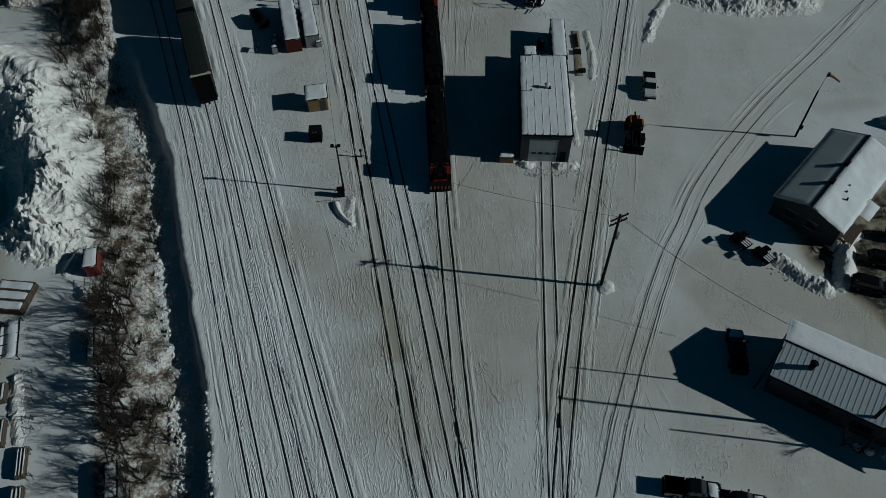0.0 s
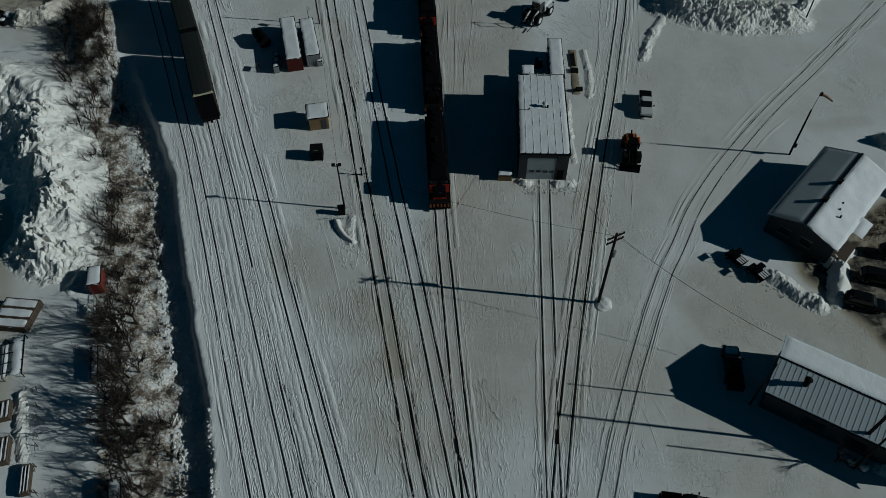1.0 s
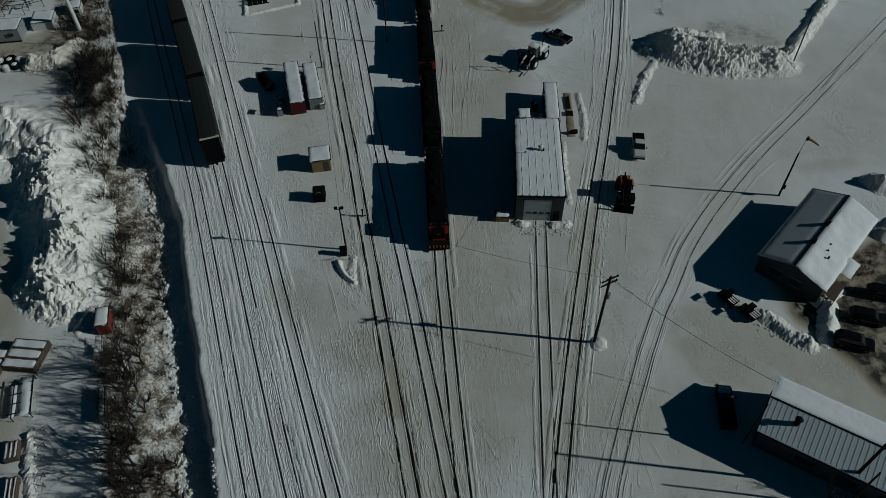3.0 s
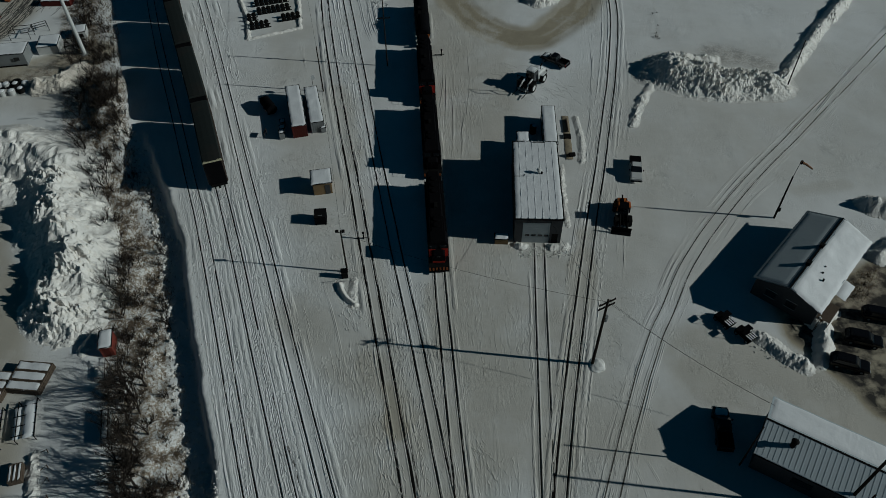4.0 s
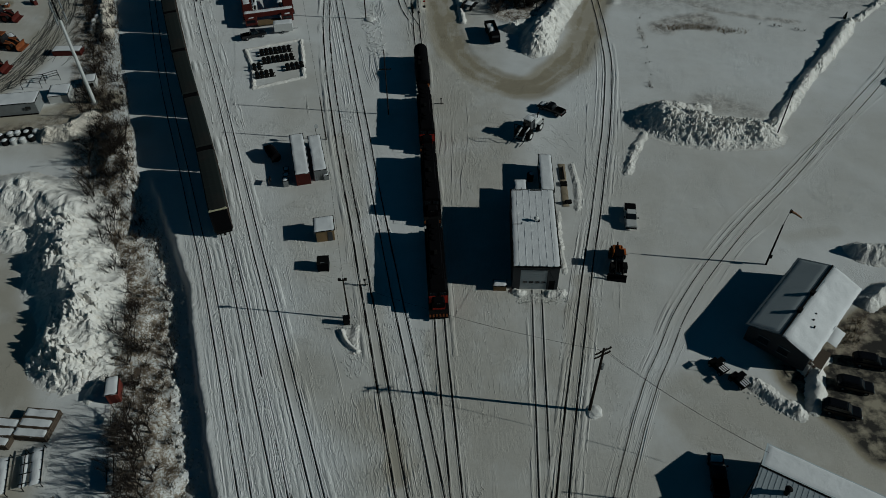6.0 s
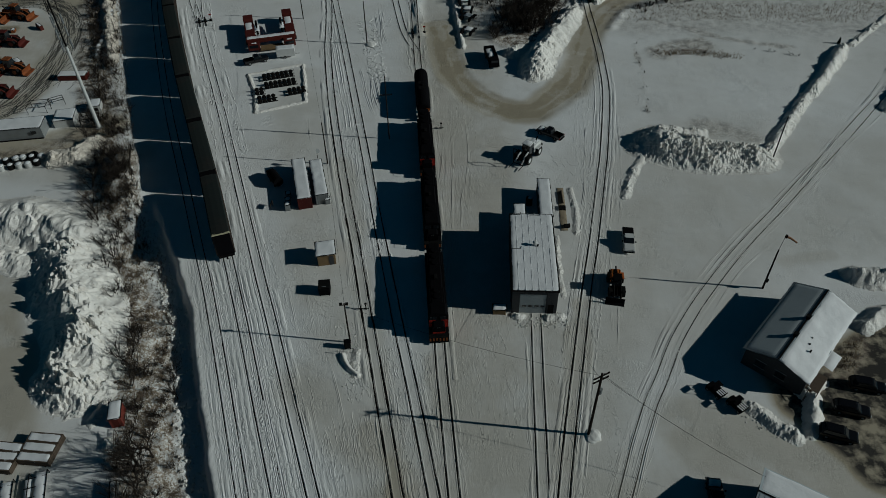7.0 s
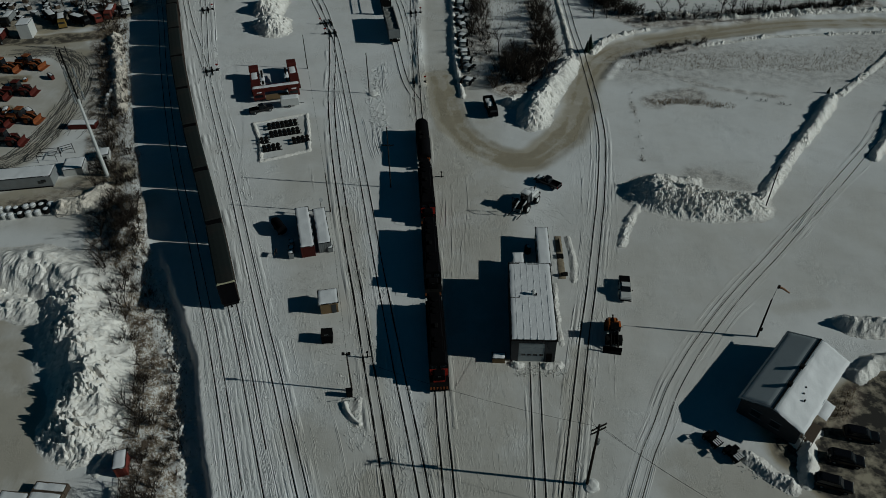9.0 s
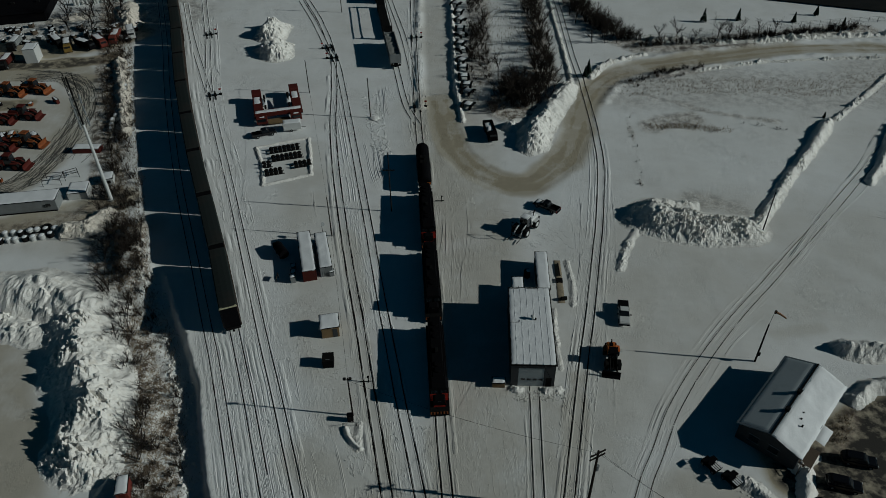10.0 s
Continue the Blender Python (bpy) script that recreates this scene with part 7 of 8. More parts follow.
for line, half, n, sc in ((smooth([(53, 240), (58, 220), (65, 207)], 4), 3.4, 100, 2.1), (smooth([(66, 203.5), (90, 204), (104, 206.5), (140, 211.5)], 4), 1.9, 110, 1.5), (smooth([(66, 184), (76, 185.5), (82, 187)], 3), 1.5, 14, 0.9), (smooth([(57, 179), (66, 183), (74, 186.5)], 3), 1.6, 36, 0.8), (smooth([(54.3, 162.7), (51.8, 158.5), (50.9, 146.3), (48, 129.7)], 3), 0.5, 12, 0.35), (smooth([(60, 177), (67, 180), (73, 183)], 3), 1.5, 8, 0.7), (smooth([(60, 154), (68, 154), (74, 151)], 3), 2.4, 14, 0.45), (smooth([(80, 156), (92, 150.5)], 3), 0.8, 6, 0.5)):
    for x, y, z in on_ground(along(line, half, n, rnd)):
        plant(rnd.choice(SHRUBS), "roadside_shrub", "low leafless shrub beside the far road", "shrub", "shrubs along the far road", x, y, rnd.uniform(0.5, 1.0) * sc, rnd, z)
for x, y, s in ((60.0, 206, 0.8), (66.5, 207.5, 0.7), (73.5, 207.7, 0.9), (78.5, 206.8, 1.25), (84.5, 206.5, 0.7), (91.5, 207.0, 1.2), (94.0, 206.4, 1.1), (98.7, 207.3, 1.0), (104, 208, 0.8), (110, 209, 0.8), (54.5, 216, 1.0), (52.8, 207, 1.1), (57, 211, 0.9), (50.5, 222, 1.1), (53.5, 228, 1.1), (56, 222, 1.0), (59, 215, 1.0), (51.5, 235, 1.2), (54, 240, 1.1), (62, 210, 0.9), (56.5, 206, 0.9), (49.8, 229, 1.1), (60.5, 211.5, 1.0)):
    plant(rnd.choice(TREES), "bare_tree", "leafless tree beside the far road", "tree", "bare trees along the far road", x, y, s, rnd)
# added tree, only to cast a tangled shadow beside the building
plant(TREES[1], "bare_tree", "small leafless tree added behind the long building for its tangled shadow", "tree", "", 42.4, 30.6, 0.8, rnd)


# trees added as casters for the deep shade west of them
for x, y, s in ((-96, 224, 1.5), (-99, 229, 1.6), (-97, 234, 1.7), (-101, 238, 1.7), (-104, 226, 1.4), (-100, 243, 1.8), (-106, 233, 1.5), (-108, 240, 1.7), (-112, 228, 1.4), (-115, 236, 1.6), (-95, 218.5, 1.2), (-103, 220.5, 1.2)):
    plant(TREES[int(-x) % 5], "bare_tree", "tall leafless tree added to throw deep shade over a scrap yard", "tree", "bare trees by the scrap yard", x, y, s, rnd)


def conifer(x, y, h):
    t = thing("spruce", "small dark green spruce standing in open snow", "spruce", x, y, gz(x, y), rng.uniform(0, 360), "small spruces")
    part("trunk", tube(B(), [(0, 0, -0.2), (0, 0, h * 0.9)], 0.12, 6, 0.03), WOOD, t)
    bm = B()
    q = random.Random(int(x * 10))
    for k in range(150):
        z = h * (0.1 + 0.88 * q.random())
        reach = (1 - z / h) * h * 0.30 * q.uniform(0.65, 1.1) + 0.1
        a = q.uniform(0, 6.28)
        c, s = math.cos(a), math.sin(a)
        w = 0.22 * reach + 0.12
        vs = [bm.verts.new(v) for v in ((0.1 * c, 0.1 * s, z + 0.1), (reach * 0.6 * c - w * s, reach * 0.6 * s + w * c, z - 0.18 * reach), (reach * c, reach * s, z - 0.4 * reach), (reach * 0.6 * c + w * s, reach * 0.6 * s - w * c, z - 0.18 * reach), (reach * 0.6 * c, reach * 0.6 * s, z + 0.12))]
        for i, j in ((0, 1), (1, 2), (2, 3), (3, 0)):
            bm.faces.new((vs[i], vs[j], vs[4]))
    part("crown", bm, NEEDLES, t)
    return t


for x, y, h in ((91.2, 220.0, 4.6), (102.7, 220.6, 4.0), (46.9, 184.4, 4.6), (45.9, 183.2, 3.4), (119.5, 217.6, 3.4), (128.9, 222.5, 3.6), (133.6, 213.6, 2.8), (101.5, 157.0, 1.6)):
    conifer(x, y, h)


def fence(pts, step, h):
    line = smooth(pts, step)
    t = thing("wire_fence", "thin wire fence on steel posts beside the far road", "fence", kind="structure")
    for x, y in line:
        part("post", tube(B(), [(x, y, gz(x, y) - 0.2), (x, y, gz(x, y) + h)], 0.05, 5), IRON, t)
    for k in range(4):
        part("wire", tube(B(), [(x, y, gz(x, y) + h * (0.25 + 0.25 * k)) for x, y in line], 0.025, 3), IRON, t)
    return t


fence([(57.5, 242), (61.5, 229), (64.5, 218), (67.9, 208.3), (77.6, 207.6), (90.7, 209.8), (116.9, 213.2), (148.8, 216.2), (175, 217)], 3.2, 1.8)


def weeds(zone, n, seed, label):
    """Dry stalks standing out of the snow, as one piece."""
    q = random.Random(seed)
    V, F = [], []
    pts = list(along(zone[0], zone[1], n, q))
    for (x, y), z in zip(pts, ground_height(np.array([p[0] for p in pts]), np.array([p[1] for p in pts]))):
        for _ in range(3):
            a, h = q.uniform(0, 6.28), q.uniform(0.25, 0.85)
            dx, dy = math.cos(a) * h * 0.5, math.sin(a) * h * 0.5
            i = len(V)
            V += [(x - 0.03, y, z - 0.05), (x + 0.03, y, z - 0.05), (x + dx, y + dy, z + h)]
            F.append((i, i + 1, i + 2))
    ob = mesh_from("dry_weeds", V, F, DRY_GRASS)
    return tagged(ob, label, "weeds", kind="stuff")


weeds((STRIP, 4.2), 9000, 3, "dry brown weeds poking through snow beside the tracks")
weeds((smooth([(60, 176), (85, 176), (110, 172), (130, 180)], 5), 12.0), 1500, 4, "dry stubble poking through the snow of a field")
weeds((smooth([(58, 155), (66, 155), (74, 152)], 4), 3.0), 500, 5, "brown weeds poking through a snowy field")
weeds((smooth([(20, 170), (24, 200), (30, 240)], 4), 8.0), 1200, 6, "dry weeds under a thicket")
weeds((smooth([(-140, 224), (-110, 224), (-90, 234)], 5), 10.0), 300, 9, "dry weeds at the edge of a scrap yard")
weeds((smooth([(59, 61), (63, 66)], 2), 1.6), 160, 8, "dry garden weeds beside a house")
for x, y in ((59.2, 61.4), (60.3, 62.8), (61.6, 63.6), (62.6, 65.4), (60.8, 61.8)):
    plant(SHRUBS[int(x * 7) % 6], "garden_shrub", "low leafless shrub in a snowy garden bed", "shrub", "shrubs by the house", x, y, 0.5, rnd)

me = bpy.data.meshes.new("river")
bm = B()
vs = [bm.verts.new((x, y, 0.5)) for x, y in ((108, 241), (128, 233), (150, 224), (200, 212), (330, 190), (330, 203), (200, 226), (172, 234), (140, 250), (118, 262), (100, 285), (84, 285))]
bm.faces.new(vs)
WATER = plain("dark_open_water", (0.018, 0.018, 0.017), 0.6, 0, (0.03, 0.028, 0.025), 0.6, 0.2, 0.02)
ob = part("river", bm, WATER, None)
tagged(ob, "dark open water beyond a snowy bank", "water", kind="structure")

# ---- tyre ruts and plough ridges in the snow ----
def rut_mesh(bm, line, w=0.16, ridge=0.07, rnd=None):
    """A rut between two low ridges that fade out at its ends and break up on the way."""
    r1, r2 = ridge * rnd.uniform(0.4, 1.1), ridge * rnd.uniform(0.6, 1.3)
    n = len(line)
    zs = ground_height(line[:, 0], line[:, 1])
    ends = np.clip(np.minimum(np.arange(n), np.arange(n)[::-1]) / 6.0, 0, 1) * np.clip(0.85 + 0.8 * fbm(line[:, 0], line[:, 1], 3, 2), 0.4, 1.3)
    rows = []
    for a, k in ((-w - 0.14, -0.03), (-w - 0.03, r1), (-w + 0.05, 0.0), (w - 0.05, 0.0), (w + 0.03, r2), (w + 0.14, -0.03)):
        o = offset(line, a)
        rows.append([bm.verts.new((p[0], p[1], z + (k * e if k > 0 else k) - 0.02 * (1 - e) + 0.006)) for p, z, e in zip(o, zs, np.minimum(ends, 1.5))])
    for s, t in zip(rows, rows[1:]):
        for i in range(n - 1):
            bm.faces.new((s[i], t[i], t[i + 1], s[i + 1])).smooth = True


def ruts(pts, offsets, label, w=0.16, ridge=0.07, wander=0.5, seed=1, pieces=1, material=None, floor=False):
    """Tyre ruts side by side along a lane."""
    q = random.Random(seed)
    base = smooth(pts, 1.2)
    t = thing("tyre_ruts", label, "tyre ruts", kind="stuff")
    for o in offsets:
        ph = q.uniform(0, 50)
        s = np.arange(len(base)) * 1.2
        wob = wander * (vnoise(s / 14 + ph, s * 0 + ph) - 0.5) * 2
        line = base + (offset(base, 1.0) - base) * (o + wob)[:, None]
        if pieces > 1:
            n = len(line)
            a = q.randint(0, max(1, int(n * 0.55)))
            line = line[a:a + q.randint(int(n * 0.2), int(n * 0.5) + 2)]
        if len(line) > 3:
            bm = B()
            rut_mesh(bm, line, w * q.uniform(0.8, 1.3), ridge, q)
            ob = part("rut", bm, material or SNOW, t)
            if not material:
                dress(ob)
            if floor:
                # flat dark strip, painted shade of a groove
                part("rut_floor_shade", ribbon(B(), line, [(-w, 0.006), (w, 0.006)], 0.01), RUT, t)
    return t


LANE = [(122, 155.5), (104, 137), (91, 124), (78.9, 112), (71.3, 104.8), (63.7, 97.3), (55.8, 89.8), (49.5, 83.4), (43.2, 76.4), (39.5, 71.8), (36.2, 67.2), (32.6, 61), (30.2, 57.2), (28.3, 53.6), (26.6, 50.3), (25.3, 47.5), (22.8, 42.2), (20.5, 37), (19, 33.5), (18, 30.7), (16.2, 26)]
ruts(LANE, (-0.85, 0.85), "deep tyre ruts of a curving lane in packed snow", 0.09, 0.06, 0.08, 2, 1, None, True)
ruts(LANE, (-0.4, 0.35, -1.4, 1.5), "tyre ruts of a curving lane in packed snow", 0.09, 0.04, 0.25, 12)
for pts in ([(-3.6, 43.0), (-3.1, 38.5), (-1.9, 31.8), (-0.8, 26.8), (1.2, 16)], [(10.7, 34.8), (10.4, 31.3), (10.0, 26.4), (9.2, 16)], [(-5.1, 36.5), (-4.5, 31.9), (-3.2, 26.9), (-0.8, 16)], [(-18.6, 42.8), (-17.1, 39.1), (-15.1, 32.4), (-13.4, 27.4), (-10, 16)]):
    ruts(pts, (0.0,), "deep dark groove beside the rails of a switch", 0.13, 0.09, 0.03, 31, 1, None, True)
ruts(LANE, (-2.9, -2.2, 2.3), "fainter tyre ruts beside a curving lane", 0.09, 0.045, 0.7, 3, 2)
ruts([(128, 160), (104, 133), (86, 113), (70, 96)], (3.4, 5.0, 4.0), "tyre ruts beside a lane along open snow", 0.12, 0.08, 0.6, 4)
ruts([(36, 112), (33.5, 104), (31, 96), (27, 84), (24, 70), (20, 56)], (3.0, 3.8, -3.2, -4.0, 2.0, -2.4, -4.8), "tyre ruts along a track in the yard", 0.09, 0.045, 0.6, 5, 2)
ruts([(6, 140), (7, 120), (5.5, 100), (4.5, 86), (6.5, 74), (7.0, 58)], (-2.2, -1.3, -0.4, 0.6, 1.6, 2.6, 3.4, 4.4), "parallel tyre ruts between train and shed", 0.09, 0.045, 1.0, 6, 2)
ruts([(1, 60), (-4, 48), (-8, 36), (-9, 22)], (-3.4, -2.6, -1.6, -0.7, 0.3, 1.2, 2.4, 3.2), "fine ruts in trodden snow between tracks", 0.09, 0.045, 0.6, 7, 2)
ruts([(-16, 66), (-13, 50), (-9, 36), (-6, 20)], (-2.4, -1.2, 0.0, 1.0, 2.2), "fine ruts in packed snow between tracks", 0.09, 0.045, 0.6, 8, 2)
ruts([(-27, 100), (-22, 82), (-18, 66), (-13, 46), (-8, 28)], (-2.6, -1.2, 0.3, 1.4, 2.6), "vehicle ruts along the yard lane", 0.09, 0.045, 0.8, 9, 2)
ruts([(8, 56), (7.5, 46), (7, 36), (8, 22)], (-3.6, -2.6, -1.4, -0.2, 0.8, 1.8, 2.8), "trodden ruts between the tracks", 0.09, 0.045, 0.9, 10, 2)
ruts([(16.5, 52), (20, 44), (23, 36), (24, 24)], (-2.0, -0.8, 0.4, 1.6), "faint ruts crossing packed snow", 0.09, 0.045, 0.8, 11, 2)
ruts([(-26, 140), (-23, 122), (-18, 100), (-14, 86)], (-1.4, -0.5, 0.5, 1.5), "vehicle ruts beside the crew trailers", 0.09, 0.045, 0.6, 13, 2)
ruts([(-24, 130), (-33, 131), (-36, 124)], (-0.8, 0.8), "faint curved tyre ruts", 0.12, 0.04, 0.2, 14)
ruts([(-14, 160), (-11.5, 150), (-10, 140), (-8, 130)], (-1.8, -1.0, -0.2, 0.8, 1.6), "churned ruts beside the train", 0.14, 0.09, 0.9, 15)
ruts([(-11.5, 186), (-10, 172), (-8.5, 160)], (-1.5, -0.6, 0.5), "churned ruts below standing cars", 0.14, 0.09, 0.9, 16)
ruts([(110, 132), (116, 126), (118, 118), (112, 112), (104, 112)], (-3.0, -2.0, -1.0, 0.2, 1.4), "circling tyre ruts in open snow", 0.09, 0.045, 0.4, 17)
ruts([(37.5, 134), (36, 122), (33.8, 112), (32, 104), (29, 94)], (-2.6, -3.4, -4.3, 2.6), "ruts beside the curving track", 0.09, 0.045, 0.5, 18)
ruts([(30, 92), (33, 98), (34, 106), (38, 112)], (-0.8, 0.8), "tyre ruts turning off the track", 0.09, 0.045, 0.3, 19)
ruts([(47, 26), (40, 30), (33, 34), (27, 38)], (-2.0, -0.8, 0.6, 1.8), "tyre ruts in the yard lane", 0.09, 0.045, 0.5, 20, 2)
ruts([(52, 100), (46, 90), (38, 80)], (-1.2, 0.4, 1.8, 3.0), "faint tyre ruts in open snow", 0.09, 0.045, 0.7, 21, 2)



def ridge_along(line, o, w, h, y0, y1, seed, label, chop=0.03):
    """A low, choppy ridge of ploughed snow beside a track."""
    q = line[(line[:, 1] > y0) & (line[:, 1] < y1)]
    c = offset(smooth(q.tolist(), 0.4), o)
    c = c + 0.16 * np.stack([fbm(c[:, 0], c[:, 1], 7, 3), 0 * c[:, 0]], 1)
    bm = B()
    zs = ground_height(c[:, 0], c[:, 1])
    amp = 0.48 * h * np.clip(0.55 + 1.6 * fbm(c[:, 0], c[:, 1], 5.0, 3), 0.0, 2)
    rows = []
    for a, k in ((-w, -0.15), (-w * 0.6, 0.4), (-w * 0.25, 0.85), (0.0, 1.0), (w * 0.25, 0.85), (w * 0.6, 0.45), (w, -0.15)):
        p = offset(c, a)
        rough = chop * fbm(p[:, 0] + 9.7 * a, p[:, 1], 0.55, 2)
        rows.append([bm.verts.new((u[0], u[1], z + (k * m + r if k > 0 else -0.05))) for u, z, m, r in zip(p, zs, amp, rough)])
    for r, t in zip(rows, rows[1:]):
        for i in range(len(c) - 1):
            bm.faces.new((r[i], t[i], t[i + 1], r[i + 1]))
    ob = dress(part("snow_ridge", bm, SNOW, None))
    return tagged(ob, label, "snow ridge", "ploughed ridges along the tracks", "structure")


for k, (ln, o, w, h, a, b) in enumerate(((L3, 1.75, 0.55, 0.22, 20, 110), (L1, 1.9, 0.5, 0.16, 20, 90), (L2, 1.8, 0.5, 0.15, 20, 90), (L2, -1.5, 0.5, 0.15, 20, 88), (L3, -1.7, 0.5, 0.14, 20, 120),
                                         (L1, -1.6, 0.5, 0.14, 20, 90), (C1, -1.7, 0.6, 0.22, 60, 190), (C1, 1.6, 0.4, 0.12, 20, 70), (C2, 1.6, 0.4, 0.12, 20, 66), (C2, -1.5, 0.4, 0.14, 70, 190), (C3, 1.9, 0.5, 0.16, 62, 160), (C3, 1.5, 0.4, 0.12, 20, 60),
                                         (R1, 1.8, 0.5, 0.14, 20, 150), (R1, -1.7, 0.5, 0.14, 20, 130), (SHED_TRACK, -1.5, 0.3, 0.08, 20, 70), (L3, 2.4, 0.7, 0.2, 120, 230), (C3, -1.6, 0.5, 0.14, 150, 240), (L2, 2.2, 0.7, 0.28, 94, 250), (L2, 3.4, 0.5, 0.2, 92, 240))):
    ridge_along(ln, o, w, h, a, b, k, "low ridge of ploughed snow beside the rails")
for k, (ln, o, h, a, b) in enumerate(((L1, 1.15, 0.13, 20, 92), (L1, -1.15, 0.10, 20, 92), (L1, 0.5, 0.07, 20, 90), (L1, -2.2, 0.10, 20, 70), (L2, 1.2, 0.12, 20, 90), (L2, 0.45, 0.08, 20, 80), (L2, -0.5, 0.07, 20, 80), (L2, 2.4, 0.12, 20, 80), (L3, 1.2, 0.12, 20, 110), (L3, 0.4, 0.07, 20, 90), (L3, -1.15, 0.12, 20, 120), (L3, -2.3, 0.14, 20, 90), (L3, -2.9, 0.10, 24, 70), (L3, -3.6, 0.10, 20, 62), (L3, -4.4, 0.08, 22, 52), (C1, 1.2, 0.12, 20, 100), (C1, -1.2, 0.12, 20, 180), (C1, 2.1, 0.10, 22, 60), (C2, 1.15, 0.10, 30, 90), (C2, -1.1, 0.10, 40, 110), (C3, -1.1, 0.10, 20, 60), (R1, 1.15, 0.10, 20, 140), (R1, -1.15, 0.12, 30, 150), (R1, -2.4, 0.10, 60, 150), (R1, 2.5, 0.08, 40, 110), (L3, 3.3, 0.16, 120, 230), (C2, -2.0, 0.16, 100, 180), (C2, -2.9, 0.14, 110, 175))):
    ridge_along(ln, o, 0.2, h, a, b, k, "thin sharp ridge of ploughed snow beside the rails", 0.05)


def crumbs(line, half, n, size, seed, label):
    """Broken snow clods scattered over a strip, as one piece."""
    q = random.Random(seed)
    V, F = [], []
    base = [(-1, -1, -0.6), (1, -1, -0.6), (1, 1, -0.6), (-1, 1, -0.6), (-0.7, -0.6, 0.7), (0.6, -0.7, 0.5), (0.7, 0.6, 0.8), (-0.6, 0.7, 0.6)]
    quads = [(0, 3, 2, 1), (4, 5, 6, 7), (0, 1, 5, 4), (1, 2, 6, 5), (2, 3, 7, 6), (3, 0, 4, 7)]
    pts = list(along(line, half, n, q))
    zs = ground_height(np.array([p[0] for p in pts]), np.array([p[1] for p in pts]))
    for (x, y), z in zip(pts, zs):
        s = size * q.uniform(0.4, 1.3)
        m = Euler((q.uniform(-0.5, 0.5), q.uniform(-0.5, 0.5), q.uniform(0, 6.3))).to_matrix()
        i = len(V)
        for b in base:
            v = m @ Vector((b[0] * s * q.uniform(0.7, 1.2), b[1] * s, b[2] * s * 0.8))
            V.append((x + v.x, y + v.y, z + 0.3 * s + v.z))
        F += [tuple(i + j for j in f) for f in quads]
    ob = mesh_from("snow_clods", V, F, PILE_SNOW)
    return tagged(ob, label, "snow clods", kind="stuff")


BANK_LINE = smooth(BANK[1:8], 4)
crumbs(offset(BANK_LINE, -2.6), 1.7, 520, 0.2, 1, "broken snow clods lying along the ditch")
crumbs(offset(BANK_LINE, 0.8), 0.7, 160, 0.07, 2, "small snow clods along the bank's edge")
crumbs(smooth([(-25, 22), (-27.5, 33), (-29.5, 40)], 3), 2.4, 700, 0.17, 3, "broken snow clods in the ditch")
crumbs(smooth([(38, 60), (46, 51)], 2), 1.6, 90, 0.1, 4, "snow clods beside parked carts")
crumbs(smooth([(-13, 73), (-12, 60)], 2), 1.2, 30, 0.08, 5, "snow clods at the foot of a pole")
crumbs(smooth([(12, 74), (21, 73)], 2), 0.8, 150, 0.08, 6, "snow clods before the shed door")


def scratches(pts, half, n, length, h, seed, label, stray=0.06, w=0.09, curl=0.3, material=None):
    """Many short ridges and furrows scraped into the snow along a lane, as one piece."""
    q = np.random.RandomState(seed)
    base = smooth(pts, 1.0)
    seg = np.linalg.norm(np.diff(base, axis=0), axis=1)
    cum = np.concatenate([[0], np.cumsum(seg)])
    tan = np.gradient(base, axis=0)
    tan /= np.linalg.norm(tan, axis=1)[:, None]
    at, off = q.uniform(0, cum[-1], n), q.uniform(-half, half, n)
    px, py, tx, ty = (np.interp(at, cum, v) for v in (base[:, 0], base[:, 1], tan[:, 0], tan[:, 1]))
    a = np.arctan2(ty, tx) + stray * q.randn(n)
    L = length * q.uniform(0.35, 1.3, n)
    M = 9
    k = np.linspace(-0.5, 0.5, M)
    along_ = L[:, None] * k
    bend = curl * q.randn(n)[:, None] * (k * k - 0.08) * np.minimum(L, 3.0)[:, None] + np.where(L > 2.5, 0.012, 0.045)[:, None] * q.randn(n, M)
    ca, sa = np.cos(a)[:, None], np.sin(a)[:, None]
    X = px[:, None] - ty[:, None] * off[:, None] + along_ * ca - bend * sa
    Y = py[:, None] + tx[:, None] * off[:, None] + along_ * sa + bend * ca
    top = h * q.uniform(0.5, 1.4, n)[:, None] * np.clip(1.15 - 4.2 * k * k, 0, 1) * q.uniform(0.45, 1.2, (n, M))
    W = w * q.uniform(0.6, 1.5, n)[:, None]
    V = np.empty((n, M, 3, 3))
    Z = ground_height(X, Y)
    edge = 0.004 if material else -0.03
    for i, (o, z) in enumerate(((-1, edge), (0, None), (1, edge))):
        V[:, :, i, 0], V[:, :, i, 1] = X - sa * o * W, Y + ca * o * W
        V[:, :, i, 2] = Z + (top if z is None else z)
    idx = np.arange(n * M * 3).reshape(n, M, 3)
    F = np.concatenate([np.stack([idx[:, :-1, i], idx[:, :-1, i + 1], idx[:, 1:, i + 1], idx[:, 1:, i]], -1).reshape(-1, 4) for i in (0, 1)])
    ob = mesh_from("snow_scratches", V.reshape(-1, 3).tolist(), F[:, ::-1].tolist(), material or SNOW)
    if not material:
        dress(ob, np.stack([X, Y], -1).reshape(-1, 2), 3)
    return tagged(ob, label, "snow texture", kind="stuff")


def between(a, b, y0, y1, f=0.5):
    """A line between two tracks."""
    ys = np.linspace(y0, y1, 8)
    return [(float((1 - f) * np.interp(y, a[:, 1], a[:, 0]) + f * np.interp(y, b[:, 1], b[:, 0])), float(y)) for y in ys]


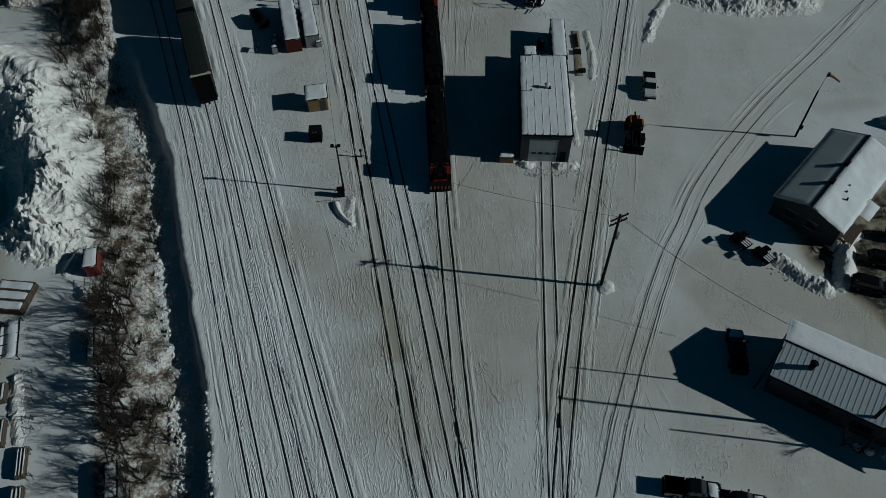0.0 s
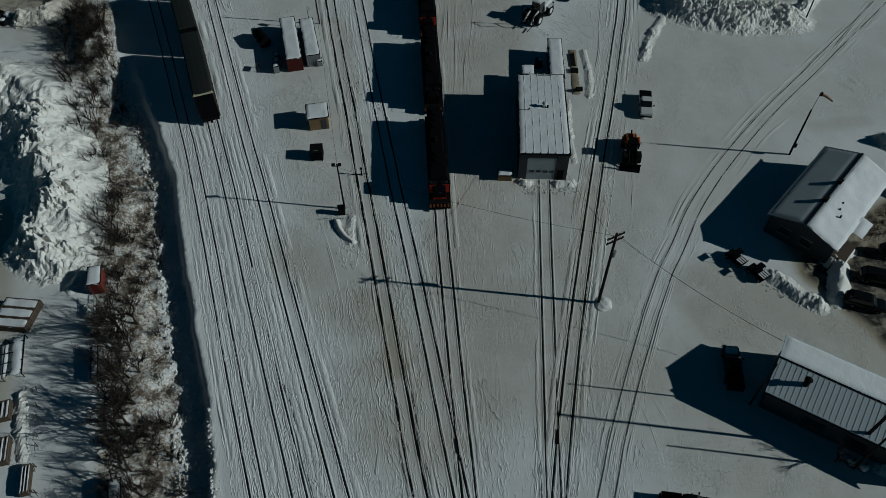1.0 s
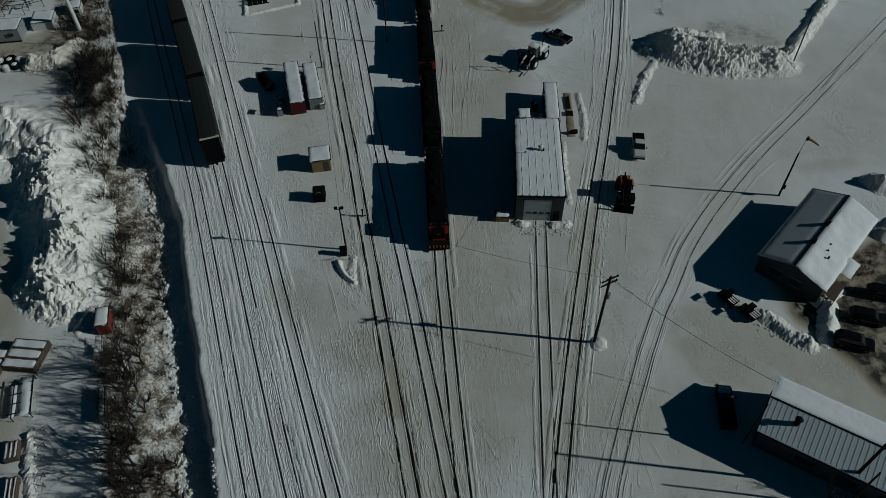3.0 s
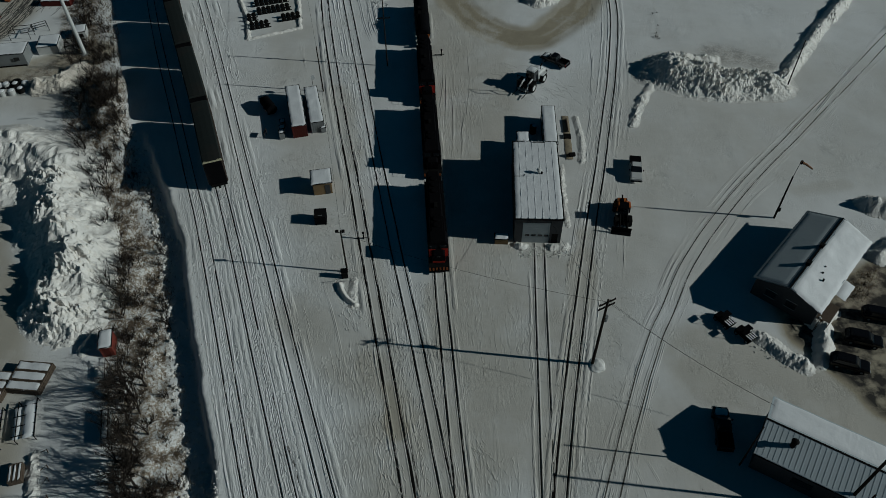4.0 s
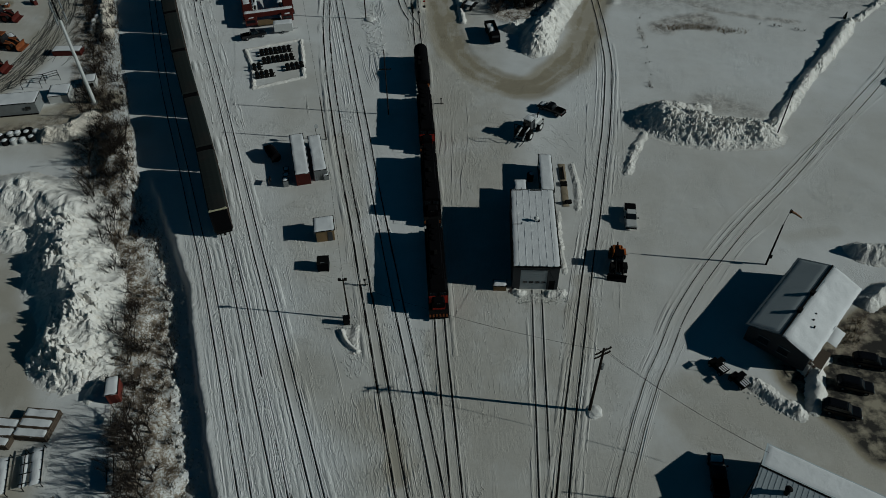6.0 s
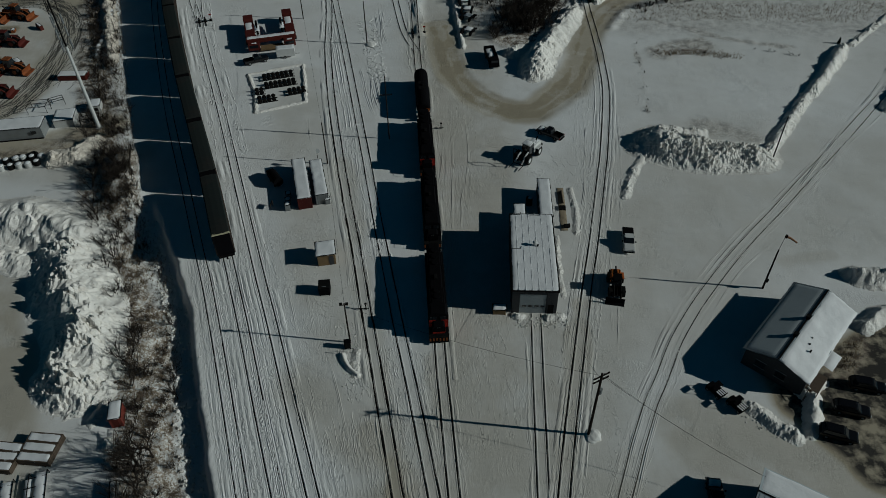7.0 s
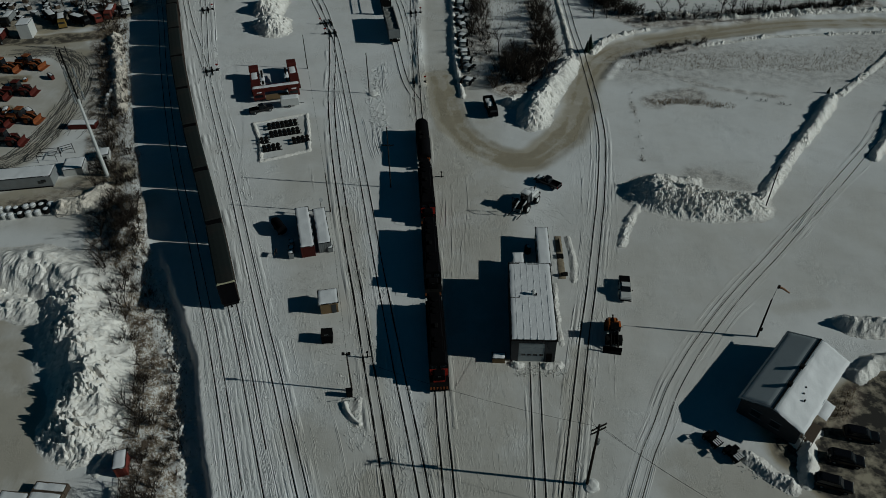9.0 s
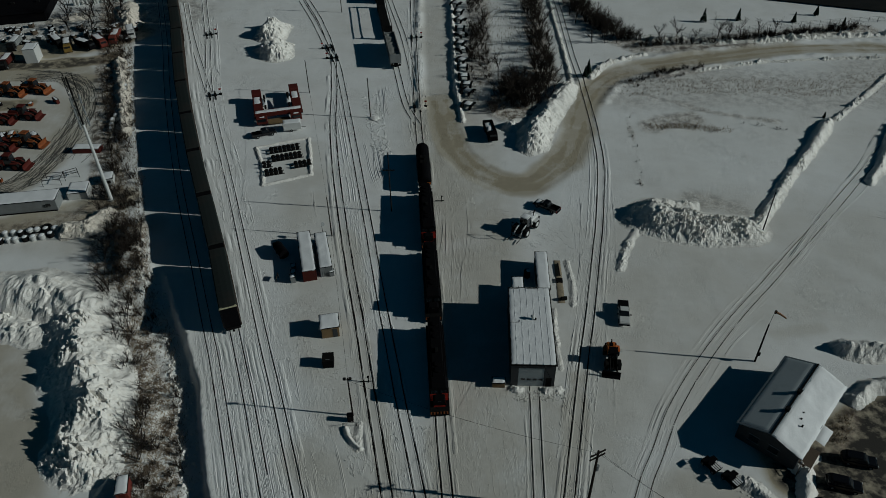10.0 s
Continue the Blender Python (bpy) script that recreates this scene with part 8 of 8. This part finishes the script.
CHOP = "choppy ploughed snow between the rails"
scratches(between(L1, L2, 16, 92), 0.7, 900, 1.2, 0.05, 1, CHOP, 0.2)
scratches(between(L2, L3, 16, 92), 0.8, 1000, 1.2, 0.055, 2, CHOP, 0.22)
scratches(between(L1, L1, 16, 96), 0.6, 260, 5.0, 0.05, 3, CHOP, 0.02)
scratches(between(L2, L2, 16, 90), 0.6, 260, 5.0, 0.05, 4, CHOP, 0.02)
scratches(between(L1, L1, 16, 90), 2.6, 300, 5.0, 0.035, 5, CHOP, 0.02)
scratches(between(L3, C1, 16, 56, 0.55), 3.6, 760, 3.4, 0.028, 6, "fine plough furrows in open snow between tracks", 0.04)
scratches(between(L3, C1, 22, 48, 0.85), 1.3, 260, 1.4, 0.05, 7, "scuffed snow beside a track", 0.3)
scratches(between(L3, L3, 60, 120), 3.4, 160, 6.0, 0.03, 8, "fine plough furrows beside a track", 0.04)
scratches(between(C1, C2, 20, 70), 0.8, 240, 1.6, 0.04, 9, CHOP, 0.16)
scratches(between(C1, C2, 88, 185), 2.6, 900, 2.4, 0.045, 10, CHOP, 0.14)
scratches(between(C2, C3, 50, 68), 1.2, 200, 1.5, 0.028, 11, CHOP, 0.15)
scratches([(5.6, 22), (5.4, 30), (5.0, 38), (4.0, 42)], 1.5, 420, 1.2, 0.034, 12, "trodden snow with many foot tracks", 0.2)
scratches([(9.3, 24), (8.2, 32), (7.4, 40)], 1.6, 130, 1.0, 0.03, 13, "trodden snow with foot tracks", 0.3)
scratches([(7.5, 142), (6.2, 118), (6.0, 96), (7.5, 78), (8.5, 64), (9.0, 52)], 4.2, 520, 4.5, 0.018, 14, "long fine tyre furrows on a sanded lane", 0.05)
scratches([(3.0, 70), (2.6, 90), (2.2, 118), (2.4, 140)], 0.9, 200, 2.2, 0.04, 15, "scuffed snow along the standing train", 0.12)
scratches([(-24, 86), (-17, 82), (-14, 76)], 3.6, 420, 0.8, 0.03, 16, "trodden snow round a hut", 1.2, 0.11, 0.8)
scratches([(-24, 98), (-18, 94)], 3.0, 160, 0.7, 0.028, 17, "trodden snow before crew trailers", 1.2, 0.11, 0.8)
scratches([(-13.5, 74), (-12.0, 66), (-10.5, 60)], 1.8, 260, 1.4, 0.045, 18, "churned snow at the foot of a pole", 0.35)
scratches(between(R1, R1, 16, 130), 2.4, 380, 2.4, 0.034, 19, CHOP, 0.08)
scratches(between(SHED_TRACK, R1, 18, 34), 2.6, 200, 2.4, 0.045, 20, CHOP, 0.08)
scratches([(18.5, 26), (20.5, 34), (23, 44)], 1.8, 150, 2.2, 0.024, 21, "scuffed snow between a track and a lane", 0.15)
scratches([(22.5, 46), (24.0, 52), (23, 58)], 1.4, 60, 1.3, 0.02, 22, "scuffed snow round the foot of a pole", 0.6)
scratches([(24, 26), (29, 31), (32, 34)], 2.2, 170, 0.8, 0.028, 23, "trodden snow in a yard lane", 0.8, 0.11, 0.8)
scratches(LANE[3:12], 2.4, 90, 7.0, 0.026, 24, "fine tyre furrows along a curving lane", 0.05)
scratches(LANE[11:], 2.0, 90, 3.4, 0.026, 25, "fine tyre furrows along a curving lane", 0.08)
scratches([(39, 152), (36.5, 138), (33, 122), (31, 106)], 2.6, 200, 4.5, 0.022, 26, "tyre furrows beside the curving track", 0.06)
scratches(between(L3, L3, 120, 235), 3.4, 420, 4.5, 0.06, 27, "plough furrows beside a track", 0.04)
scratches([(-14, 178), (-11.5, 160), (-9.5, 146)], 2.2, 320, 1.9, 0.075, 28, "churned snow lumps beside a track", 0.5, 0.12, 0.8)
scratches(between(C3, C3, 150, 235), 2.6, 320, 4.0, 0.05, 29, CHOP, 0.06)
scratches([(13, 72.6), (21, 72.4)], 0.9, 150, 0.8, 0.07, 31, "scraped snow before the shed door", 1.2, 0.09, 0.8)
scratches([(14, 120), (24, 112), (22, 104)], 5.0, 160, 3.0, 0.02, 32, "turning tyre furrows behind the shed", 0.5, 0.09, 1.2)
scratches([(110, 140), (112, 124), (104, 114), (96, 116)], 2.4, 150, 6.0, 0.04, 33, "circling tyre furrows in open snow", 0.06)
scratches([(-125, 131), (-97, 137), (-90, 145), (-88.5, 165), (-92, 183), (-100, 193), (-112, 196)], 3.4, 520, 9.0, 0.012, 34, "fine dark tyre lines of a curving yard lane", 0.05, 0.07, 0.3, RUT)
scratches([(-84, 150), (-80, 165), (-84, 185)], 4.0, 90, 5.0, 0.012, 35, "fine dark tyre lines on packed snow", 0.25, 0.06, 0.5, RUT)
